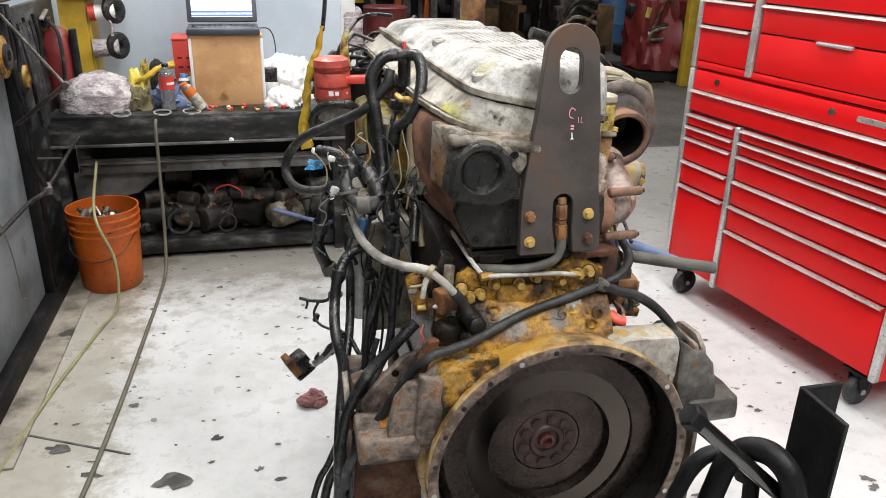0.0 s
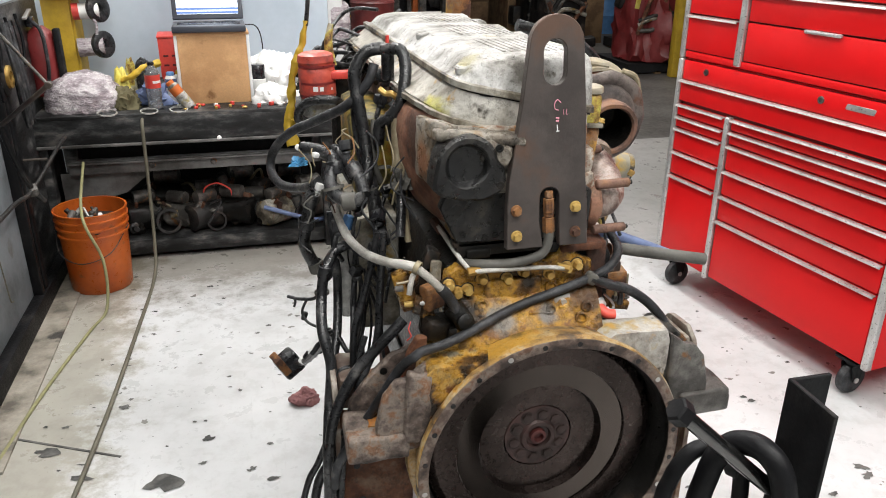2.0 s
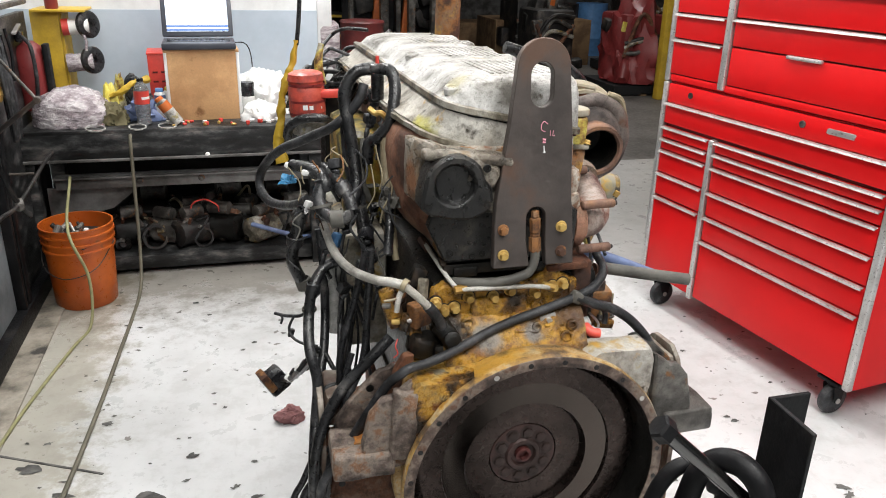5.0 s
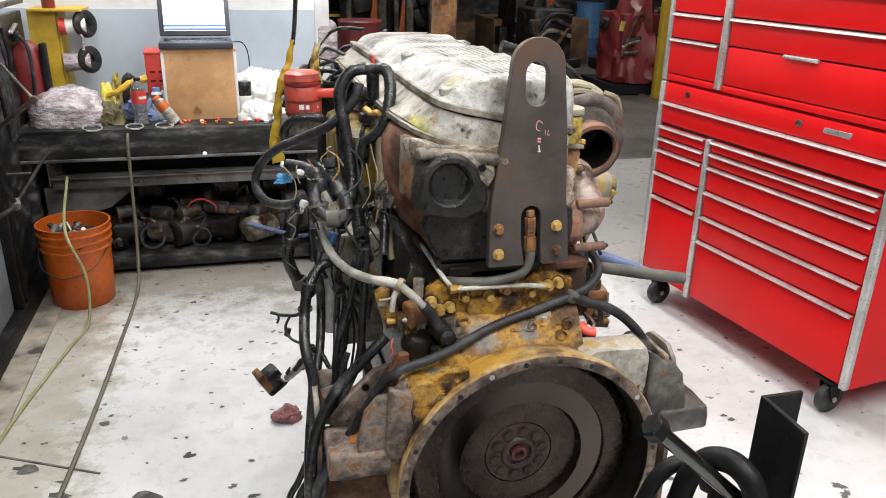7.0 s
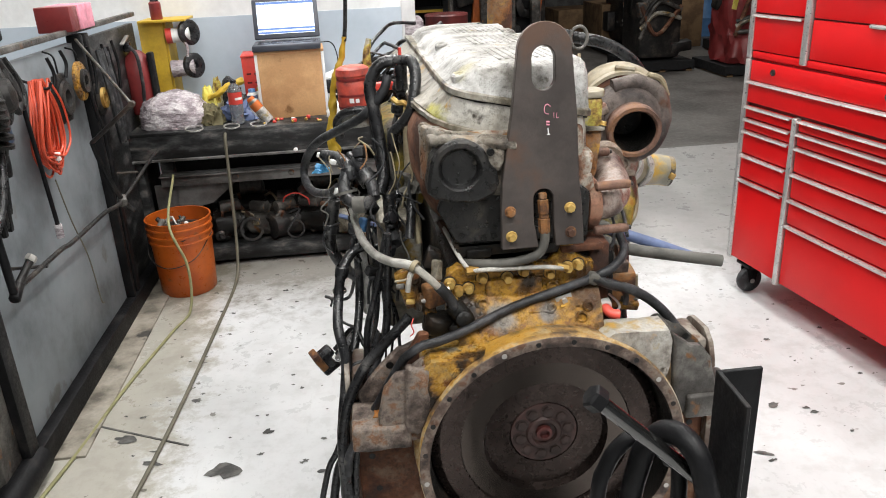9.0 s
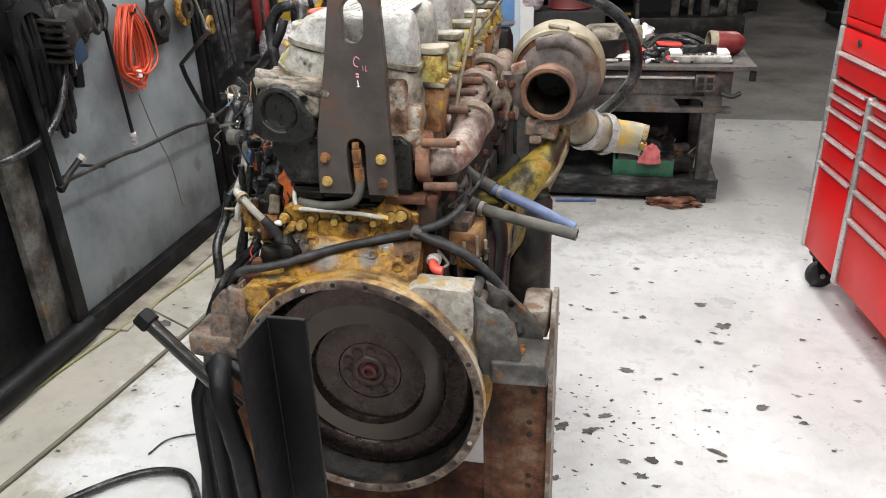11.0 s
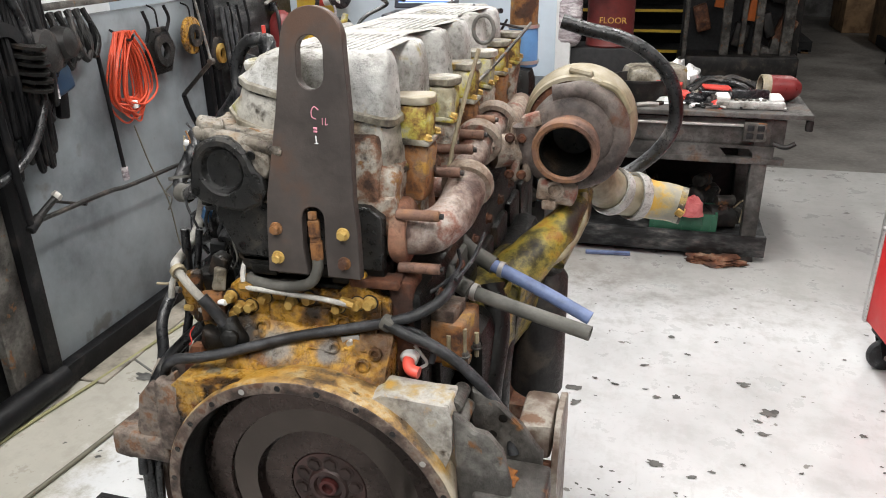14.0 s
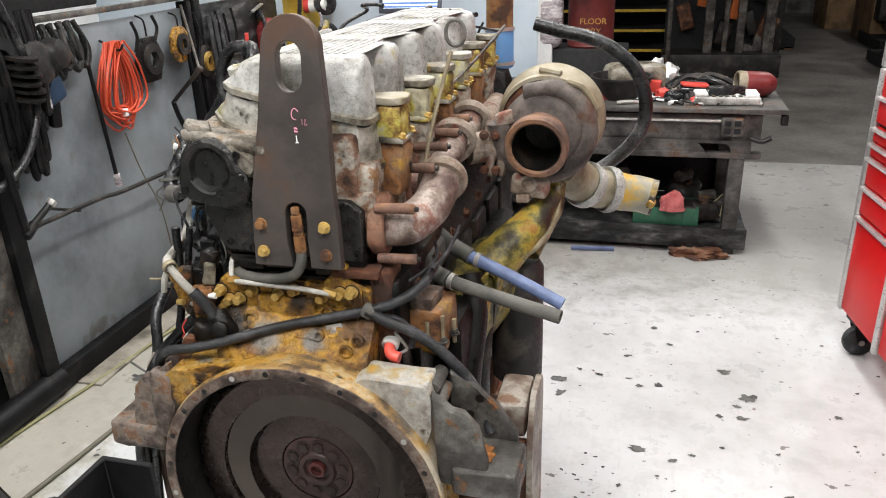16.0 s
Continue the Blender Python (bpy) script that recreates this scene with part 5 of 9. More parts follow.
part("ear", rough_up(box(B(), (0.275, 0.535, 1.16), (0.04, 0.03, 0.03), (0, -20, 0), bev=0.006), 0.0015, 30), "rust_pale", turbo)
part("lug", rough_up(bm, 0.0015, 30), "rust_pale", turbo, "bolted lug")
bm = lathe(B(), TC, T_AX, [(0.106, -0.02), (0.116, -0.022), (0.122, -0.032), (0.125, -0.06), (0.121, -0.085), (0.110, -0.10), (0.09, -0.105), (0.05, -0.105)], 60)
comp = part("compressor_housing", bm, "tan_cast", turbo, "tan-grey compressor housing")
part("clamp_band", lathe(B(), TC, T_AX, [(0.108, -0.004), (0.116, -0.006), (0.118, -0.016), (0.116, -0.024), (0.108, -0.024)], 56), "tan_cast", turbo, "tan clamp band")
part("backplate", lathe(B(), TC, T_AX, [(0.109, -0.018), (0.108, -0.010), (0.098, -0.004), (0.04, -0.002)], 56), "rust", turbo, "rust-brown backplate")
for i in range(8):
    a = radians(45 * i + 12)
    u, v, w = frame_of(T_AX)
    part("bolt", bolt(B(), TC + T_AX * -0.012 + (u * math.cos(a) + v * math.sin(a)) * 0.101, T_AX, 0.005, 0.008), "rust", comp)
part("band_bolt", cyl(B(), TC + Vector((0.03, -0.005, 0.119)), TC + Vector((-0.02, 0.01, 0.126)), 0.008, seg=8, bev=0.002), "tan_cast", comp)
part("oil_feed", tube(B(), [TC + Vector((0.11, -0.03, 0.05)), TC + Vector((0.085, -0.045, 0.095)), TC + Vector((0.05, -0.04, 0.11))], 0.008, 8), "tan_tube", turbo, "thin oil feed pipe")
bm = tube(B(), shop((0.39, 0.74, 1.035), (0.425, 0.79, 0.985), (0.455, 0.825, 0.957), (0.51, 0.86, 0.938)), 0.052, 22, 6)
part("discharge_pipe", rough_up(bm, 0.0015, 30), "tan_cast", turbo, "grey discharge pipe")
for q, ax in zip(shop((0.445, 0.812, 0.966), (0.500, 0.855, 0.942)), ((0.05, 0.06, -0.05), (0.06, 0.04, -0.02))):
    part("clamp", lathe(B(), q, ax, [(0.053, -0.012), (0.060, -0.013), (0.062, 0), (0.060, 0.013), (0.053, 0.012)], 28), "alu", turbo, "band clamp")
bm = tube(B(), shop((0.498, 0.853, 0.942), (0.54, 0.872, 0.930), (0.583, 0.882, 0.924), (0.617, 0.880, 0.916)), 0.050, 22, 6, r_end=0.047, hollow=0.006)
elbow = part("elbow", rough_up(bm, 0.001, 30), "yellow_worn", turbo, "yellow painted elbow, worn to grey")
part("rim", lathe(B(), shop((0.606, 0.881, 0.919))[0], (1, -0.05, -0.2), [(0.038, 0), (0.0475, 0.0), (0.0475, 0.016), (0.038, 0.016)], 24, close=True), "alu_dirty", elbow)
part("elbow_plug", box(B(), shop((0.612, 0.84, 0.915))[0], (0.02, 0.02, 0.02), (20, 30, 0), bev=0.003), "brass", elbow)


# hoses on the engine's right side
def hose(name, pts, r, mat, label="", **k):
    return engine_part(name, tube(B(), pts, r, **k), mat, label)


hose("coolant_hose", shop((0.18, 0.235, 0.962), (0.225, 0.218, 0.950), (0.33, 0.192, 0.934), (0.454, 0.165, 0.917)), 0.0135, "rubber_grey", "cut dusty grey hose", seg=14, hollow=0.004)
hose("coolant_hose", shop((0.20, 0.36, 0.962), (0.25, 0.345, 0.945), (0.345, 0.325, 0.912), (0.444, 0.303, 0.874)), 0.0135, "blue_hose", "faded blue hose with a cut end", seg=14, hollow=0.004)
for p in shop((0.236, 0.215, 0.949), (0.262, 0.342, 0.941)):
    engine_part("hose_clamp", lathe(B(), p, (1, -0.22, -0.14), [(0.0142, -0.005), (0.0165, -0.005), (0.0165, 0.005), (0.0142, 0.005)], 20, close=True), "steel", "steel hose clamp")
bm = B()
tube(bm, shop((0.16, 0.27, 0.975), (0.19, 0.235, 0.962), (0.228, 0.217, 0.950)), 0.0175, 14, 5)
tube(bm, shop((0.15, 0.40, 0.985), (0.19, 0.365, 0.968), (0.245, 0.347, 0.947)), 0.0175, 14, 5)
box(bm, shop((0.165, 0.32, 0.955))[0], (0.05, 0.16, 0.06), bev=0.012)
engine_part("hose_manifold", rough_up(bm, 0.0015, 40), "rubber_grey", "grimy hose fittings")
hose("rear_harness", shop((0.215, 0.17, 1.0), (0.205, 0.11, 0.985), (0.17, 0.072, 0.968), (0.123, 0.056, 0.955), (0.06, 0.046, 0.941), (-0.05, 0.034, 0.915), (-0.15, -0.002, 0.893), (-0.21, -0.022, 0.883), (-0.246, -0.026, 0.878), (-0.266, -0.026, 0.866), (-0.288, -0.012, 0.838), (-0.320, 0.004, 0.775), (-0.362, 0.020, 0.692), (-0.410, 0.030, 0.606), (-0.42, 0.03, 0.55)), 0.0095, "rubber", "grey-black wrapped harness draped across the rear", seg=12)
hose("rear_cable", shop((0.118, 0.052, 0.955), (0.16, 0.050, 0.937), (0.206, 0.051, 0.920), (0.26, 0.054, 0.880), (0.311, 0.058, 0.818), (0.334, 0.056, 0.760), (0.345, 0.045, 0.730)), 0.0105, "rubber", "grey-black cable hanging over the housing", seg=12)
hose("thin_wire", [(0.213, 0.12, 0.972), (0.228, 0.18, 0.985), (0.236, 0.25, 1.01)], 0.004, "rubber", "thin grey wire", seg=8)
hose("cable_branch", [(0.118, 0.042, 0.915), (0.14, 0.05, 0.905), (0.172, 0.055, 0.892), (0.190, 0.050, 0.868), (0.188, 0.044, 0.846)], 0.006, "rubber", "short branch to the red cap", seg=10)
engine_part("tape_joint", rough_up(box(B(), (0.113, 0.037, 0.918), (0.024, 0.024, 0.026), (0, 30, 0), bev=0.006, seg=2), 0.002, 60), "rubber_grey", "frayed tape joint")
hose("vent_tube", [(0.20, 0.19, 1.0), (0.205, 0.18, 0.97), (0.185, 0.13, 0.955), (0.155, 0.09, 0.945)], 0.0035, "rubber", seg=8)
hose("cap_tether", [(0.155, 0.055, 0.87), (0.17, 0.05, 0.855), (0.178, 0.05, 0.84), (0.168, 0.04, 0.835)], 0.003, "steel", seg=6)
# sensor block with red cap
bm = box(B(), (0.190, 0.150, 0.852), (0.092, 0.10, 0.085), (0, 0, -6), bev=0.008, seg=2)
block2 = engine_part("sensor_block", rough_up(dense(bm, 2), 0.002, 70), "rust_orange", "rusty sensor block")
part("block_cap", rough_up(dense(box(B(), (0.183, 0.138, 0.905), (0.068, 0.065, 0.024), (0, 0, -6), bev=0.003), 1), 0.001, 70), "flange", block2)
part("block_foot", rough_up(dense(box(B(), (0.216, 0.11, 0.818), (0.045, 0.04, 0.02), (0, 8, -6), bev=0.004), 1), 0.0015, 70), "ochre", block2)
part("bolt", bolt(B(), (0.172, 0.142, 0.916), (0, 0, 1), 0.013, 0.020), "iron_grey", block2)
part("sensor", cyl(B(), (0.146, 0.10, 0.856), (0.145, 0.068, 0.848), 0.012, seg=14, bev=0.002), "iron_grey", block2)
part("cap_collar", cyl(B(), (0.145, 0.072, 0.849), (0.145, 0.048, 0.842), 0.0165, seg=18, bev=0.003), "lens_white", block2, "white collar")
part("red_cap", tube(B(), [(0.145, 0.050, 0.843), (0.149, 0.038, 0.838), (0.157, 0.031, 0.834), (0.170, 0.029, 0.832)], 0.011, 12, 5), "red_cap", block2, "bright red cap")

for k, (x, y) in enumerate(((0.232, 0.105), (0.205, 0.098), (0.246, 0.14))):
    st = part("block_stud", cyl(B(), (x, y, 0.812), (x, y, 0.885 - 0.012 * k), 0.0042, seg=8), "tan_tube", block2, "tan stained stud")
    part("stud_nut", bolt(B(), (x, y, 0.830), (0, 0, 1), 0.008, 0.010), "iron_grey", st)
# yellow side bracket, canister and lower hardware on the right
bm = box(B(), (0.232, 0.44, 0.775), (0.13, 0.24, 0.17), (10, 10, -16), bev=0.028, seg=3)
tube(bm, [(0.25, 0.42, 0.83), (0.30, 0.47, 0.885), (0.345, 0.53, 0.925), (0.37, 0.60, 0.96)], 0.058, 16, 6, r_end=0.03)
pump = engine_part("side_pump", rough_up(dense(bm, 1), 0.005, 28), "lime_dark", "yellow painted side pump, oily and stained")
for k in range(4):
    part("pump_rib", rough_up(box(B(), (0.195 + k * 0.030, 0.335 + k * 0.014, 0.782 + 0.006 * k), (0.008, 0.03, 0.14), (10, 10, -16), bev=0.003), 0.002, 40, k), "lime_dark", pump)
engine_part("pump_neck", rough_up(tube(B(), [(0.33, 0.50, 0.86), (0.355, 0.55, 0.90), (0.375, 0.60, 0.94), (0.38, 0.64, 0.98)], 0.034, 14, 6, r_end=0.024), 0.003, 30), "lime_dark", "yellow-stained pump neck")
for q in ((0.185, 0.325, 0.84), (0.195, 0.325, 0.72)):
    part("pump_bolt", bolt(B(), q, (0.3, -1, 0.1), 0.008, 0.010), "rust", pump)
bm = B()
lathe(bm, (0.305, 0.53, 0.505), (0, 0, 1), [(0, 0), (0.05, 0.0), (0.062, 0.012), (0.063, 0.05), (0.063, 0.30), (0.05, 0.32), (0.0, 0.32)], 32)
engine_part("oil_filter", bm, "iron", "grimy black oil filter canister")
for y in (0.25, 0.36):
    engine_part("drain_pipe", tube(B(), [(0.23, y + 0.1, 0.86), (0.25, y + 0.06, 0.78), (0.245, y, 0.65), (0.24, y, 0.42)], 0.027, 14), "greasy", "oily black drain pipe")
bm = B()
box(bm, (0.21, 0.55, 0.70), (0.08, 0.70, 0.25), bev=0.03)
engine_part("oil_cooler", rough_up(bm, 0.004, 20), "greasy", "oily black oil cooler")
hose("turbo_drain", [(0.385, 0.60, 0.985), (0.39, 0.56, 0.93), (0.36, 0.48, 0.885), (0.30, 0.43, 0.86), (0.24, 0.42, 0.85)], 0.0085, "tan_tube", "yellowish oil line", seg=10)

# dipstick, breather pipes and front end, seen behind the cover
dip = engine_part("dipstick", tube(B(), [(0.155, 0.28, 1.10), (0.165, 0.34, 1.20), (0.185, 0.42, 1.32)], 0.0045, 8), "tan_tube", "dipstick tube with a ring pull")
part("ring_pull", tube(B(), [(0.19 + 0.02 * math.sin(radians(a)), 0.44, 1.355 - 0.026 * math.cos(radians(a))) for a in range(0, 361, 30)], 0.004, 8, 3), "iron_grey", dip)
hose("breather_line", [(0.14, 0.55, 1.22), (0.17, 0.75, 1.26), (0.20, 0.95, 1.31)], 0.004, "iron_grey", "bright steel line", seg=8)
bm = lathe(B(), (0.14, 1.2, 1.16), (0, 0, 1), [(0.038, 0), (0.042, 0.004), (0.042, 0.115), (0.038, 0.12)], 24)
pipe = engine_part("riser_pipe", bm, "blue", "riser pipe with a blue hose sleeve")
part("upper_pipe", cyl(B(), (0.14, 1.2, 1.27), (0.145, 1.2, 1.55), 0.04, seg=24), "rust_orange", pipe, "rusty upper pipe")
for z in (1.175, 1.275):
    part("clamp", lathe(B(), (0.14, 1.2, z), (0, 0, 1), [(0.043, -0.005), (0.0455, -0.005), (0.0455, 0.005), (0.043, 0.005)], 24, close=True), "steel", pipe)
hose("big_hose", shop((0.28, 1.02, 1.346), (0.346, 1.02, 1.327), (0.425, 1.02, 1.309), (0.49, 1.02, 1.279), (0.548, 1.02, 1.228), (0.579, 1.02, 1.158), (0.581, 1.02, 1.084), (0.549, 1.02, 1.021), (0.495, 1.01, 0.970), (0.45, 0.99, 0.945)), 0.0185, "loom", "thick black hose curving over the turbo", seg=14)
bm = B()
box(bm, (-0.05, 1.18, 0.86), (0.46, 0.10, 0.62), bev=0.04)
engine_part("front_cover", rough_up(bm, 0.004, 15), "greasy", "dark front gear cover")

# fuel filter and left side fittings
ff = engine_part("fuel_filter", lathe(B(), (-0.345, 0.84, 1.10), (-0.03, 0, 1), [(0, 0), (0.043, 0.0), (0.047, 0.006), (0.047, 0.05)], 36), "alu", "fuel filter with a red and white canister")
part("canister", lathe(B(), (-0.3465, 0.84, 1.15), (-0.03, 0, 1), [(0.048, 0), (0.049, 0.005), (0.049, 0.075), (0.046, 0.08), (0.046, 0.09), (0.049, 0.095), (0.046, 0.112), (0.035, 0.118), (0, 0.12)], 36), "filter_red", ff, "red canister")
bm = B()
for k in (0, 1, 3):
    lathe(bm, (-0.347, 0.84, 1.172), (-0.03, 0, 1), [(0.0497, 0), (0.0497, 0.013 - 0.002 * k)], 6, start=206 + k * 20, sweep=15 - 3 * k)
part("label_bars", bm, "white", ff)
for z in (1.155, 1.188, 1.232):
    part("band", lathe(B(), (-0.347, 0.84, z), (-0.03, 0, 1), [(0.0496, 0), (0.0496, 0.006)], 36), "red_dark", ff)
hose("filter_hose", [(-0.29, 0.80, 1.135), (-0.31, 0.775, 1.150), (-0.345, 0.77, 1.155), (-0.385, 0.78, 1.145), (-0.405, 0.80, 1.115), (-0.40, 0.82, 1.07)], 0.0125, "loom", "black hose bent round the filter", seg=12)
engine_part("filter_head", box(B(), (-0.28, 0.82, 1.21), (0.09, 0.03, 0.022), bev=0.006), "red_plastic", "red filter bracket")
bm = B()
tube(bm, [(-0.418, 0.9, 1.005), (-0.428, 0.9, 1.035), (-0.426, 0.9, 1.07), (-0.42, 0.9, 1.11), (-0.408, 0.9, 1.19), (-0.393, 0.9, 1.25), (-0.372, 0.9, 1.30), (-0.364, 0.9, 1.345)], 0.017, 12, r_end=0.006)
rough_up(bm, 0.008, 45)
ystrap = engine_part("yellow_strap", bm, "yellow_clean", "crumpled yellow strap tapering to a black cable")
part("strap_cable", tube(B(), [(-0.365, 0.9, 1.33), (-0.357, 0.9, 1.39), (-0.35, 0.9, 1.47)], 0.006, 8), "loom", ystrap, "black cable end")
engine_part("yellow_sleeve", tube(B(), [(-0.30, 0.92, 1.22), (-0.305, 0.92, 1.28), (-0.295, 0.93, 1.33)], 0.016, 10, r_end=0.008), "lime", "stained yellow sleeve")
engine_part("side_pump", rough_up(dense(box(B(), (-0.225, 0.74, 1.04), (0.12, 0.38, 0.22), bev=0.03), 1), 0.008, 25), "lime_dark", "dirty yellow pump body")
engine_part("ecm_box", box(B(), (-0.262, 0.62, 0.80), (0.11, 0.42, 0.30), bev=0.02), "alu_dirty", "grey control module")
engine_part("cooler_can", lathe(B(), (-0.349, 0.33, 0.745), (0.02, 0, 1), [(0, 0), (0.018, 0), (0.021, 0.008), (0.021, 0.20), (0.016, 0.212), (0, 0.214)], 28), "alu", "pale grey canister")
bm = B()
box(bm, (-0.245, 0.09, 0.92), (0.06, 0.05, 0.08), bev=0.008)
box(bm, (-0.215, 0.07, 0.98), (0.03, 0.03, 0.04), (0, 20, 0), bev=0.006)
fit = engine_part("fuel_fitting", rough_up(dense(bm, 1), 0.004, 40), "greasy", "greasy black fuel fitting with yellow fittings")
for k, (x, y, z, a, b, c) in enumerate(((-0.268, 0.055, 0.925, 0.028, 0.03, 0.065), (-0.228, 0.04, 0.875, 0.022, 0.024, 0.055), (-0.218, 0.035, 0.915, 0.034, 0.03, 0.038), (-0.255, 0.045, 0.955, 0.02, 0.02, 0.03), (-0.208, 0.05, 0.96, 0.018, 0.018, 0.035), (-0.245, 0.035, 0.90, 0.014, 0.02, 0.03))):
    part("valve_body", rough_up(dense(box(B(), (x, y, z), (a * 1.25, b, c * 1.25), (0, k * 7 - 15, k * 11), bev=0.005, seg=2), 1), 0.003, 50), ("ochre", "ochre", "rust_orange", "yellow", "alu_dirty", "ochre")[k], fit, "stained valve body")
for k, (x, z) in enumerate(((-0.19, 0.925), (-0.232, 0.905), (-0.262, 0.905), (-0.28, 0.94))):
    part("pipe_tip", cyl(B(), (x - 0.012, 0.03, z), (x + 0.004, 0.026, z + 0.002), 0.006, seg=10, bev=0.001), ("lens_white", "steel", "brass", "iron_grey")[k], fit)
hose("coupling_hose", [(-0.212, -0.006, 0.950), (-0.198, -0.004, 0.932), (-0.186, 0.0, 0.912), (-0.178, 0.004, 0.892)], 0.0108, "rubber", "grey-black hose into the coupling", seg=14)
bm = tube(B(), [(-0.182, 0.014, 0.898), (-0.170, 0.008, 0.882), (-0.160, 0.008, 0.866), (-0.158, 0.02, 0.85)], 0.0195, 16, 5)
lathe(bm, (-0.165, -0.004, 0.876), (0.1, -1, 0.2), [(0.016, 0), (0.016, 0.012), (0.009, 0.016), (0, 0.016)], 16)
engine_part("hose_coupling", bm, "greasy", "black hose coupling")


# wiring looms on the engine's left side
def loom(pts, r=0.016, mat="loom", rib=0.0, label="", **k):
    r *= 0.86 if r > 0.007 else 0.9
    return engine_part("wiring_loom", tube(B(), pts, r, seg=10, n=7, rib=rib, **k), mat, label)


loom([(-0.243, 0.375, 1.338), (-0.283, 0.375, 1.33), (-0.309, 0.37, 1.289), (-0.305, 0.36, 1.233), (-0.297, 0.345, 1.166), (-0.295, 0.32, 1.098), (-0.306, 0.30, 1.055)], 0.0165, rib=0.0012, label="thick black corrugated loom")
loom([(-0.247, 0.37, 1.336), (-0.216, 0.34, 1.338), (-0.209, 0.32, 1.31), (-0.216, 0.30, 1.27), (-0.228, 0.29, 1.235), (-0.25, 0.30, 1.205), (-0.266, 0.32, 1.186), (-0.268, 0.33, 1.143)], 0.0155, rib=0.0012)
loom([(-0.268, 0.36, 1.308), (-0.282, 0.355, 1.272), (-0.327, 0.375, 1.22), (-0.382, 0.43, 1.18), (-0.447, 0.5, 1.135), (-0.486, 0.57, 1.072), (-0.492, 0.57, 1.024), (-0.469, 0.5, 1.011), (-0.425, 0.4, 1.034), (-0.4, 0.33, 1.067)], 0.0125, "rubber", label="long looping black hose")
loom([(-0.426, 0.36, 1.136), (-0.394, 0.32, 1.138), (-0.371, 0.27, 1.131), (-0.382, 0.25, 1.102), (-0.38, 0.22, 1.077), (-0.352, 0.19, 1.066), (-0.323, 0.18, 1.076)], 0.0165, rib=0.001)
loom([(-0.367, 0.3, 1.146), (-0.344, 0.26, 1.128), (-0.325, 0.23, 1.101), (-0.32, 0.2, 1.075)], 0.0155, rib=0.001)
loom([(-0.411, 0.35, 1.036), (-0.428, 0.38, 0.956), (-0.434, 0.4, 0.896), (-0.409, 0.42, 0.831), (-0.377, 0.42, 0.801)], 0.017)
loom([(-0.339, 0.25, 0.953), (-0.378, 0.25, 0.937), (-0.406, 0.22, 0.904), (-0.418, 0.2, 0.85), (-0.423, 0.15, 0.8), (-0.412, 0.12, 0.738), (-0.42, 0.1, 0.668), (-0.428, 0.07, 0.622), (-0.435, 0.04, 0.551), (-0.44, 0.03, 0.30), (-0.45, 0.0, -0.02)], 0.0135)
loom([(-0.375, 0.35, 0.991), (-0.37, 0.33, 0.894), (-0.374, 0.3, 0.8), (-0.384, 0.25, 0.744), (-0.399, 0.2, 0.691), (-0.398, 0.15, 0.612), (-0.423, 0.1, 0.525), (-0.459, 0.1, 0.444), (-0.50, 0.08, 0.2), (-0.53, 0.05, -0.02)], 0.012)
loom([(-0.303, 0.15, 1.011), (-0.33, 0.15, 0.893), (-0.359, 0.14, 0.8), (-0.371, 0.12, 0.709), (-0.41, 0.1, 0.619), (-0.452, 0.1, 0.514), (-0.482, 0.1, 0.447), (-0.54, 0.1, 0.2), (-0.58, 0.1, -0.02)], 0.0085)
loom([(-0.327, 0.3, 0.93), (-0.339, 0.3, 0.798), (-0.36, 0.2, 0.713), (-0.40, 0.12, 0.662), (-0.418, 0.08, 0.594), (-0.421, 0.05, 0.507), (-0.42, 0.03, 0.2), (-0.43, 0.0, -0.02)], 0.0075)
loom([(-0.3, 0.1, 1.03), (-0.309, 0.1, 0.914), (-0.322, 0.08, 0.804), (-0.358, 0.06, 0.731), (-0.393, 0.05, 0.625), (-0.411, 0.04, 0.499), (-0.43, 0.03, 0.25), (-0.44, 0.02, -0.02)], 0.0095)
loom([(-0.268, 0.07, 0.852), (-0.318, 0.06, 0.806), (-0.375, 0.06, 0.742), (-0.422, 0.05, 0.640), (-0.432, 0.04, 0.511), (-0.42, 0.02, 0.25), (-0.42, 0.0, -0.02)], 0.013)
loom([(-0.335, 0.15, 0.78), (-0.36, 0.13, 0.728), (-0.396, 0.12, 0.718), (-0.407, 0.12, 0.66), (-0.422, 0.1, 0.566), (-0.437, 0.08, 0.471), (-0.46, 0.06, 0.2), (-0.47, 0.04, -0.02)], 0.0075)
loom([(-0.443, 0.25, 0.694), (-0.394, 0.25, 0.745), (-0.364, 0.2, 0.715), (-0.34, 0.2, 0.78), (-0.328, 0.2, 0.87)], 0.006)
loom([(-0.272, 0.36, 1.19), (-0.277, 0.34, 1.104), (-0.262, 0.34, 1.054)], 0.008, "rubber_grey")
loom([(-0.475, 0.6, 0.673), (-0.443, 0.55, 0.686), (-0.404, 0.5, 0.715), (-0.378, 0.4, 0.838)], 0.005, "rubber")
loom([(-0.302, 0.4, 1.211), (-0.299, 0.38, 1.13), (-0.287, 0.33, 1.057), (-0.287, 0.25, 0.997), (-0.283, 0.2, 0.967)], 0.018)
loom([(-0.241, 0.32, 1.198), (-0.237, 0.28, 1.119), (-0.241, 0.22, 1.054), (-0.252, 0.18, 0.985)], 0.012)
loom([(-0.224, 0.33, 1.219), (-0.239, 0.27, 1.134), (-0.228, 0.25, 1.08), (-0.237, 0.22, 1.03), (-0.231, 0.2, 0.964)], 0.0085, "tan_tube", label="tan fuel tube")
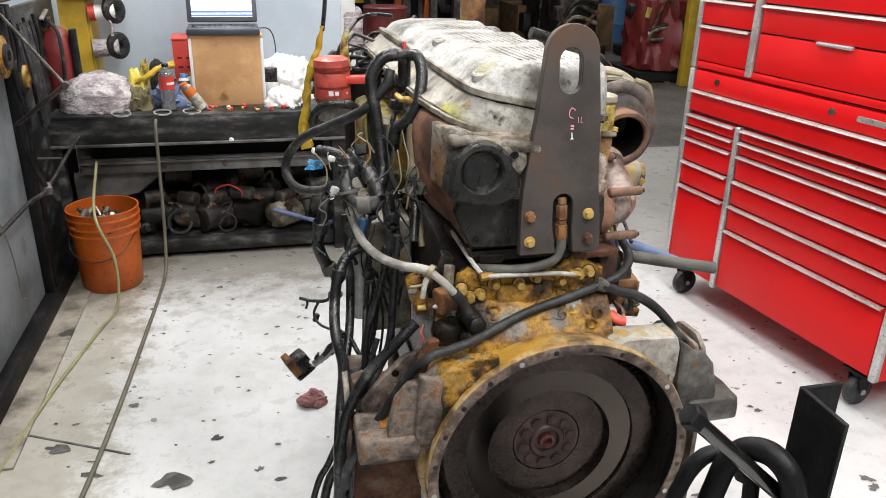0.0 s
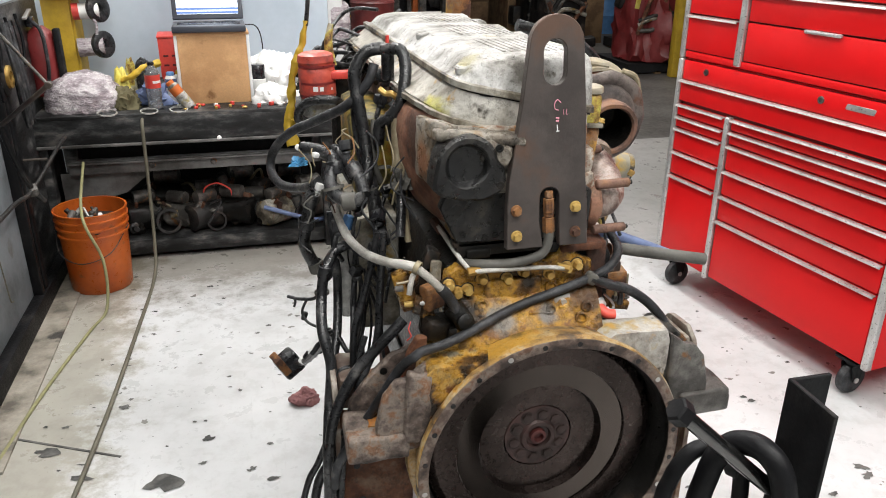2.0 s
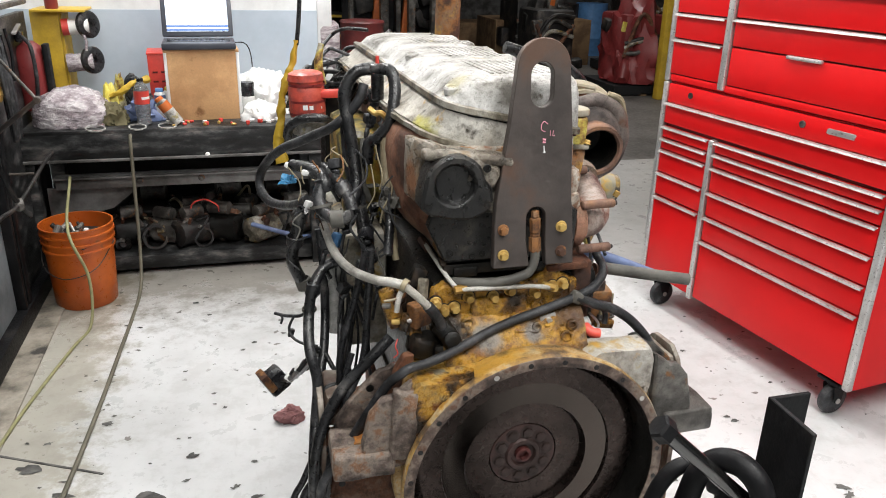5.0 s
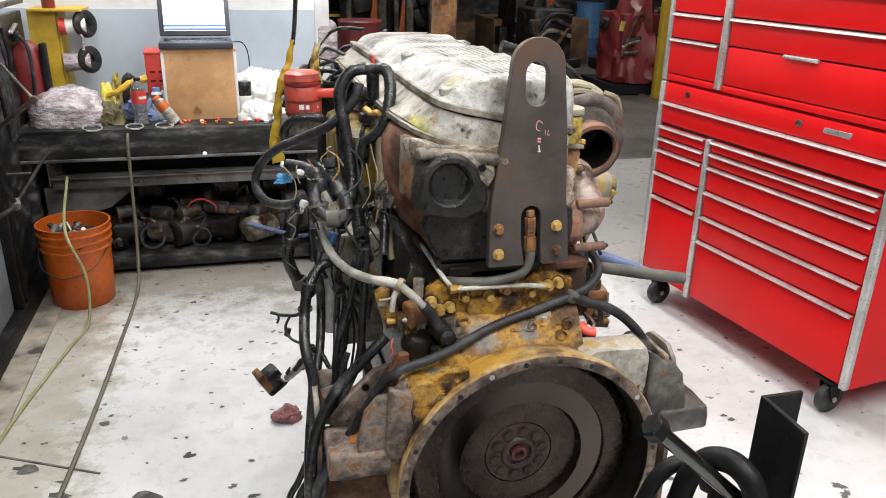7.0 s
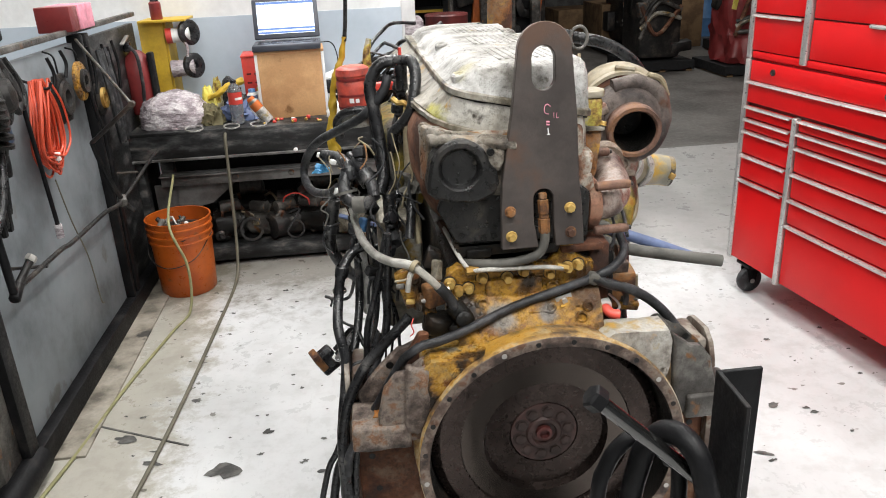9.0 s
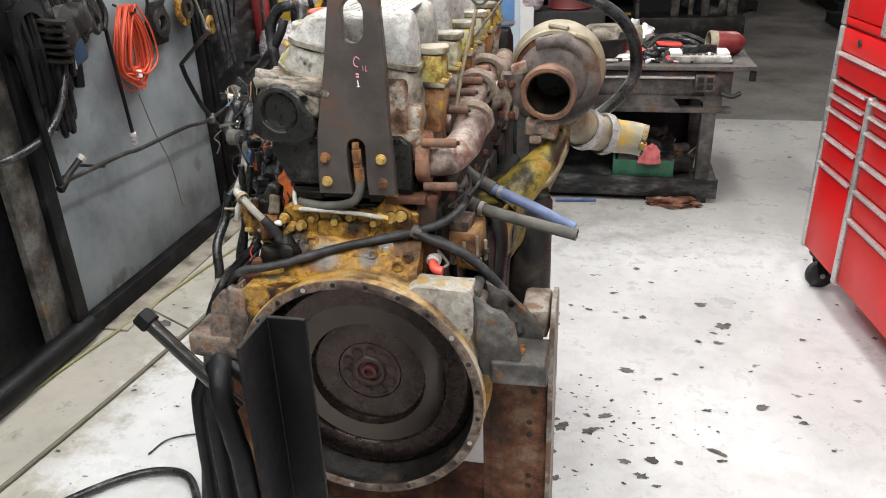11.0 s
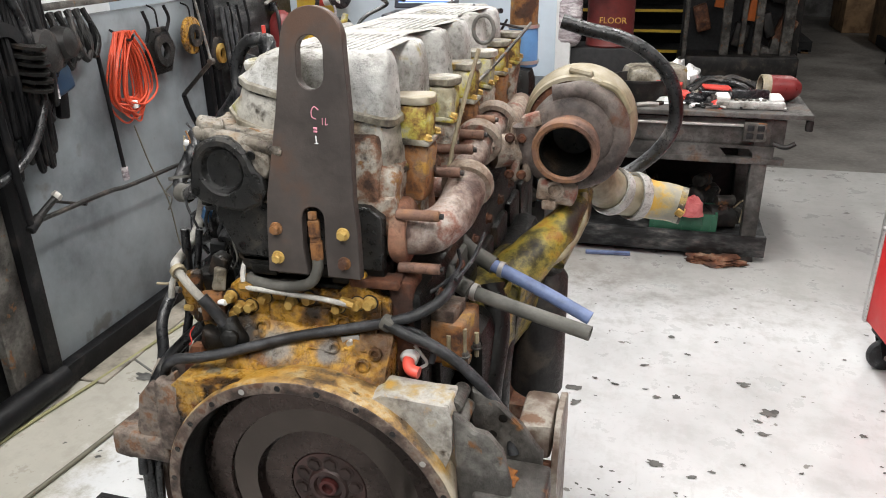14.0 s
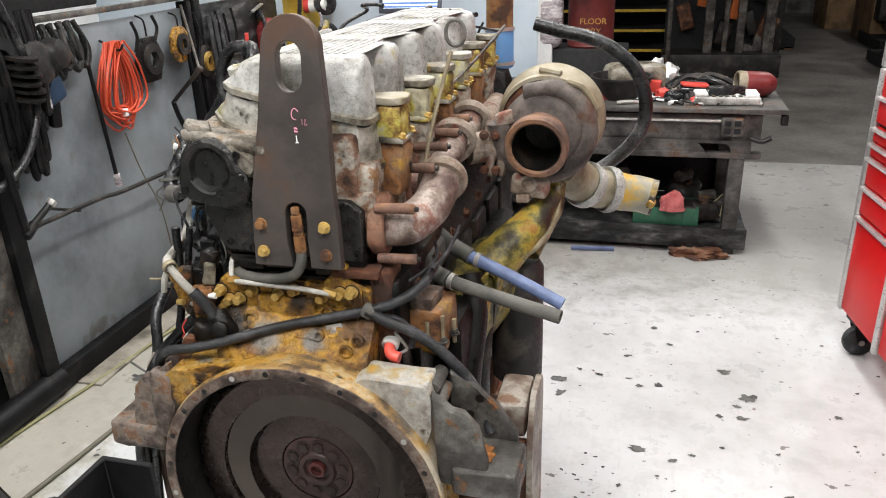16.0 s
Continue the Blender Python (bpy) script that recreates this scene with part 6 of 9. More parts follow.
hose("braided_hose", shop((-0.366, 0.30, 1.062), (-0.350, 0.24, 1.018), (-0.325, 0.16, 1.008), (-0.292, 0.08, 1.018), (-0.268, 0.04, 1.028), (-0.248, 0.017, 1.029)), 0.0092, "braid_bright", "braided steel hose", seg=14)
hose("braided_hose", shop((-0.250, 0.018, 1.030), (-0.220, 0.008, 1.003), (-0.195, 0.012, 0.972), (-0.176, 0.020, 0.945)), 0.0078, "braid", "grimy end of the braided hose", seg=14)
engine_part("cable_tie", lathe(B(), (-0.255, 0.000, 0.993), (1, -0.7, -0.4), [(0.0104, -0.005), (0.0135, -0.005), (0.0135, 0.005), (0.0104, 0.005)], 16, close=True), "tan_tube", "tan cable tie")
hose("tie_tail", [(-0.258, 0.0, 0.988), (-0.266, -0.004, 0.975), (-0.270, -0.006, 0.958), (-0.272, -0.007, 0.944)], 0.0055, "braid_bright", "white tie end", seg=8)
hose("tie_tail", [(-0.258, 0.0, 0.975), (-0.275, -0.006, 0.970), (-0.296, -0.008, 0.969)], 0.0025, "tan_tube", seg=6)
# plug with red tip at the top of the arches
bm = cyl(B(), (-0.238, 0.365, 1.272), (-0.238, 0.365, 1.332), 0.014, seg=14, bev=0.003)
plug = engine_part("harness_plug", bm, "loom", "black harness plug with a red tip")
part("red_tip", lathe(B(), (-0.238, 0.365, 1.330), (0, 0, 1), [(0.013, 0), (0.014, 0.006), (0.008, 0.012), (0.004, 0.016), (0.004, 0.035), (0, 0.036)], 14), "red_plastic", plug, "red tip")
engine_part("orange_clip", tube(B(), [(-0.262, 0.335, 1.260), (-0.25, 0.325, 1.251), (-0.238, 0.318, 1.252), (-0.225, 0.312, 1.238)], 0.0065, 8), "brass", "orange plastic clip")
engine_part("blue_tape", cloth(B(), (-0.437, 0.38, 1.092), (0.032, 0.022, 0.017), 61, 1.0), "cyan", "crumpled light blue tape")
for p, s, mt in (((-0.405, 0.30, 1.135), (0.014, 0.012, 0.011), "lens_white"), ((-0.435, 0.36, 1.137), (0.014, 0.012, 0.012), "lens_white"), ((-0.40, 0.31, 1.062), (0.016, 0.014, 0.016), "lens_white"), ((-0.35, 0.25, 1.0), (0.02, 0.018, 0.03), "blue")):
    engine_part("connector", box(B(), p, s, (10, 20, 30), bev=0.003), mt, "small plastic wiring connector")
cm = engine_part("module_connector", box(B(), (-0.488, 0.55, 0.50), (0.06, 0.05, 0.062), (0, -30, 20), bev=0.008), "black_glossy", "large black and brown connector on a hanging loom")
part("connector_face", box(B(), (-0.51, 0.535, 0.51), (0.02, 0.048, 0.058), (0, -30, 20), bev=0.004), "rust_orange", cm, "brown connector face")
part("pigtail", tube(B(), [(-0.47, 0.53, 0.515), (-0.45, 0.45, 0.56), (-0.42, 0.33, 0.66), (-0.395, 0.26, 0.735)], 0.009, 8), "loom", cm)
for i in range(4):
    part("pigtail_tape", box(B(), (-0.452 + i * 0.011, 0.46 - i * 0.035, 0.557 + i * 0.03), (0.022, 0.022, 0.018), (0, -45, 30), bev=0.004), ("lens_white", "loom")[i % 2], cm)
# thin wires, taped joints and ties hanging in the bundle
rng = random.Random(17)
for i in range(7):
    x, y, z = rng.uniform(-0.38, -0.29), rng.uniform(0.20, 0.36), rng.uniform(0.82, 1.02)
    pts = [(x, y, z)]
    for k in range(5):
        x, y, z = max(-0.41, x + rng.uniform(-0.03, 0.028)), y - rng.uniform(0.0, 0.03), z - rng.uniform(0.06, 0.13)
        pts.append((x, max(y, -0.02), max(z, 0.05)))
    loom(pts, rng.choice([0.002, 0.0028, 0.0035, 0.0045]), rng.choice(["loom", "loom", "rubber", "tan_tube", "rubber_grey"]))
for k, (x, y, z, w, a) in enumerate(((-0.24, 0.40, 1.275, 0.03, 20), (-0.215, 0.40, 1.25, 0.024, -30), (-0.25, 0.40, 1.225, 0.026, 10), (-0.225, 0.38, 1.215, 0.02, 50), (-0.375, 0.30, 1.10, 0.03, 40), (-0.345, 0.27, 1.16, 0.026, -20), (-0.33, 0.24, 1.04, 0.03, 30), (-0.29, 0.22, 1.02, 0.028, -40), (-0.30, 0.20, 0.955, 0.03, 15), (-0.275, 0.16, 0.93, 0.026, 60), (-0.265, 0.27, 1.06, 0.022, 80), (-0.37, 0.26, 0.99, 0.028, 5), (-0.34, 0.22, 0.90, 0.026, 25))):
    pl = engine_part("plug_housing", box(B(), (x, y, z), (w, w * 0.7, w * 0.8), (a, a * 0.6, a * 1.3), bev=0.003), ("loom", "black_glossy", "rubber")[k % 3], "small black wiring plug")
    part("plug_collar", lathe(B(), (x, y - w * 0.1, z - w * 0.45), (0.1, -0.2, -1), [(w * 0.3, 0), (w * 0.36, w * 0.1), (w * 0.3, w * 0.3), (w * 0.18, w * 0.35), (0, w * 0.35)], 12), "rubber", pl)
    tube(tb := B(), [(x, y, z - w * 0.4), (x - 0.01, y - 0.01, z - w * 0.4 - 0.03), (x - 0.014 + 0.01 * (k % 3), y, z - w * 0.4 - 0.07)], 0.0035 + 0.001 * (k % 3), 8)
    part("plug_wire", tb, "loom", pl)
for x, z in ((-0.212, 1.245),):
    engine_part("grey_lever", box(B(), (x, 0.375, z), (0.04, 0.008, 0.012), (0, 38, 10), bev=0.003), "rubber_grey", "dusty grey connector lever")
engine_part("red_wire", tube(B(), [(-0.262, 0.03, 0.868), (-0.268, 0.022, 0.855), (-0.264, 0.018, 0.842), (-0.272, 0.02, 0.832)], 0.0013, 6, 4), "red_plastic")
for q, ax, r in (((-0.293, 0.32, 1.05), (0, 0.1, 1), 0.021), ((-0.38, 0.225, 1.085), (0.2, -0.3, -1), 0.0225), ((-0.415, 0.215, 0.86), (0, 0, 1), 0.0148), ((-0.262, 0.30, 1.10), (0, 0.2, 1), 0.013)):
    engine_part("loom_tie", lathe(B(), q, ax, [(r * 0.97, -0.003), (r * 1.06, -0.003), (r * 1.06, 0.003), (r * 0.97, 0.003)], 16, close=True), "rubber_grey")
for k, (q, ax, r) in enumerate((((-0.37, 0.262, 1.117), (0.1, -0.3, -1), 0.0175), ((-0.352, 0.19, 1.066), (1, -0.3, 0.1), 0.0175), ((-0.333, 0.245, 1.113), (0.5, -0.6, -0.9), 0.0165), ((-0.428, 0.38, 0.956), (0, 0.2, -1), 0.018), ((-0.409, 0.42, 0.831), (0.3, 0, -1), 0.018), ((-0.406, 0.22, 0.904), (-0.2, 0, -1), 0.0145), ((-0.393, 0.05, 0.625), (-0.3, 0, -1), 0.0105))):
    engine_part("tape_wrap", rough_up(lathe(B(), q, ax, [(r * 0.9, -0.014), (r * 1.04, -0.012), (r * 1.06, 0), (r * 1.03, 0.012), (r * 0.9, 0.014)], 14), 0.0012, 90, k), ("loom", "rubber_grey", "loom")[k % 3], "wrap of black tape on the loom")
loom([(-0.462, 0.58, 0.678), (-0.458, 0.575, 0.668), (-0.463, 0.57, 0.655)], 0.0035, "rubber")
loom([(-0.43, 0.53, 0.695), (-0.445, 0.52, 0.665), (-0.435, 0.50, 0.645), (-0.41, 0.47, 0.642), (-0.385, 0.42, 0.66)], 0.004, "rubber")
loom([(-0.405, 0.32, 0.985), (-0.44, 0.33, 0.965), (-0.446, 0.33, 0.93), (-0.425, 0.31, 0.912)], 0.0022, "rubber")
sp = engine_part("wire_end_plug", box(B(), (-0.44, 0.52, 0.652), (0.013, 0.012, 0.022), (0, 20, 10), bev=0.002), "loom", "small loose wire plug")
# tan tube held by ties, and a knot of frayed wrap
hose("tan_conduit", [(-0.232, 0.30, 1.215), (-0.235, 0.28, 1.15), (-0.236, 0.265, 1.10), (-0.238, 0.24, 1.04), (-0.236, 0.215, 0.985)], 0.0135, "tan_tube", "tan plastic conduit", seg=12)
engine_part("frayed_wrap", cloth(B(), (-0.225, 0.235, 1.075), (0.06, 0.05, 0.045), 41, 1.2), "rubber_grey", "frayed wrapping")
# frayed pale wires and stripped ends round the plugs
rng = random.Random(23)
for i in range(12):
    x, y, z = rng.uniform(-0.44, -0.33), rng.uniform(0.24, 0.36), rng.uniform(1.05, 1.18)
    pts = [(x, y, z)]
    for k in range(3):
        x, y, z = x + rng.uniform(-0.022, 0.022), y - rng.uniform(0.0, 0.012), z - rng.uniform(0.004, 0.03)
        pts.append((x, y, z))
    loom(pts, rng.uniform(0.0014, 0.0026), rng.choice(["tan_tube", "tan_tube", "rubber_grey", "loom", "rust_orange"]), label="thin loose wire")
for i in range(16):
    x, y, z = rng.uniform(-0.33, -0.24), rng.uniform(0.16, 0.24), rng.uniform(0.93, 1.22)
    loom([(x, y, z), (x + rng.uniform(-0.02, 0.02), y, z - 0.025), (x + rng.uniform(-0.03, 0.03), y - 0.01, z - 0.06), (x + rng.uniform(-0.03, 0.03), y - 0.01, z - 0.09)], rng.uniform(0.0016, 0.0032), rng.choice(["tan_tube", "rubber_grey", "loom", "rubber"]), label="thin loose wire")
# cables piled behind the valve cover
rng = random.Random(11)
for i in range(24):
    x, z = rng.uniform(-0.40, -0.12), rng.uniform(1.17, 1.27)
    pts = [(x, 0.95 + rng.uniform(-0.12, 0.12), z - 0.04)]
    for k in range(5):
        x, z = x + rng.uniform(0.01, 0.10), z + rng.uniform(-0.03, 0.045)
        pts.append((x, 1.10 + rng.uniform(-0.12, 0.08), min(z, 1.36)))
    loom(pts, rng.choice([0.004, 0.006, 0.008, 0.010]), rng.choice(["loom", "loom", "rubber"]))

stage(0.004, 0.012, 0, 1, 1, 1.05)
# ---- stand that carries the engine ----
stand = thing("engine_stand", "rusty brown steel stand under the engine", "engine stand", (0, 0.2, 0))
for sx in (-1, 1):
    bm = box(B(), (sx * 0.335, 0.088, 0.325), (0.135, 0.012, 0.65), bev=0.002)
    post = part("upright", rough_up(dense(bm, 2), 0.0012, 15), "rust", stand, "rusty brown steel upright web")
    bm = prism(B(), [(0.058, 0.0), (0.19, 0.0), (0.20, 0.50), (0.21, 0.64)] + arc(0.178, 0.700, 0.032, 0, 90, 6) + [(0.115, 0.735), (0.085, 0.715), (0.068, 0.68), (0.060, 0.60)], [], (sx * 0.402, 0, 0), (0, 1, 0), (0, 0, 1), 0.012 * sx, bev=0.003)
    part("side_flange", rough_up(dense(bm, 1), 0.001, 20), "stand_side", post, "worn pale-edged flange")
    part("cap", rough_up(dense(box(B(), (sx * 0.368, 0.14, 0.690), (0.062, 0.12, 0.070), (0, 0, 0), bev=0.012), 2), 0.0025, 40), "stand_side", post)
    part("base_plate", box(B(), (sx * 0.34, 0.12, 0.008), (0.17, 0.34, 0.016), bev=0.003), "rust", stand)
    for dx, z in ((0.02, 0.40), (0.02, 0.435), (-0.02, 0.55), (0.02, 0.25), (0.02, 0.28), (0.03, 0.52)):
        part("hole", lathe(B(), (sx * (0.34 + dx), 0.0785, z), (0, -1, 0), [(0.0075, 0), (0, 0.0005)], 10), "greasy", post)
for y in (0.25, 1.1):
    part("cross_beam", box(B(), (0, y, 0.07), (0.56, 0.10, 0.10), bev=0.006), "rust", stand)
for sx in (-1, 1):
    part("inner_web", rough_up(dense(box(B(), (sx * 0.262, 0.11, 0.40), (0.03, 0.05, 0.46), bev=0.004), 1), 0.001, 15), "rust", stand, "rusty inner web")
part("front_cradle", box(B(), (0, 1.1, 0.22), (0.30, 0.10, 0.22), bev=0.01), "rust", stand)

stage(0.003, 0.004, 0, 1, 1, 1.036)
# ---- black angle post with a long bolt, close to the camera ----
ap = thing("angle_post", "black steel angle post with a long bolt and hung cables", "stand post", (0.075, -0.6, 0))
bm = B()
prism(bm, [(0, 0), (0.058, 0.0), (0.058, -0.006), (0.006, -0.006), (0.004, -0.082), (-0.002, -0.082)], [], (0.073, -0.582, 0.0), (1, 0, 0), (0, 1, 0), 1.072, bev=0.001)
part("angle_iron", bm, "black_steel", ap, smooth=20)
part("foot", box(B(), (0.09, -0.61, 0.01), (0.25, 0.25, 0.02), bev=0.003), "black_steel", ap)
HB, HE = Vector((-0.083, -0.609, 1.065)), Vector((0.04, -0.625, 0.955))
d = (HE - HB).normalized()
part("bolt_head", lathe(B(), HB - d * 0.012, d, [(0, 0), (0.013, 0.0), (0.0155, 0.003), (0.0155, 0.018), (0.012, 0.02), (0, 0.02)], 6, start=15), "black_steel", ap, "black hexagon head", smooth=20)
part("bolt_shank", cyl(B(), HB, HE, 0.0095, seg=18), "shank", ap, "bright steel shank")
for pts, r in (
        ([(-0.03, -0.58, 0.02), (-0.03, -0.58, 0.5), (-0.028, -0.582, 0.85), (-0.017, -0.585, 0.955), (-0.005, -0.587, 0.985), (0.007, -0.598, 1.004), (0.019, -0.622, 1.012), (0.029, -0.645, 1.0), (0.036, -0.655, 0.97), (0.043, -0.657, 0.93), (0.05, -0.657, 0.8), (0.05, -0.66, 0.02)], 0.0145),
        ([(-0.075, -0.565, 0.02), (-0.072, -0.565, 0.6), (-0.064, -0.565, 0.88), (-0.053, -0.563, 0.935), (-0.036, -0.562, 0.964), (-0.016, -0.562, 0.975), (0.01, -0.565, 0.968), (0.03, -0.57, 0.94), (0.042, -0.58, 0.85), (0.042, -0.59, 0.02)], 0.0105)):
    part("cable", tube(B(), pts, r, 14, 6), "black_steel", ap, "thick black cable")

stage()
# ---- red tool chest on a roller cabinet ----
TB = pose(1.394, 1.904, 0, 0, 0, -82.3)
W, D = 1.235, 0.62


def drawer(parent, u0, u1, z0, z1, handle=True):
    """A drawer front with its full-width bright handle lip along the top edge."""
    ob = part("drawer", box(B(), ((u0 + u1) / 2, -0.003, (z0 + z1) / 2), (u1 - u0, 0.022, z1 - z0), bev=0.003), "toolbox", parent)
    if handle:
        bm = B()
        prism(bm, [(0, 0), (-0.016, -0.003), (-0.019, -0.010), (-0.013, -0.012), (-0.010, -0.006), (0, -0.005)], [], (u0 + 0.004, -0.014, z1 + 0.001), (0, 1, 0), (0, 0, 1), u1 - u0 - 0.008)
        part("handle", bm, "chrome", ob, "brushed aluminium handle strip", smooth=20)
    return ob


cab = thing("roller_cabinet", "glossy red steel roller tool cabinet with aluminium drawer strips", "tool cabinet", TB, local=True)
part("body", box(B(), (W / 2, D / 2, 0.622), (W, D - 0.012, 0.94), bev=0.006), "toolbox", cab)
part("gap_face", box(B(), (W / 2, 0.006, 0.622), (W - 0.03, 0.004, 0.93)), "toolbox_dark", cab)
for u in (0.008, W - 0.014):
    part("corner_trim", box(B(), (u, -0.006, 0.622), (0.03, 0.03, 0.94), bev=0.008, seg=3), "chrome", cab, "aluminium corner trim")
part("divider_trim", box(B(), (0.357, -0.010, 0.522), (0.028, 0.034, 0.744), bev=0.008, seg=3), "chrome", cab, "aluminium divider trim")
drawer(cab, 0.024, W - 0.03, 0.905, 0.998)
part("header", box(B(), (W / 2, -0.003, 1.044), (W - 0.06, 0.022, 0.084), bev=0.003), "toolbox", cab)
for z0, z1 in ((0.838, 0.888), (0.784, 0.831), (0.674, 0.777), (0.562, 0.667)):
    drawer(cab, 0.024, 0.338, z0, z1)
ob = drawer(cab, 0.024, 0.338, 0.165, 0.552)
for z0, z1 in ((0.843, 0.889), (0.784, 0.836), (0.673, 0.777), (0.561, 0.666), (0.447, 0.554), (0.165, 0.440)):
    drawer(cab, 0.377, W - 0.034, z0, z1)
for u in (0.182, 0.806):
    bm = lathe(B(), (u, -0.013, 1.052), (0, -1, 0), [(0.014, 0), (0.0135, 0.006), (0.009, 0.007), (0.008, 0.004), (0, 0.004)], 20)
    part("lock", bm, "iron_grey", cab, "round key lock")
# maker's badge as one plain slanted shape
bm = prism(B(), [(0.0, 0.003), (0.006, 0.0), (0.118, 0.0), (0.124, 0.018), (0.120, 0.021), (0.010, 0.021), (0.004, 0.018)], [], (0.915, -0.014, 1.040), (1, 0, 0), (0, 0, 1), 0.002, bev=0.0005)
part("badge", bm, "chrome", cab, "bright slanted badge")


def caster(parent, u, v):
    bm = box(B(), (u, v + 0.02, 0.144), (0.10, 0.10, 0.014), bev=0.002)
    lathe(bm, (u, v + 0.015, 0.122), (0, 0, 1), [(0.03, 0), (0.034, 0.008), (0.03, 0.018)], 20)
    for s in (-1, 1):
        prism(bm, [(-0.032, 0.126), (0.032, 0.126), (0.02, 0.055), (-0.012, 0.055)], [], (u + s * 0.025 - 0.002, v + 0.01, 0), (0, 1, 0), (0, 0, 1), 0.004, bev=0.001)
    ob = part("caster", bm, "black_steel", parent, "black swivel caster")
    part("wheel", lathe(B(), (u - 0.019, v + 0.012, 0.062), (1, 0, 0), [(0, 0), (0.046, 0.0), (0.05, 0.003), (0.058, 0.004), (0.062, 0.012), (0.062, 0.026), (0.058, 0.034), (0.05, 0.035), (0.046, 0.038), (0, 0.038)], 28), "rubber", ob)
    part("axle", cyl(B(), (u - 0.031, v + 0.012, 0.062), (u + 0.031, v + 0.012, 0.062), 0.011, seg=12), "steel", ob)


for u in (0.10, W - 0.10):
    for v in (0.03, D - 0.09):
        caster(cab, u, v)

top = thing("top_tool_chest", "glossy red top tool chest standing on the roller cabinet", "tool chest", TB @ pose(0, 0, 1.094), local=True)
part("body", box(B(), (W / 2, D / 2, 0.30), (W, D - 0.012, 0.596), bev=0.006), "toolbox", top)
part("gap_face", box(B(), (W / 2, 0.006, 0.30), (W - 0.03, 0.004, 0.58)), "toolbox_dark", top)
for u in (0.008, W - 0.014):
    part("corner_trim", box(B(), (u, -0.006, 0.30), (0.03, 0.03, 0.60), bev=0.008, seg=3), "chrome", top, "aluminium corner trim")
part("divider_trim", box(B(), (0.362, -0.012, 0.31), (0.034, 0.034, 0.60), bev=0.008, seg=3), "chrome", top, "aluminium divider trim")
part("base_lip", box(B(), (W / 2, -0.004, 0.018), (W - 0.06, 0.02, 0.028), bev=0.003), "toolbox", top)
for z0, z1 in ((0.037, 0.186), (0.193, 0.295), (0.302, 0.42), (0.427, 0.57)):
    drawer(top, 0.024, 0.338, z0, z1)
drawer(top, 0.385, W - 0.034, 0.037, 0.186, False)
part("latch", box(B(), (0.765, -0.022, 0.186), (0.165, 0.016, 0.014), bev=0.005), "chrome", top, "short bright handle")
for z0, z1 in ((0.193, 0.298), (0.305, 0.42), (0.427, 0.57)):
    drawer(top, 0.385, W - 0.034, z0, z1)

stage(0.033, -0.067, 0, 1.065, 1.061, 1.066)
# ---- steel bench against the back wall ----
bench = thing("steel_workbench", "heavy grimy dark steel workbench with a lower shelf", "workbench", (-0.8, 2.9, 0))
part("worktop", box(B(), (-0.82, 2.93, 0.717), (1.42, 0.68, 0.022), bev=0.003), "bench", bench)
part("front_apron", box(B(), (-0.82, 2.597, 0.655), (1.42, 0.016, 0.115), bev=0.003), "bench", bench)
part("apron_lip", box(B(), (-0.82, 2.59, 0.592), (1.42, 0.03, 0.012), bev=0.002), "bench_grey", bench)
part("mid_rail", box(B(), (-0.76, 2.66, 0.475), (1.22, 0.05, 0.065), bev=0.006), "bench_grey", bench, "grey angle rail")
part("rail_lip", box(B(), (-0.76, 2.625, 0.50), (1.22, 0.035, 0.008), bev=0.002), "bench_grey", bench)
for x in (-1.0, -0.72, -0.45):
    part("bolt", bolt(B(), (x, 2.634, 0.475), (0, -1, 0), 0.012, 0.012), "iron_grey", bench)
part("white_button", lathe(B(), (-0.68, 2.582, 0.602), (0, -1, 0), [(0.011, 0), (0.011, 0.004), (0.006, 0.007), (0, 0.007)], 16), "lens_white", bench, "white button head")
for x, y in ((-1.47, 2.64), (-0.17, 2.64), (-1.47, 3.22), (-0.17, 3.22)):
    part("leg", box(B(), (x, y, 0.353), (0.07, 0.07, 0.706), bev=0.004), "bench", bench)
# shade under the bench, put in as a near-black sheet
part("under_bench_shade", box(B(), (-0.82, 3.27, 0.36), (1.30, 0.012, 0.56)), "dark", bench, "near-black sheet standing in for the shade under the bench")
part("lower_shelf", box(B(), (-0.82, 2.95, 0.085), (1.36, 0.62, 0.02), bev=0.003), "bench", bench)
part("shelf_lip", box(B(), (-0.82, 2.64, 0.06), (1.36, 0.02, 0.07), bev=0.003), "bench", bench)
part("brace", prism(B(), [(-1.42, 0.44), (-1.0, 0.44), (-1.14, 0.33), (-1.35, 0.28), (-1.42, 0.28)], [], (0, 2.70, 0), (1, 0, 0), (0, 0, 1), 0.012), "bench_grey", bench, "grey steel gusset")


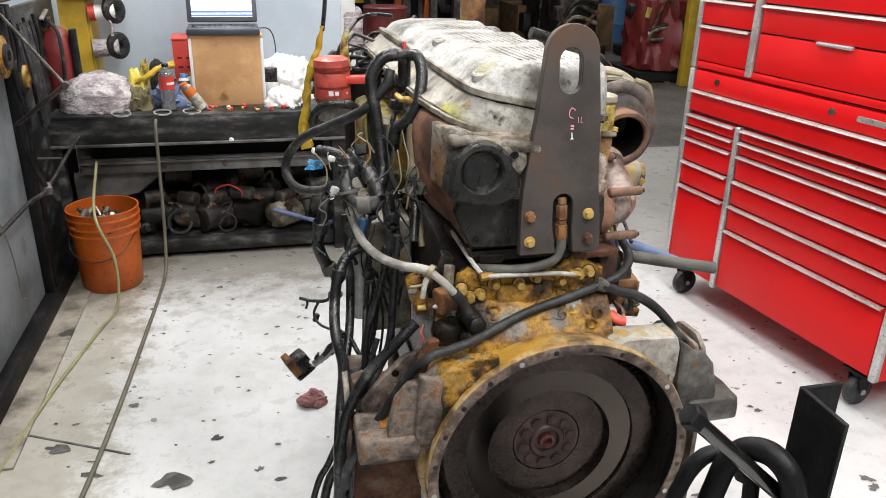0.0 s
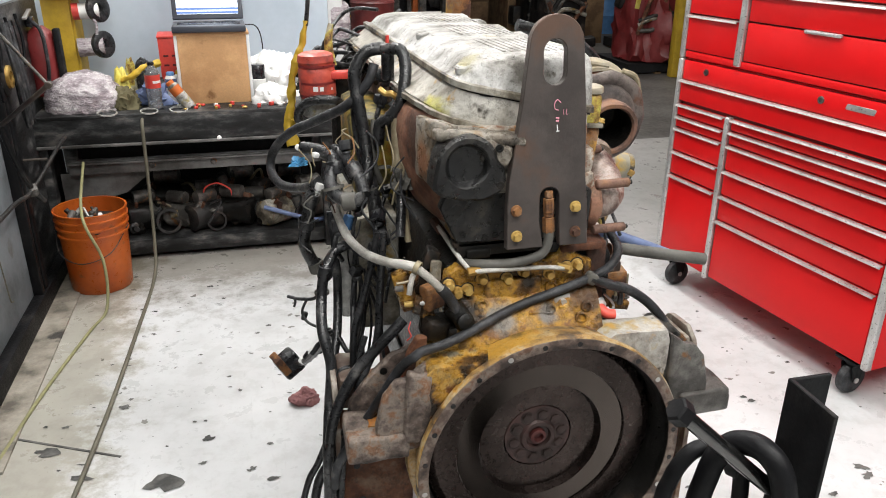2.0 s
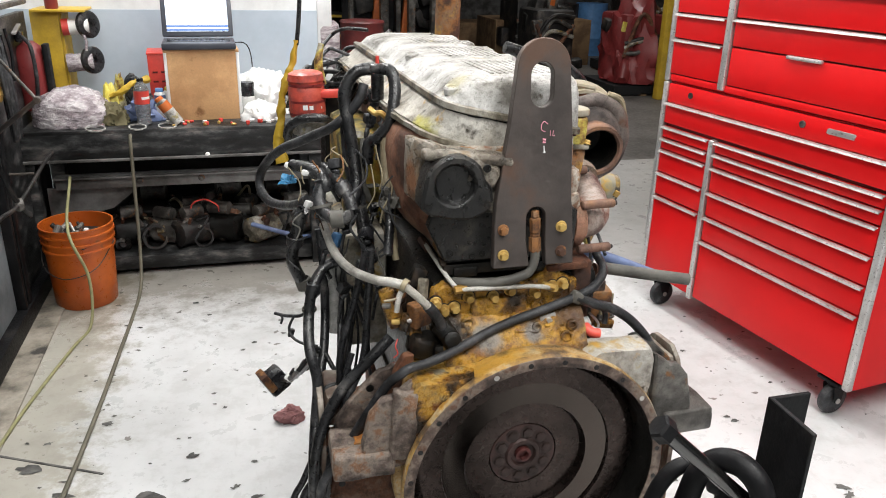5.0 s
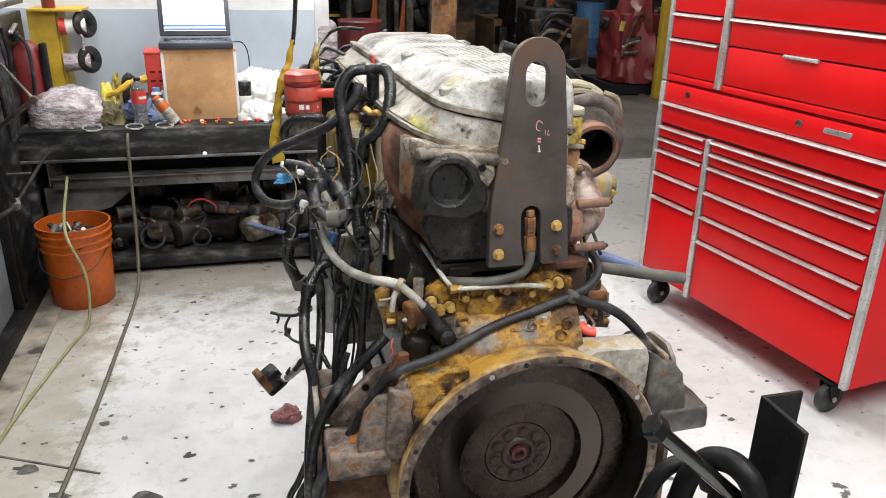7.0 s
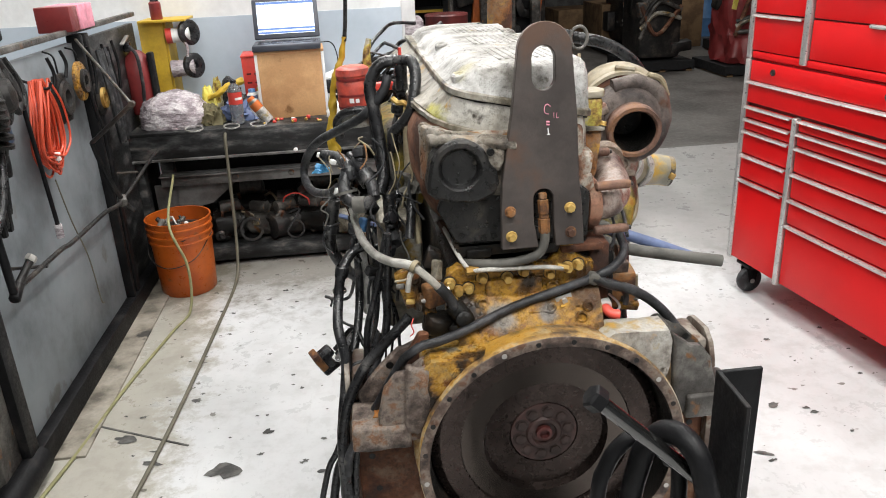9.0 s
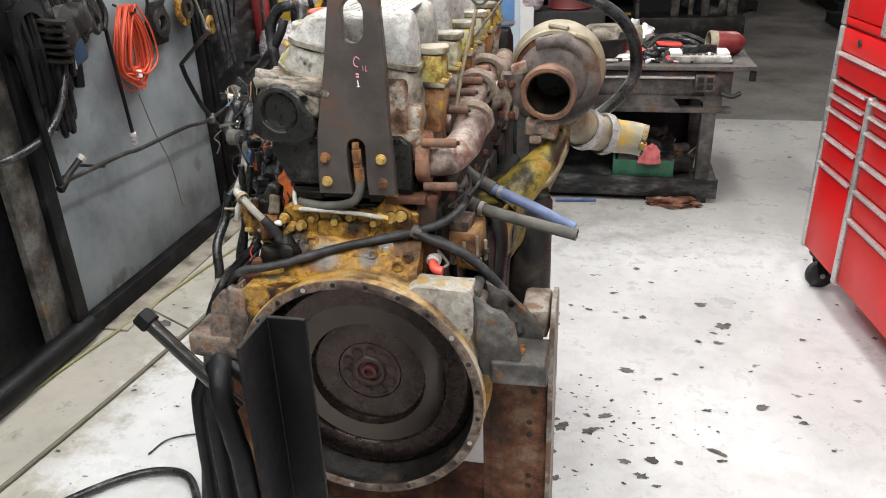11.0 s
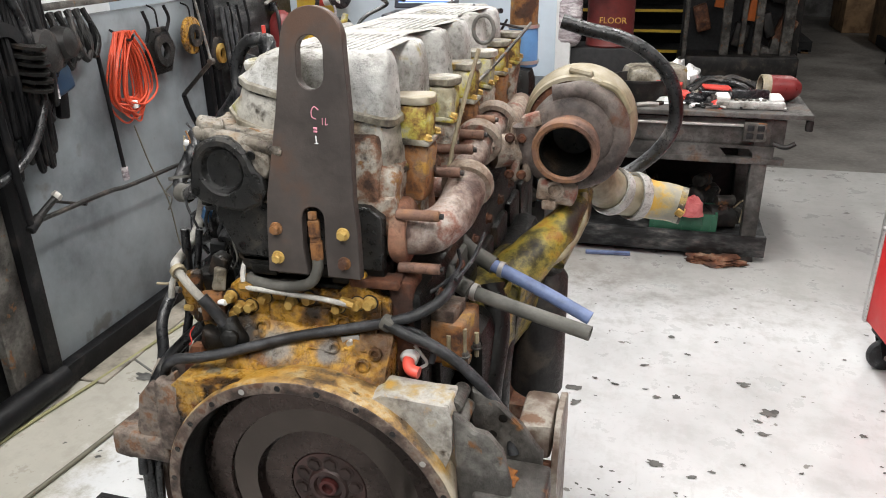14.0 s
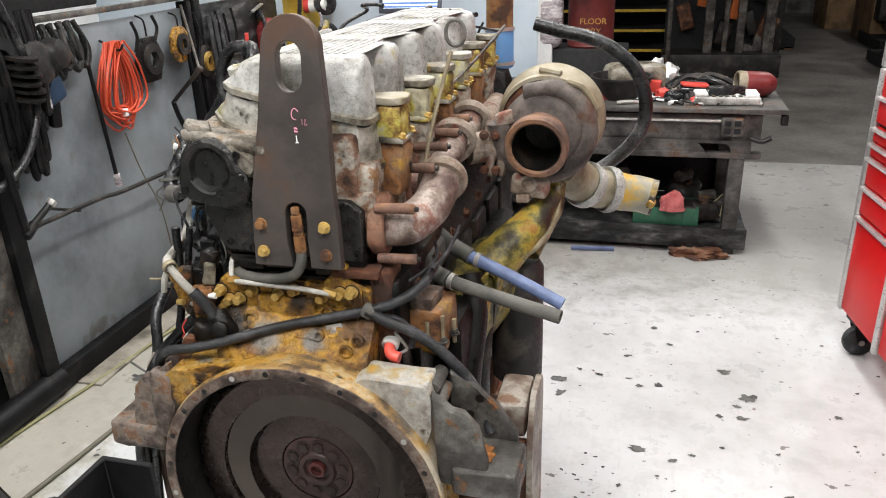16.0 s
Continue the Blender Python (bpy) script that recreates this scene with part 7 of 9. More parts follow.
def starter(x, y, z, s, turn, mat, seed):
    """A greasy starter motor or alternator lying on its side."""
    t = thing("starter_motor", "greasy old starter motor lying on the bench shelf", "engine part", pose(x, y, z, 0, 0, turn), "old starters under the bench", local=True)
    body = B()
    lathe(body, (-s * 0.55, 0, s * 0.36), (1, 0, 0), [(0, 0), (s * 0.26, 0), (s * 0.34, s * 0.05), (s * 0.36, s * 0.5), (s * 0.36, s * 0.8), (s * 0.28, s * 0.86), (s * 0.27, s * 1.05), (0, s * 1.06)], 22)
    part("body", rough_up(dense(body, 2), s * 0.06, 22, seed), mat, t)
    r = random.Random(seed + 5)
    for k in range(4):
        a = r.uniform(20, 160)
        c = (r.uniform(-0.4, 0.4) * s, -s * 0.34 * math.cos(radians(a)), s * 0.36 + s * 0.34 * math.sin(radians(a)))
        part("lug", rough_up(box(B(), c, (s * r.uniform(0.12, 0.3), s * r.uniform(0.1, 0.22), s * r.uniform(0.1, 0.25)), (r.uniform(-40, 40), r.uniform(-40, 40), 0), bev=s * 0.03), s * 0.02, 30, k), r.choice(["greasy", "iron_grey", "alu_dirty", "rust"]), t)
    p = (r.uniform(-0.3, 0.3) * s, -s * 0.25, s * 0.7)
    part("lead", tube(B(), [p, (p[0] + s * 0.2, -s * 0.45, s * r.uniform(0.5, 1.0)), (p[0] + s * r.uniform(-0.3, 0.5), -s * 0.5, s * 0.3)], s * 0.03, 6), r.choice(["loom", "rubber", "tan_tube"]), t)
    b2 = B()
    lathe(b2, (-s * 0.3, s * 0.02, s * 0.84), (1, 0, 0), [(0, 0), (s * 0.16, 0), (s * 0.17, s * 0.04), (s * 0.17, s * 0.5), (s * 0.1, s * 0.55), (0, s * 0.55)], 18)
    part("solenoid", b2, "iron_grey", t)
    part("nose", lathe(B(), (s * 0.5, 0, s * 0.36), (1, 0, 0), [(s * 0.2, 0), (s * 0.22, s * 0.1), (s * 0.12, s * 0.3), (0, s * 0.32)], 16), "iron_grey", t)
    for k in range(3):
        a = radians(40 + 60 * k)
        part("terminal", cyl(B(), (-s * 0.3 + k * s * 0.22, -s * 0.3 * math.cos(a), s * 0.36 + s * 0.3), (-s * 0.3 + k * s * 0.22, -s * 0.44 * math.cos(a), s * 0.36 + s * 0.44), s * 0.04, seg=8), ("rust", "iron_grey", "rust")[k], t)
    return t


for i, (x, y, s, turn, mt) in enumerate(((-1.08, 2.82, 0.20, 20, "greasy"), (-0.93, 2.80, 0.19, 150, "iron_grey"), (-0.78, 2.76, 0.20, 35, "iron"), (-0.66, 2.79, 0.21, 155, "greasy"), (-0.43, 2.76, 0.19, 40, "alu_dirty"), (-0.25, 2.84, 0.22, 20, "iron_grey"), (-0.55, 2.82, 0.18, 170, "greasy"), (-0.98, 3.03, 0.24, 0, "greasy"), (-0.60, 3.05, 0.24, 15, "greasy"), (-0.34, 3.08, 0.22, 0, "greasy"))):
    starter(x, y, 0.0965, s, turn, mt, i)
for i, (x, y, s) in enumerate(((-0.78, 2.92, 0.20), (-0.50, 2.95, 0.18), (-0.70, 2.9, 0.14))):
    starter(x, y, 0.0965 + (0.10 if i == 2 else 0), s, 50 * i, "iron", i + 20)
rng = random.Random(31)
for i in range(26):
    x, y = rng.uniform(-1.15, -0.2), rng.uniform(2.70, 3.0)
    k = rng.uniform(0.05, 0.10)
    solid("scrap_part", rough_up(lathe(B(), (x, y, 0.0965 + k * 0.45), (rng.uniform(-1, 1), rng.uniform(-1, 0.2), rng.uniform(0, 1)), [(0, -k * 0.4), (k * 0.3, -k * 0.4), (k * 0.45, -k * 0.2), (k * 0.42, k * 0.15), (k * 0.22, k * 0.2), (k * 0.2, k * 0.5), (0, k * 0.52)], 9), k * 0.08, 40, i), rng.choice(["greasy", "iron", "greasy", "greasy", "iron"]), "greasy scrap engine part on the bench shelf", "engine part", "scrap parts under the bench")
for x, y, r in ((-0.97, 2.71, 0.05), (-0.74, 2.70, 0.04)):
    solid("bearing_ring", lathe(B(), (x, y, 0.0965 + r * 1.25), (0.3, -1, 0.25), [(r, -0.008), (r * 1.25, -0.008), (r * 1.25, 0.008), (r, 0.008)], 24, close=True), "iron", "dull steel ring leaning on old parts", "ring", "rings under the bench")
solid("red_wire", tube(B(), [(-0.80, 2.74, 0.25), (-0.78, 2.73, 0.315), (-0.72, 2.73, 0.335), (-0.665, 2.74, 0.30), (-0.655, 2.75, 0.26)], 0.004, 8), "red_plastic", "thin red wire sticking up from an old starter", "wire")
solid("blue_hose", tube(B(), [(-0.50, 2.67, 0.21), (-0.44, 2.65, 0.195), (-0.36, 2.65, 0.165), (-0.26, 2.66, 0.13), (-0.20, 2.70, 0.115)], 0.012, 10), "blue_hose", "faded blue hose lying over the bench shelf", "hose")

# orange bucket
BX, BY = -1.252, 2.37
bucket = thing("bucket", "orange five-gallon plastic bucket filled with scrap parts", "bucket", (BX, BY, 0))
bm = lathe(B(), (BX, BY, 0), (0, 0, 1), [(0, 0.004), (0.125, 0.0), (0.13, 0.006), (0.136, 0.12), (0.142, 0.262), (0.149, 0.263), (0.149, 0.272), (0.143, 0.276), (0.144, 0.298), (0.152, 0.299), (0.152, 0.308), (0.145, 0.311), (0.146, 0.333), (0.154, 0.334), (0.154, 0.343), (0.147, 0.346), (0.148, 0.366), (0.153, 0.368), (0.153, 0.374), (0.145, 0.374), (0.143, 0.30), (0.13, 0.05), (0, 0.03)], 56)
part("tub", bm, "orange", bucket)
part("scrap", rough_up(lathe(B(), (BX, BY, 0.30), (0, 0, 1), [(0.141, 0), (0.10, 0.02), (0.05, 0.03), (0, 0.03)], 24), 0.02, 25), "iron", bucket, "scrap metal")
rng = random.Random(3)
for i in range(14):
    a, r = rng.uniform(0, 6.3), rng.uniform(0, 0.11)
    p = Vector((BX + r * math.cos(a), BY + r * math.sin(a), 0.325))
    q = p + Vector((rng.uniform(-0.05, 0.05), rng.uniform(-0.05, 0.05), rng.uniform(0, 0.04)))
    part("scrap_bolt", cyl(B(), p, q, rng.uniform(0.006, 0.016), seg=10, bev=0.002), rng.choice(["iron", "iron_grey", "rust", "iron_grey", "steel"]), bucket)
part("bail", tube(B(), [(BX - 0.15, BY - 0.02, 0.285), (BX - 0.13, BY - 0.10, 0.20), (BX - 0.04, BY - 0.155, 0.165), (BX + 0.08, BY - 0.14, 0.20), (BX + 0.15, BY - 0.02, 0.285)], 0.0025, 6), "iron", bucket, "wire bail")

# laptop on a board box
BB = thing("board_box", "brown particle-board box standing on the bench", "box", pose(-0.68, 2.86, 0.729, 0, 0, 3), local=True)
part("front_board", box(B(), (0, -0.09, 0.16), (0.315, 0.016, 0.32), bev=0.002), "wood", BB)
part("back_board", box(B(), (0, 0.13, 0.16), (0.315, 0.016, 0.32), bev=0.002), "wood", BB)
for sx in (-1, 1):
    part("side_board", box(B(), (sx * 0.165, 0.02, 0.16), (0.014, 0.236, 0.32), bev=0.002), "white", BB, "pale edge board")
part("top_board", box(B(), (0, 0.02, 0.327), (0.345, 0.24, 0.014), bev=0.002), "wood", BB)
lap = thing("laptop", "open dark laptop with a lit white screen", "laptop", pose(-0.685, 2.86, 1.063, 0, 0, 2), local=True)
part("base", box(B(), (0, 0.0, 0.016), (0.335, 0.24, 0.03), bev=0.006), "laptop_grey", lap)
part("keyboard", box(B(), (0, 0.01, 0.0315), (0.29, 0.12, 0.003), bev=0.001), "black_glossy", lap)
lid = part("lid", box(B(), (0, 0.145, 0.135), (0.335, 0.016, 0.205), (-20, 0, 0), bev=0.006), "laptop_grey", lap)
LID = pose(0, 0.145, 0.135, -20, 0, 0)


def on_lid(dz, w, h, lift):
    bm = box(B(), (0, -0.009 - lift, dz), (w, 0.002, h))
    bmesh.ops.transform(bm, matrix=LID, verts=bm.verts)
    return bm


part("screen", on_lid(0.004, 0.290, 0.165, 0), "screen", lid, "glowing white screen", smooth=0)
for dz, h in ((0.079, 0.012), (-0.072, 0.010), (-0.054, 0.010)):
    part("screen_bar", on_lid(dz, 0.29, h, 0.0012), "screen_bar", lid, "blue bar on the screen", smooth=0)
solid("laptop_cable", tube(B(), [(-0.52, 2.95, 1.075), (-0.47, 2.96, 1.07), (-0.445, 2.97, 1.02), (-0.44, 2.98, 0.92), (-0.45, 2.98, 0.745)], 0.003, 6), "black_glossy", "thin black laptop cable", "cable")
crate = thing("plastic_crate", "red metal parts box with slots behind the board box", "box", pose(-0.86, 3.05, 0.729, 0, 0, 4), local=True)
part("crate_body", box(B(), (0, 0, 0.145), (0.17, 0.20, 0.29), bev=0.005), "red_plastic", crate)
part("crate_lid", box(B(), (0, 0, 0.294), (0.176, 0.206, 0.012), bev=0.004), "red_plastic", crate)
for i in range(4):
    for k in range(3):
        part("slot", box(B(), (-0.055 + k * 0.04, -0.1005, 0.07 + i * 0.045), (0.024, 0.003, 0.009)), "toolbox_dark", crate)

# heaps on the bench
solid("plastic_bag", cloth(B(), (-1.275, 2.78, 0.729), (0.35, 0.32, 0.17), 7, 0.13, 5), "bag", "crumpled translucent plastic bag on the bench", "plastic bag")
solid("plastic_bag", cloth(B(), (-1.34, 2.99, 0.729), (0.2, 0.18, 0.13), 12, 0.25), "bag", "crumpled translucent plastic bag on the bench", "plastic bag")
solid("yellow_rag", cloth(B(), (-1.12, 2.88, 0.729), (0.075, 0.08, 0.17), 5, 0.3), "yellow_cloth", "crumpled yellow cloth on the bench", "cloth")
solid("yellow_rag", rough_up(tube(B(), [(-1.11, 2.85, 0.84), (-1.06, 2.84, 0.86), (-1.01, 2.85, 0.895), (-0.97, 2.86, 0.905), (-0.93, 2.87, 0.915)], 0.013, 10, r_end=0.018), 0.005, 50), "yellow_clean", "twisted yellow cloth lying over clutter", "cloth")
solid("black_ball", cloth(B(), (-1.02, 2.99, 0.729), (0.12, 0.10, 0.19), 44, 0.3), "loom", "round black cap behind the yellow cloth", "cap")
solid("lime_wrapper", cloth(B(), (-1.085, 2.93, 0.729), (0.06, 0.05, 0.2), 46, 0.5), "lime", "lime green wrapper in the heap", "wrapper")
solid("olive_cap", cloth(B(), (-1.09, 2.74, 0.729), (0.13, 0.12, 0.10), 9, 0.5), "khaki", "olive cloth cap on the bench", "cap")
solid("black_glove", cloth(B(), (-1.0, 2.93, 0.729), (0.14, 0.1, 0.13), 15, 0.8), "loom", "black work glove on the bench", "glove")
solid("blue_cloth", cloth(B(), (-0.97, 2.80, 0.729), (0.16, 0.12, 0.10), 21, 0.8), "blue_hose", "dark blue cloth on the bench", "cloth")
solid("white_cloth", cloth(B(), (-0.40, 2.96, 0.729), (0.30, 0.28, 0.22), 17, 0.3, 5), "white_cloth", "heap of white cloth on the bench", "cloth")
solid("white_cloth", cloth(B(), (-0.42, 2.74, 0.729), (0.18, 0.14, 0.09), 19, 0.35), "white_cloth", "crumpled white cloth by the bench edge", "cloth")


def can(name, x, y, z, r, h, body, label, cap="lens_white", tilt=0, band=None):
    t = thing(name, label, "can", pose(x, y, z, 0, tilt, 0), local=True)
    part("body", lathe(B(), (0, 0, 0), (0, 0, 1), [(0, 0), (r * 0.94, 0), (r, 0.004), (r, h * 0.82), (r * 0.7, h * 0.9), (0, h * 0.9)], 28), body, t)
    part("cap", lathe(B(), (0, 0, h * 0.86), (0, 0, 1), [(r * 0.72, 0), (r * 0.7, h * 0.13), (r * 0.6, h * 0.15), (0, h * 0.15)], 24), cap, t)
    if band:
        part("label_band", lathe(B(), (0, 0, h * 0.52), (0, 0, 1), [(r * 1.01, 0), (r * 1.01, h * 0.28)], 28), band, t)
    return t


bt = thing("soda_bottle", "clear plastic drink bottle with a red label and dark cap", "bottle", pose(-0.955, 2.69, 0.729), local=True)
part("body", lathe(B(), (0, 0, 0), (0, 0, 1), [(0, 0.004), (0.028, 0), (0.034, 0.006), (0.034, 0.02), (0.031, 0.04), (0.034, 0.06), (0.034, 0.16), (0.026, 0.185), (0.014, 0.198), (0.013, 0.205)], 32), "clear_plastic", bt)
lb = part("label_wrap", lathe(B(), (0, 0, 0.10), (0, 0, 1), [(0.0346, 0), (0.0346, 0.06)], 32), "red_plastic", bt, "red label with pale bars")
part("label_bar", lathe(B(), (0, 0, 0.122), (0, 0, 1), [(0.0352, 0), (0.0352, 0.012)], 10, start=230, sweep=70), "lens_white", lb)
part("cola", lathe(B(), (0, 0, 0.165), (0, 0, 1), [(0.030, 0), (0.026, 0.018), (0.0, 0.018)], 24), "black_glossy", bt)
part("cap", cyl(B(), (0, 0, 0.203), (0, 0, 0.217), 0.0155, seg=18, bev=0.002), "black_glossy", bt)
can("spray_can", -0.80, 2.67, 0.737, 0.027, 0.145, "alu", "small can with an orange top, leaning", "hazard", -35, "hazard")
can("spray_can", -0.885, 2.80, 0.729, 0.026, 0.15, "lens_white", "white can with a blue cap", "blue", 0, "blue_hose")
jr = can("plastic_jar", -0.475, 2.84, 0.729, 0.037, 0.12, "lens_white", "white jar with a tall black lid", "black_glossy")
part("lid", lathe(B(), (0, 0, 0.098), (0, 0, 1), [(0.034, 0), (0.035, 0.004), (0.035, 0.066), (0.032, 0.07), (0, 0.07)], 28), "black_glossy", jr)
can("spray_can", -0.845, 2.84, 0.729, 0.028, 0.15, "lens_white", "white can beside the board box", "yellow_clean")
for i, (x, y, r) in enumerate(((-1.16, 2.615, 0.038), (-0.98, 2.62, 0.034), (-0.85, 2.63, 0.036))):
    solid("gasket_ring", lathe(B(), (x, y, 0.733), (0.05, -0.12, 1), [(r, -0.003), (r + 0.006, -0.003), (r + 0.006, 0.003), (r, 0.003)], 32, close=True), "alu", "pale metal ring lying at the bench edge", "ring", "rings on the bench")
rng = random.Random(8)
for i in range(22):
    x, y = rng.uniform(-0.87, -0.32), rng.uniform(2.61, 2.72)
    solid("small_part", cyl(B(), (x, y, 0.729), (x, y, 0.729 + rng.uniform(0.008, 0.02)), rng.uniform(0.006, 0.013), seg=10, bev=0.002), rng.choice(["red_plastic", "lens_white", "steel", "brass", "red_plastic"]), "small fastener or fitting on the bench", "fastener", "small parts on the bench")

# yellow reel stand in the corner
ys = thing("reel_stand", "yellow steel stand with wire spools in the bench corner", "stand", (-1.36, 3.14, 0.729))
part("side_plate", box(B(), (-1.40, 3.10, 0.97), (0.13, 0.012, 0.48), (0, 0, -6), bev=0.002), "yellow_clean", ys)
part("side_plate", box(B(), (-1.33, 3.19, 0.97), (0.012, 0.18, 0.48), bev=0.002), "yellow_clean", ys)
part("top_plate", box(B(), (-1.33, 3.16, 1.215), (0.24, 0.24, 0.012), bev=0.002), "yellow_clean", ys)
for z, r, mt in ((1.136, 0.038, "lens_white"), (0.965, 0.043, "bag")):
    sp = part("spool", lathe(B(), (-1.315, 3.09, z), (1, 0.1, 0.05), [(0, 0), (r, 0), (r, 0.11), (0, 0.11)], 28), mt, ys, "pale wire spool")
    part("spool_end", lathe(B(), (-1.325, 3.09, z), (1, 0.1, 0.05), [(0, 0), (r * 1.05, 0), (r * 1.05, 0.03), (0, 0.03)], 28), "red_plastic" if mt == "lens_white" else "bag", sp)
    part("reel_flange", lathe(B(), (-1.21, 3.10, z + 0.012), (1, -0.8, 0.1), [(0.02, -0.012), (0.055, -0.016), (0.066, -0.008), (0.066, 0.010), (0.055, 0.016), (0.02, 0.012)], 36, close=True), "loom", sp, "black rubber reel")
solid("reel_bracket", tube(B(), [(-1.25, 3.08, 1.13), (-1.22, 3.05, 1.08), (-1.225, 3.05, 1.03)], 0.007, 8), "bag", "pale bent bracket by the wire spools", "bracket")
can("jar", -1.36, 3.10, 1.222, 0.03, 0.10, "red_dark", "dark red jar on the yellow stand", "black_glossy")

# fire extinguisher on the partition
fx = thing("fire_extinguisher", "dark red fire extinguisher hung on the partition", "fire extinguisher", (-1.45, 2.82, 0.80))
part("cylinder", lathe(B(), (-1.425, 2.82, 0.79), (0, 0, 1), [(0, 0), (0.06, 0.0), (0.066, 0.01), (0.066, 0.25), (0.045, 0.29), (0.02, 0.31), (0, 0.31)], 28), "red_dark", fx)
part("holder", box(B(), (-1.352, 2.80, 0.94), (0.025, 0.06, 0.30), bev=0.006), "black_steel", fx, "black holder strap")
part("valve", box(B(), (-1.455, 2.81, 1.12), (0.03, 0.06, 0.045), bev=0.006), "black_glossy", fx)
part("lever", box(B(), (-1.455, 2.78, 1.155), (0.018, 0.12, 0.01), (14, 0, 0), bev=0.002), "steel", fx)
part("hose", tube(B(), [(-1.44, 2.79, 1.12), (-1.40, 2.74, 1.08), (-1.395, 2.74, 0.95), (-1.41, 2.76, 0.85)], 0.009, 8), "rubber", fx)

stage(0.0, -0.048, 0, 1.0, 0.9707, 1.02)
# ---- things hung on the left partition ----
XW = WALL_X + 0.03
cordset = thing("air_hose_coil", "coiled red-orange air hose hung on the partition", "hose coil", (XW, 1.66, 1.18))
rng = random.Random(4)
for i in range(21):
    w, dx, zb = 0.045 + rng.uniform(0, 0.075), rng.uniform(0.0, 0.05), 0.875 + rng.uniform(-0.015, 0.07)
    y0 = 1.665 + rng.uniform(-0.035, 0.04)
    pts = [(XW + dx, y0, 1.20), (XW + dx + 0.01, y0 - w * 0.7, 1.10), (XW + dx, y0 - w, 0.97), (XW + dx + 0.005, y0 - w * 0.5, zb + 0.01), (XW + dx, y0 + 0.02, zb), (XW + dx, y0 + w * 0.9, 0.97), (XW + dx + 0.01, y0 + w * 0.6, 1.10), (XW + dx, y0 + 0.008, 1.20)]
    part("loop", tube(B(), pts, 0.0042, 8, 6), "cord_red", cordset)
part("hook", tube(B(), [(WALL_X, 1.665, 1.205), (XW + 0.05, 1.665, 1.17), (XW + 0.075, 1.665, 1.19)], 0.005, 8), "black_steel", cordset)
part("tie", box(B(), (XW + 0.045, 1.64, 0.93), (0.02, 0.02, 0.03), bev=0.003), "lens_white", cordset)


def hung_disc(y, z, r, mat, mat2, label):
    t = thing("pulley_plate", label, "machine part", (XW, y, z))
    part("plate", lathe(B(), (XW, y, z), (1, 0, 0), [(r * 0.35, 0), (r, 0), (r, 0.012), (r * 0.8, 0.02), (r * 0.55, 0.02), (r * 0.5, 0.012), (r * 0.35, 0.012)], 6 if mat == "greasy" else 28, close=True), mat, t)
    part("ring", lathe(B(), (XW + 0.012, y, z), (1, 0, 0), [(r * 0.3, 0), (r * 0.62, 0), (r * 0.6, 0.02), (r * 0.32, 0.02)], 28, close=True), mat2, t)
    part("hanger", tube(B(), [(XW + 0.01, y, z + r * 0.9), (XW + 0.005, y, z + r * 1.5), (WALL_X, y, z + r * 1.7)], 0.004, 6), "black_steel", t)


hung_disc(1.925, 1.095, 0.105, "greasy", "iron", "black cast plate hung on the partition")
hung_disc(2.175, 1.125, 0.080, "ochre", "iron", "yellow painted plate hung on the partition")
hung_disc(2.38, 1.02, 0.075, "iron", "brass", "round dark drum hung on the partition")
for y0, z0, y1, z1, r, mt, nm, lb in ((1.50, 1.25, 1.52, 0.71, 0.008, "black_steel", "pry_bar", "black pry bar hung on the partition"), (2.20, 1.12, 2.21, 0.95, 0.009, "black_steel", "hand_tool", "short dark hand tool hung on the partition")):
    solid(nm, cyl(B(), (XW + 0.02, y0, z0), (XW + 0.035, y1, z1), r, seg=10), mt, lb, "tool")
solid("rod_tip", rough_up(cyl(B(), (XW + 0.035, 1.52, 0.71), (XW + 0.035, 1.523, 0.66), 0.014, seg=10), 0.002, 40), "bag", "clear plastic sleeve on the end of the pry bar", "sleeve")
vp = thing("air_pipe", "dark air pipe with a valve running along the partition", "pipe", (XW, 1.5, 0.6))
XP = -1.40
part("run", tube(B(), [(XP, 0.93, 0.690), (XP, 1.32, 0.676), (XP, 1.45, 0.662), (XP, 1.83, 0.647), (XP, 2.09, 0.623), (XP, 2.60, 0.662), (XP, 2.80, 0.67)], 0.0085, 10), "iron", vp)
part("drop", tube(B(), [(XP, 0.90, 1.28), (XP, 0.91, 1.10), (XP, 0.92, 0.86), (XP, 0.93, 0.69)], 0.013, 10), "black_steel", vp)
part("tee", cyl(B(), (XP, 0.92, 0.668), (XP, 0.975, 0.700), 0.017, seg=12, bev=0.004), "black_steel", vp)
part("branch", cyl(B(), (XP, 0.96, 0.695), (XP + 0.02, 1.045, 0.748), 0.012, seg=12), "iron", vp)
part("valve_end", lathe(B(), (XP + 0.018, 1.04, 0.745), (0.35, 0.7, 0.6), [(0.016, 0), (0.018, 0.006), (0.016, 0.02), (0.009, 0.02), (0.008, 0.012), (0, 0.012)], 6), "steel", vp)
for y in (1.2, 2.4):
    part("stand_off", cyl(B(), (WALL_X, y, 0.668), (XP, y, 0.668), 0.006, seg=8), "iron", vp)
part("valve", box(B(), (XP, 2.09, 0.623), (0.04, 0.05, 0.04), (20, 0, 20), bev=0.012), "iron_grey", vp, "worn valve body")
part("valve_stem", cyl(B(), (XP, 2.09, 0.62), (XP + 0.03, 2.12, 0.565), 0.012, seg=10, bev=0.003), "iron", vp)
part("riser", tube(B(), [(-1.424, 1.94, 0.912), (-1.418, 1.96, 0.84), (XP - 0.008, 2.02, 0.72), (XP, 2.085, 0.63)], 0.011, 8), "black_steel", vp)
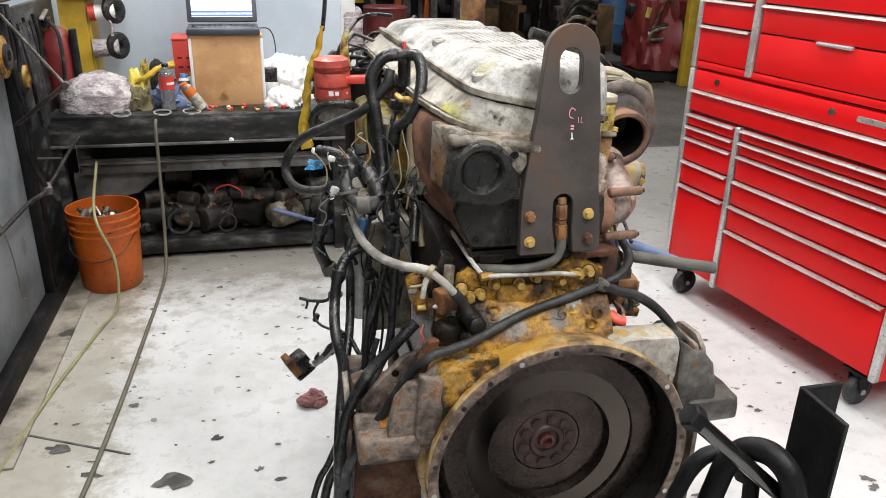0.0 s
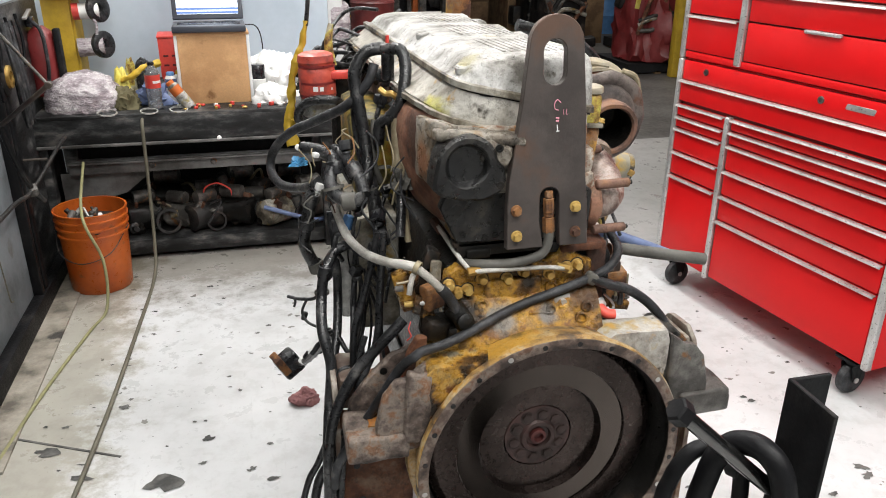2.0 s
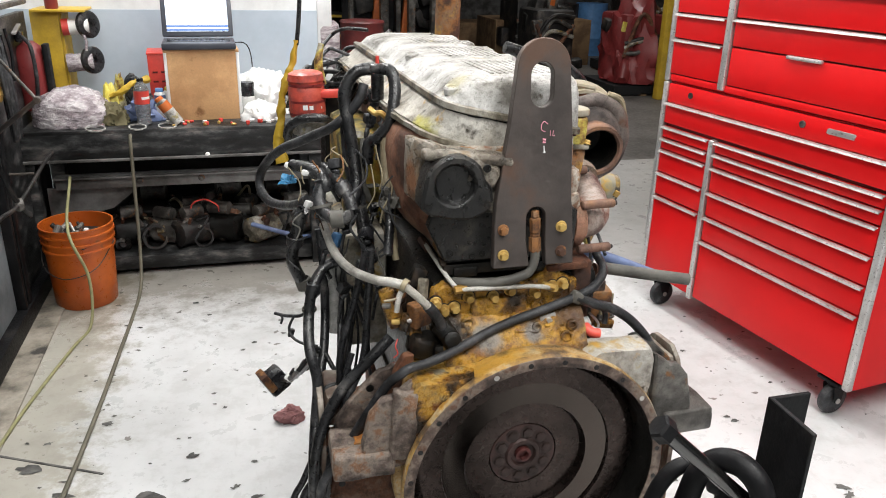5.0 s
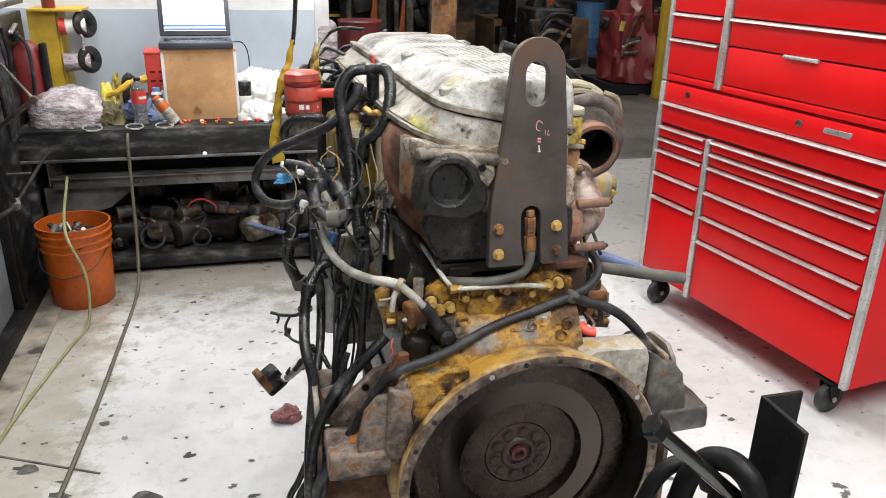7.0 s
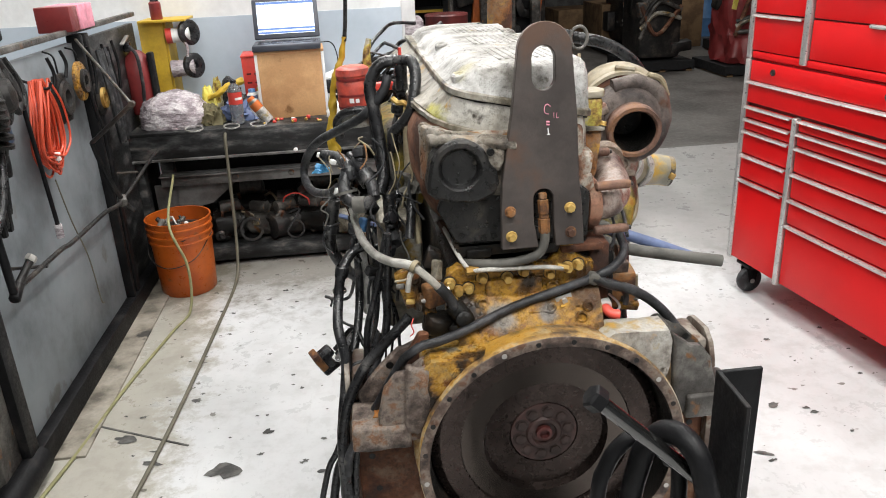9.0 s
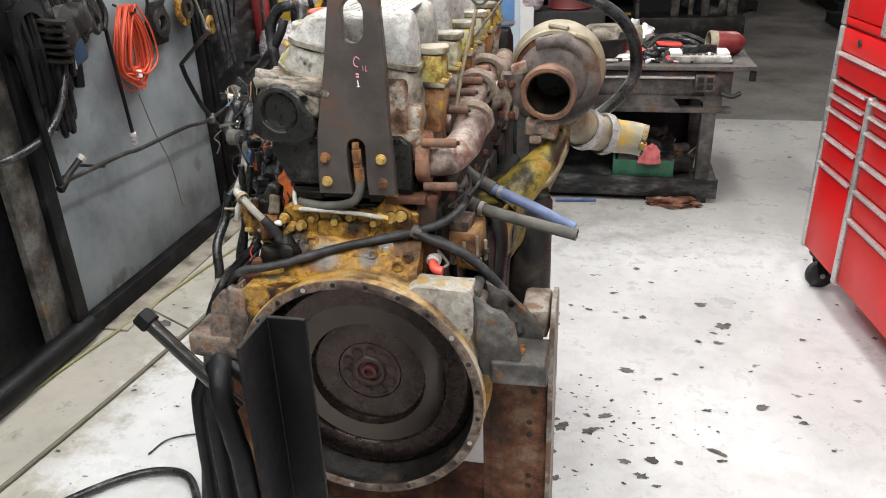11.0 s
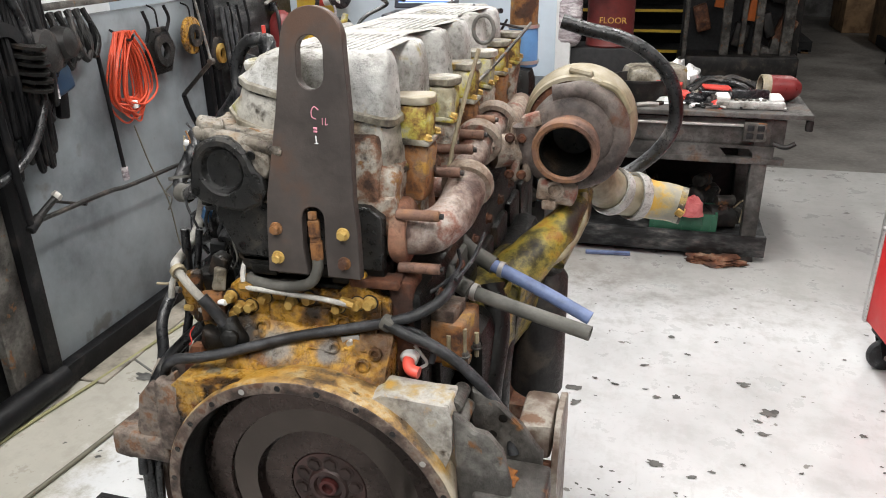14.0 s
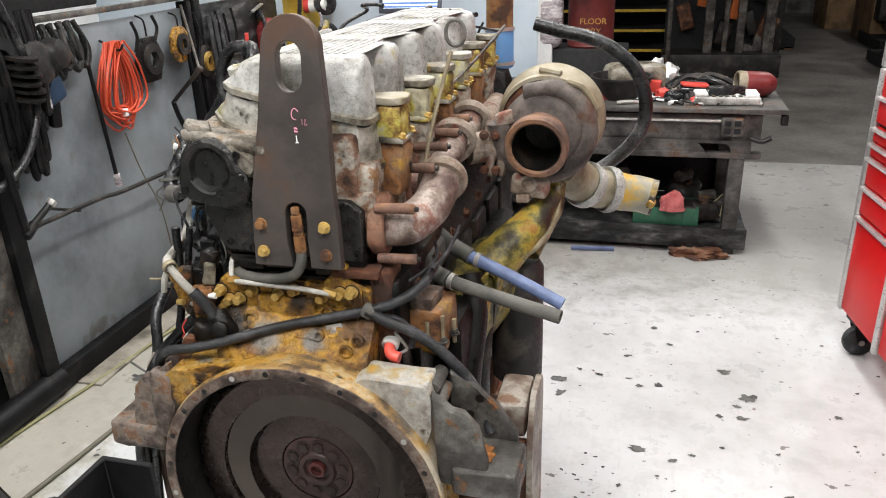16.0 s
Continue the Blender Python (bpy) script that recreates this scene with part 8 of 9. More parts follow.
arm = thing("wall_arm", "folding steel arm reaching out from the partition", "bracket", (-1.5, 2.2, 1.0))
part("upper_bar", cyl(B(), (-1.50, 2.24, 1.285), (-1.215, 1.85, 1.068), 0.006, seg=10), "iron_grey", arm, "bright steel bar")
part("lower_bar", cyl(B(), (-1.215, 1.85, 1.068), (-1.424, 1.94, 0.912), 0.009, seg=10), "iron", arm)
part("knuckle", cyl(B(), (-1.215, 1.835, 1.068), (-1.215, 1.865, 1.068), 0.013, seg=12, bev=0.003), "iron", arm)
solid("hanging_wire", tube(B(), [(XW + 0.01, 1.66, 0.84), (XW + 0.01, 1.72, 0.66), (XW + 0.012, 1.80, 0.48), (XW + 0.012, 1.83, 0.28), (XW + 0.012, 1.86, 0.25)], 0.003, 6), "cord_tan", "thin tan wire hanging down the partition", "wire")
# big black hose loop and belts on the post
solid("black_hose", tube(B(), [(XW + 0.05, 1.08, 1.45), (XW + 0.06, 1.14, 1.25), (XW + 0.07, 1.14, 1.05), (XW + 0.08, 1.02, 0.90), (XW + 0.08, 0.84, 0.84), (XW + 0.06, 0.60, 0.85), (XW, 0.35, 0.95)], 0.014, 12), "loom", "thick black hose looped from the partition rail", "hose")
belts = thing("hung_belts", "bunch of black belts and straps hung on the partition", "belts", (XW, 1.2, 1.3))
rng = random.Random(6)
for i in range(22):
    y, zb = 0.97 + i * 0.0125 + rng.uniform(-0.01, 0.01), rng.uniform(0.78, 1.02) + max(0, i - 13) * 0.02
    part("belt", tube(B(), [(XW + 0.03, y, 1.36), (XW + 0.04 + 0.012 * (i % 4), y - 0.02, 1.15), (XW + 0.045, y, zb), (XW + 0.03, y + 0.03, zb + 0.02), (XW + 0.03, y + 0.025, 1.15), (XW + 0.03, y + 0.01, 1.36)], 0.012, 8, 6), "black_steel", belts)
part("belt_roll", rough_up(lathe(B(), (XW + 0.02, 1.02, 1.20), (1, 0, 0), [(0.05, 0), (0.10, 0.0), (0.105, 0.05), (0.06, 0.06)], 20, close=True), 0.004, 20), "black_steel", belts, "roll of black belt")
for k, (y, z, a) in enumerate(((1.20, 1.185, 0.085), (1.30, 1.20, 0.06))):
    part("grinder_head", rough_up(lathe(B(), (XW + 0.02, y, z), (1, 0.2, 0.1), [(0, 0), (a * 0.8, 0.0), (a, 0.02), (a * 0.8, 0.06), (a * 0.3, 0.07), (0, 0.07)], 18), 0.004, 30, k), "iron", belts, "dark grinder head hung among the belts")
for i in range(6):
    part("coupling", lathe(B(), (XW + 0.07, 1.10 + 0.01 * (i % 2), 1.085 + i * 0.026), (0.2, 0.1, 1), [(0.03, 0), (0.062, 0.004), (0.062, 0.014), (0.03, 0.018)], 24), "greasy", belts, "stack of black pulleys")
rng = random.Random(14)
for i in range(6):
    y = 1.24 + i * 0.045
    solid("tool_loop", tube(B(), [(XW, y, 1.30), (XW + 0.03, y - 0.02, 1.22 - rng.uniform(0, 0.04)), (XW + 0.035, y + 0.01, 1.15 - rng.uniform(0, 0.07)), (XW + 0.03, y + 0.05, 1.20), (XW, y + 0.03, 1.30)], rng.uniform(0.007, 0.013), 8), rng.choice(["black_steel", "greasy", "iron"]), "dark strap looped on the partition rail", "strap", "straps on the rail")
bt2 = thing("blue_tool", "dark navy blue power tool hung on the partition", "tool", (XW, 1.28, 1.07))
part("tool_body", rough_up(box(B(), (XW + 0.02, 1.28, 1.085), (0.05, 0.12, 0.10), (12, 0, 0), bev=0.02, seg=3), 0.003, 30), "navy", bt2)
part("tool_grip", rough_up(box(B(), (XW + 0.012, 1.285, 1.0), (0.03, 0.05, 0.10), (-10, 0, 0), bev=0.012, seg=2), 0.003, 30), "black_steel", bt2)
part("tool_label", box(B(), (XW + 0.05, 1.235, 1.055), (0.004, 0.008, 0.05)), "bag", bt2)
# made-up near-black boxes, added to darken what shows over the partition
upper = thing("dark_backdrop", "added near-black boxes that darken the view behind the partition top", "cupboard", (-1.75, 0.2, 1.3))
part("backdrop_body", box(B(), (-1.86, -0.02, 1.55), (0.5, 3.66, 0.44), bev=0.01), "dark", upper)
part("backdrop_foot", box(B(), (-1.86, -0.35, 0.655), (0.45, 2.7, 1.31), bev=0.01), "dark", upper)
for y, z, ln in ((1.30, 1.25, 0.10), (1.40, 1.24, 0.08), (1.46, 1.25, 0.07), (0.86, 1.28, 0.10), (0.80, 1.27, 0.16), (1.82, 1.26, 0.12), (1.97, 1.27, 0.10), (2.30, 1.25, 0.2), (2.5, 1.24, 0.25), (2.58, 1.22, 0.3), (2.66, 1.24, 0.22)):
    solid("hand_tool", tube(B(), [(XW + 0.02, y, z), (XW + 0.03, y + 0.01, z - ln * 0.5), (XW + 0.025, y - 0.01, z - ln)], 0.007, 8), "black_steel", "dark hand tool hung from the partition rail", "tool", "tools on the partition rail")
for i in range(3):
    solid("black_strap", tube(B(), [(XW + 0.02, 2.43 + i * 0.05, 1.22), (XW + 0.05, 2.40 + i * 0.05, 1.0), (XW + 0.04, 2.46 + i * 0.04, 0.80), (XW + 0.02, 2.50 + i * 0.04, 0.92), (XW + 0.02, 2.49 + i * 0.03, 1.2)], 0.012, 8), "rubber", "grey-black hose loop hung on the partition", "hose loop", "hose loops")
for i, (y, mt) in enumerate(((2.25, "red_dark"), (2.37, "pink"), (2.46, "pink"))):
    solid("parts_box", box(B(), (WALL_X - 0.03, y, 1.318 + 0.05), (0.14, 0.10, 0.10), bev=0.004), mt, "faded red parts box on the partition rail", "box", "boxes on the rail")

stage(0.0, 0.0, 0, 1.05, 1.032, 1.0)
# cords on the floor
solid("air_line", tube(B(), [(-1.28, 2.60, 0.55), (-1.235, 2.18, 0.42), (-1.17, 2.12, 0.22), (-1.175, 2.05, 0.02), (-1.22, 1.85, 0.008), (-1.30, 1.4, 0.008), (-1.35, 1.0, 0.008), (-1.41, 0.6, 0.008), (-1.44, 0.1, 0.008), (-1.44, -0.8, 0.008)], 0.0065, 8, 10), "cord_yellow", "yellow-green air line over the bucket and along the floor", "cord")
solid("extension_cord", tube(B(), [(-0.99, 2.66, 0.745), (-0.995, 2.58, 0.73), (-1.0, 2.56, 0.5), (-1.005, 2.50, 0.15), (-1.01, 2.35, 0.01), (-1.03, 1.8, 0.008), (-1.06, 1.2, 0.008), (-1.10, 0.7, 0.008), (-1.16, 0.2, 0.008), (-1.26, -0.5, 0.008)], 0.008, 8, 10), "cord_tan", "dirty tan extension cord from the bench along the floor", "cord")
solid("floor_rag", cloth(B(), (-0.40, 1.15, 0.0), (0.10, 0.07, 0.05), 31, 0.4), "rag_dark", "dark red rag lying on the floor", "rag")
solid("floor_cable", tube(B(), [(-0.55, 0.1, 0.02), (-0.66, 0.22, 0.02), (-0.80, 0.20, 0.02), (-0.95, 0.05, 0.02), (-1.05, -0.15, 0.02), (-1.1, -0.5, 0.02)], 0.012, 10), "loom", "black cable curving over the floor", "cable")
solid("floor_wire", tube(B(), [(-0.55, 0.35, 0.006), (-0.68, 0.42, 0.006), (-0.80, 0.38, 0.006), (-0.83, 0.30, 0.006)], 0.003, 6), "rubber", "thin wire on the floor", "wire")

stage(0.029, 0.006, 0, 1.0245, 0.985, 0.996)
# ---- bench beside the back wall, seen behind the turbo ----
b2 = thing("welding_table", "heavy grey steel table cluttered with tools", "workbench", (0.7, 3.1, 0))
part("worktop", box(B(), (0.58, 3.12, 0.752), (1.20, 0.76, 0.022), bev=0.002), "table_steel", b2)
part("apron", box(B(), (0.53, 2.80, 0.66), (1.10, 0.02, 0.13), bev=0.003), "table_steel", b2)
part("lower_rail", box(B(), (0.53, 2.80, 0.525), (1.12, 0.05, 0.03), bev=0.004), "table_steel", b2)
part("bar", cyl(B(), (0.15, 2.765, 0.70), (0.91, 2.765, 0.70), 0.008, seg=10), "steel", b2, "bright round bar")
part("panel", prism(B(), [(0.0, 0.60), (1.04, 0.60), (1.04, 0.53), (0.98, 0.53), (0.93, 0.585), (0.80, 0.585), (0.84, 0.54), (0.88, 0.51), (0.0, 0.51)], [], (0, 2.79, 0), (1, 0, 0), (0, 0, 1), 0.012), "table_steel", b2)
for x, y in ((0.985, 2.82), (0.03, 2.82), (0.985, 3.42), (0.03, 3.42)):
    part("leg", box(B(), (x, y, 0.37), (0.07, 0.08, 0.74), bev=0.004), "table_steel", b2)
part("lower_shelf", box(B(), (0.53, 3.1, 0.11), (1.08, 0.62, 0.03), bev=0.004), "bench", b2)
part("shelf_front", box(B(), (0.53, 2.79, 0.085), (1.08, 0.03, 0.11), bev=0.004), "bench", b2)
# added near-black sheet for the shade below the tabletop
part("under_table_shade", box(B(), (0.53, 3.44, 0.43), (1.0, 0.012, 0.62)), "dark", b2)
part("corner_hook", box(B(), (1.17, 2.77, 0.71), (0.03, 0.03, 0.05), bev=0.004), "iron", b2)
ob = part("outlet_box", box(B(), (0.945, 2.765, 0.675), (0.10, 0.05, 0.09), bev=0.005), "iron_grey", b2, "grey double outlet box")
for dx in (-0.022, 0.022):
    for dz in (-0.019, 0.019):
        part("socket", box(B(), (0.945 + dx, 2.7385, 0.675 + dz), (0.03, 0.006, 0.027), bev=0.003), "dark", ob)
part("swing_arm", tube(B(), [(1.03, 2.76, 0.62), (1.08, 2.74, 0.61), (1.12, 2.74, 0.63)], 0.012, 8), "iron", b2)
gc = thing("parts_crate", "green plastic parts crate under the table", "crate", (0.68, 2.90, 0.125))
for y in (2.82, 3.0):
    part("crate_wall", box(B(), (0.68, y, 0.175), (0.32, 0.012, 0.10), bev=0.002), "green", gc)
for x in (0.525, 0.835):
    part("crate_end", box(B(), (x, 2.91, 0.175), (0.012, 0.17, 0.10), bev=0.002), "green", gc)
for k in range(7):
    part("crate_rib", box(B(), (0.545 + k * 0.045, 2.8125, 0.175), (0.008, 0.006, 0.09)), "green", gc)
part("crate_load", rough_up(dense(box(B(), (0.68, 2.91, 0.185), (0.29, 0.16, 0.09), bev=0.02), 1), 0.02, 25), "iron", gc)
solid("shop_rag", cloth(B(), (0.705, 2.79, 0.225), (0.13, 0.07, 0.10), 3, 0.3), "red_cloth", "crumpled red shop rag on the green crate", "rag")
for i, (x, y, s) in enumerate(((0.88, 2.93, 0.17), (0.78, 3.2, 0.2), (0.45, 3.25, 0.2))):
    starter(x, y, 0.126, s, 40 * i + 20, "iron", i + 40)
solid("red_rag", cloth(B(), (0.86, 2.74, 0.0), (0.22, 0.12, 0.04), 33, 0.8), "rust", "dark rag pushed under the table front", "rag")
solid("blue_bar", box(B(), (0.33, 2.72, 0.012), (0.22, 0.02, 0.02), (0, 0, 6), bev=0.004), "blue_hose", "blue tube lying under the table", "tube")

# clutter on the table
rng = random.Random(21)
TZ = 0.764
CUP = Vector((1.055, 3.06, TZ + 0.062))
cup = thing("piston_liner", "red can with a cream rim lying open on the table", "can", (1.055, 3.06, TZ))
part("sleeve", lathe(B(), CUP, (1, 0.15, -0.05), [(0.05, -0.05), (0.062, -0.05), (0.062, 0.05), (0.052, 0.075), (0.03, 0.10), (0, 0.10)], 32), "red_dark", cup)
part("end_ring", lathe(B(), CUP, (1, 0.15, -0.05), [(0.052, -0.085), (0.061, -0.085), (0.0635, -0.075), (0.0625, -0.045), (0.052, -0.045)], 32, close=True), "tan_cast", cup, "cream rim")
part("bore", lathe(B(), CUP, (1, 0.15, -0.05), [(0.0525, -0.08), (0.05, 0.03), (0, 0.03)], 28), "iron", cup, "dark inside")
pl = thing("gauge_case", "open grey instrument case on the table", "case", pose(0.915, 2.90, TZ, 0, 0, 2), local=True)
part("tray", box(B(), (0, 0, 0.018), (0.30, 0.17, 0.034), bev=0.006), "alu", pl)
for dx in (-0.115, 0.115):
    part("side_pad", box(B(), (dx, 0.01, 0.042), (0.062, 0.13, 0.02), bev=0.008), "white_cloth", pl)
part("screen_block", box(B(), (0.0, 0.02, 0.055), (0.165, 0.10, 0.044), (-8, 0, 0), bev=0.006), "black_glossy", pl, "black screen block")
for k in range(5):
    part("key", box(B(), (-0.06 + k * 0.03, -0.048, 0.040), (0.018, 0.018, 0.008), bev=0.002), "iron_grey", pl)
cap = thing("filter_cap", "black plastic cap with a red lid on the table", "cap", (0.765, 3.0, TZ))
part("cap_body", rough_up(box(B(), (0.765, 3.0, TZ + 0.03), (0.14, 0.10, 0.06), (0, 0, 8), bev=0.014, seg=3), 0.003, 30), "black_glossy", cap)
part("cap_lid", box(B(), (0.775, 3.0, TZ + 0.066), (0.13, 0.085, 0.014), (0, 4, 8), bev=0.005), "red_plastic", cap, "red lid")
solid("silver_bag", cloth(B(), (0.60, 3.30, TZ), (0.20, 0.12, 0.13), 72, 0.7, 4), "chrome", "crumpled silver foil bag on the table", "bag")
solid("red_box", box(B(), (0.43, 3.28, TZ + 0.055), (0.10, 0.08, 0.11), (0, 0, 14), bev=0.004), "red_plastic", "red carton on the table", "box")
solid("red_box", box(B(), (0.54, 3.12, TZ + 0.035), (0.15, 0.06, 0.07), (0, 6, -8), bev=0.004), "red_plastic", "red carton lying on the table", "box")
for k in range(9):
    x, y = rng.uniform(0.62, 0.80), rng.uniform(3.14, 3.36)
    solid("black_hose", tube(B(), [(x, y, TZ + 0.012), (x + 0.08, y + rng.uniform(-0.06, 0.06), TZ + rng.uniform(0.03, 0.08)), (x + 0.17, y + rng.uniform(-0.06, 0.06), TZ + rng.uniform(0.02, 0.07)), (x + 0.25, y + rng.uniform(-0.05, 0.05), TZ + 0.012)], rng.uniform(0.010, 0.016), 8, 5), ("loom", "rubber", "iron")[k % 3], "black hose heaped on the table", "hose", "hoses on the table")
for i in range(44):
    x, y = rng.uniform(0.25, 0.95), rng.uniform(2.82, 3.42)
    mt = rng.choice(["red_plastic", "white_cloth", "iron", "iron", "steel", "red_dark", "lens_white", "black_glossy", "greasy", "alu_dirty"])
    solid("table_clutter", cloth(B(), (x, y, TZ), (rng.uniform(0.05, 0.13), rng.uniform(0.04, 0.10), rng.uniform(0.02, 0.06)), i + 50, 0.5, 3), mt, "crumpled rag or wrapper on the cluttered table", "clutter", "table clutter")
for i in range(80):
    x, y = rng.uniform(0.30, 1.10), rng.uniform(2.79, 3.44)
    a, ln = rng.uniform(0, 3.1), rng.uniform(0.05, 0.17)
    solid("hand_tool", tube(B(), [(x, y, TZ + 0.008), (x + ln * 0.5 * math.cos(a), y + ln * 0.5 * math.sin(a), TZ + 0.012), (x + ln * math.cos(a), y + ln * math.sin(a), TZ + 0.008)], rng.uniform(0.005, 0.012), 8, 3), rng.choice(["steel", "red_plastic", "black_glossy", "iron", "black_glossy", "lens_white", "greasy"]), "loose hand tool on the table", "tool", "tools on the table")
pot = thing("round_pan", "dark round drain pan on the table", "pan", (0.42, 3.0, TZ))
part("pan", lathe(B(), (0.42, 3.0, TZ), (0, 0, 1), [(0, 0.004), (0.12, 0.0), (0.15, 0.10), (0.158, 0.10), (0.158, 0.11), (0.145, 0.11), (0.118, 0.012), (0, 0.012)], 40), "iron", pot)
solid("air_cleaner", rough_up(box(B(), (0.48, 3.2, TZ + 0.07), (0.30, 0.20, 0.14), (0, 0, 15), bev=0.04), 0.008, 15), "alu_dirty", "grey cast cover on the table", "machine part")
jug = thing("white_jug", "translucent white jug behind the table", "jug", (0.0, 3.54, 0.935))
part("jug_body", box(B(), (-0.01, 3.54, 1.085), (0.15, 0.15, 0.30), bev=0.05, seg=3), "bag", jug)
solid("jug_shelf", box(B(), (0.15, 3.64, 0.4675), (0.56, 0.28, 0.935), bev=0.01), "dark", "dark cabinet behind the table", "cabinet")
fd = thing("absorbent_drum", "dark red drum lettered FLOOR DRY", "drum", (0.215, 3.64, 0.935))
part("drum_body", lathe(B(), (0.215, 3.64, 0.935), (0, 0, 1), [(0, 0), (0.13, 0), (0.135, 0.01), (0.13, 0.02), (0.13, 0.27), (0.135, 0.28), (0.13, 0.29), (0, 0.285)], 40), "drum_red", fd)


def lettering(text, at, size, parent, mat):
    cu = bpy.data.curves.new("lettering", "FONT")
    cu.body, cu.size, cu.extrude, cu.align_x = text, size, 0.001, "CENTER"
    tmp = bpy.data.objects.new("lettering_source", cu)
    scene.collection.objects.link(tmp)
    me = bpy.data.meshes.new_from_object(tmp.evaluated_get(bpy.context.evaluated_depsgraph_get()))
    bpy.data.objects.remove(tmp)
    bm = B()
    bm.from_mesh(me)
    bpy.data.meshes.remove(me)
    bmesh.ops.transform(bm, matrix=at, verts=bm.verts)
    return part("lettering", bm, mat, parent, smooth=0)


lettering("FLOOR", pose(0.235, 3.505, 1.072, 90, 0, 0), 0.046, fd, "gold_ink")
lettering("DRY", pose(0.235, 3.505, 1.017, 90, 0, 0), 0.046, fd, "gold_ink")

# ---- far shop ----
stage(0.071, 0.464, 0, 1.0375, 0.947, 1.031)
rk = thing("storage_rack", "black shelving with yellow-edged shelves", "shelving", (0.3, 8.6, 0))
for x in (-0.55, 0.75):
    for y in (8.4, 9.0):
        part("upright", box(B(), (x, y, 1.2), (0.08, 0.08, 2.4)), "black_steel", rk)
for i in range(7):
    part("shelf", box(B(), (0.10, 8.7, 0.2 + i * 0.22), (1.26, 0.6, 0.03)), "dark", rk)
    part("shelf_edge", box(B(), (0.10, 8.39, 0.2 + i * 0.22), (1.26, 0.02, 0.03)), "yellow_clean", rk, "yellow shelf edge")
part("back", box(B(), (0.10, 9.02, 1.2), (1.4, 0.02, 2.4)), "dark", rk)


stage(0.037, 0, 0, 1.091, 1.026, 1.079)


def far_engine(x, y, s, wrap, seed, label):
    t = thing("stored_engine", label, "engine", (x, y, 0), "stored engines")
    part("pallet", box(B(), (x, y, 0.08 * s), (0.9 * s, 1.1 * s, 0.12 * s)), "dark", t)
    for dx in (-0.38, 0, 0.38):
        part("runner", box(B(), (x + dx * s, y, 0.02 * s), (0.08 * s, 1.1 * s, 0.04 * s)), "pallet", t)
    hue = "red_dark" if wrap == "red" else wrap
    part("block", rough_up(box(B(), (x, y, 0.62 * s), (0.6 * s, 0.8 * s, 0.9 * s), bev=0.06 * s), 0.02 * s, 6, seed), hue, t)
    for k in range(9):
        r = random.Random(seed * 10 + k)
        part("component", box(B(), (x + r.uniform(-0.33, 0.33) * s, y + r.uniform(-0.45, 0.3) * s, r.uniform(0.3, 1.2) * s), (r.uniform(0.12, 0.3) * s, r.uniform(0.12, 0.4) * s, r.uniform(0.12, 0.3) * s), (r.uniform(-20, 20), r.uniform(-20, 20), 0), bev=0.03 * s), r.choice([hue, hue, "iron", "iron_grey", "greasy"]), t)
    for k in range(4):
        r = random.Random(seed * 7 + k)
        part("pipe", tube(B(), [(x - 0.3 * s, y - 0.42 * s, r.uniform(0.4, 0.9) * s), (x - 0.1 * s, y - 0.5 * s, r.uniform(0.5, 1.1) * s), (x + 0.25 * s, y - 0.45 * s, r.uniform(0.5, 1.0) * s)], 0.03 * s, 8), ("iron_grey", "rust", "alu_dirty", "iron")[k], t)
    if wrap == "red":
        part("wrap", cloth(B(), (x, y - 0.1, 0.16 * s), (0.85 * s, 0.95 * s, 1.15 * s), seed, 0.5), "red_dark", t, "red plastic wrapping")
    return t


far_engine(4.05, 7.75, 0.85, "red", 1, "engine wrapped in red plastic on a pallet")
far_engine(3.2, 8.4, 0.85, "iron", 2, "dark engine on a pallet")
far_engine(3.5, 9.9, 1.0, "iron", 4, "dark engine on a pallet")
far_engine(1.75, 10.2, 1.0, "iron", 5, "dark engine on a pallet")
far_engine(4.9, 9.2, 1.0, "iron", 6, "dark engine on a pallet")
far_engine(1.25, 9.9, 0.8, "iron", 7, "dark engine on a pallet")
for x, y, z, mt in ((3.72, 7.30, 0.78, "yellow_cloth"), (3.1, 7.95, 1.02, "hazard")):
    solid("parts_tag", box(B(), (x, y, z), (0.07, 0.006, 0.11), (0, 12, 20), bev=0.001), mt, "paper tag hung on a stored engine", "tag", "tags on the stored engines")
stage(0.03, -0.60, 0, 0.915, 0.947, 1.031)
fk = thing("orange_hoist", "orange painted hoist frame in the far shop", "hoist", (1.5, 9.2, 0))
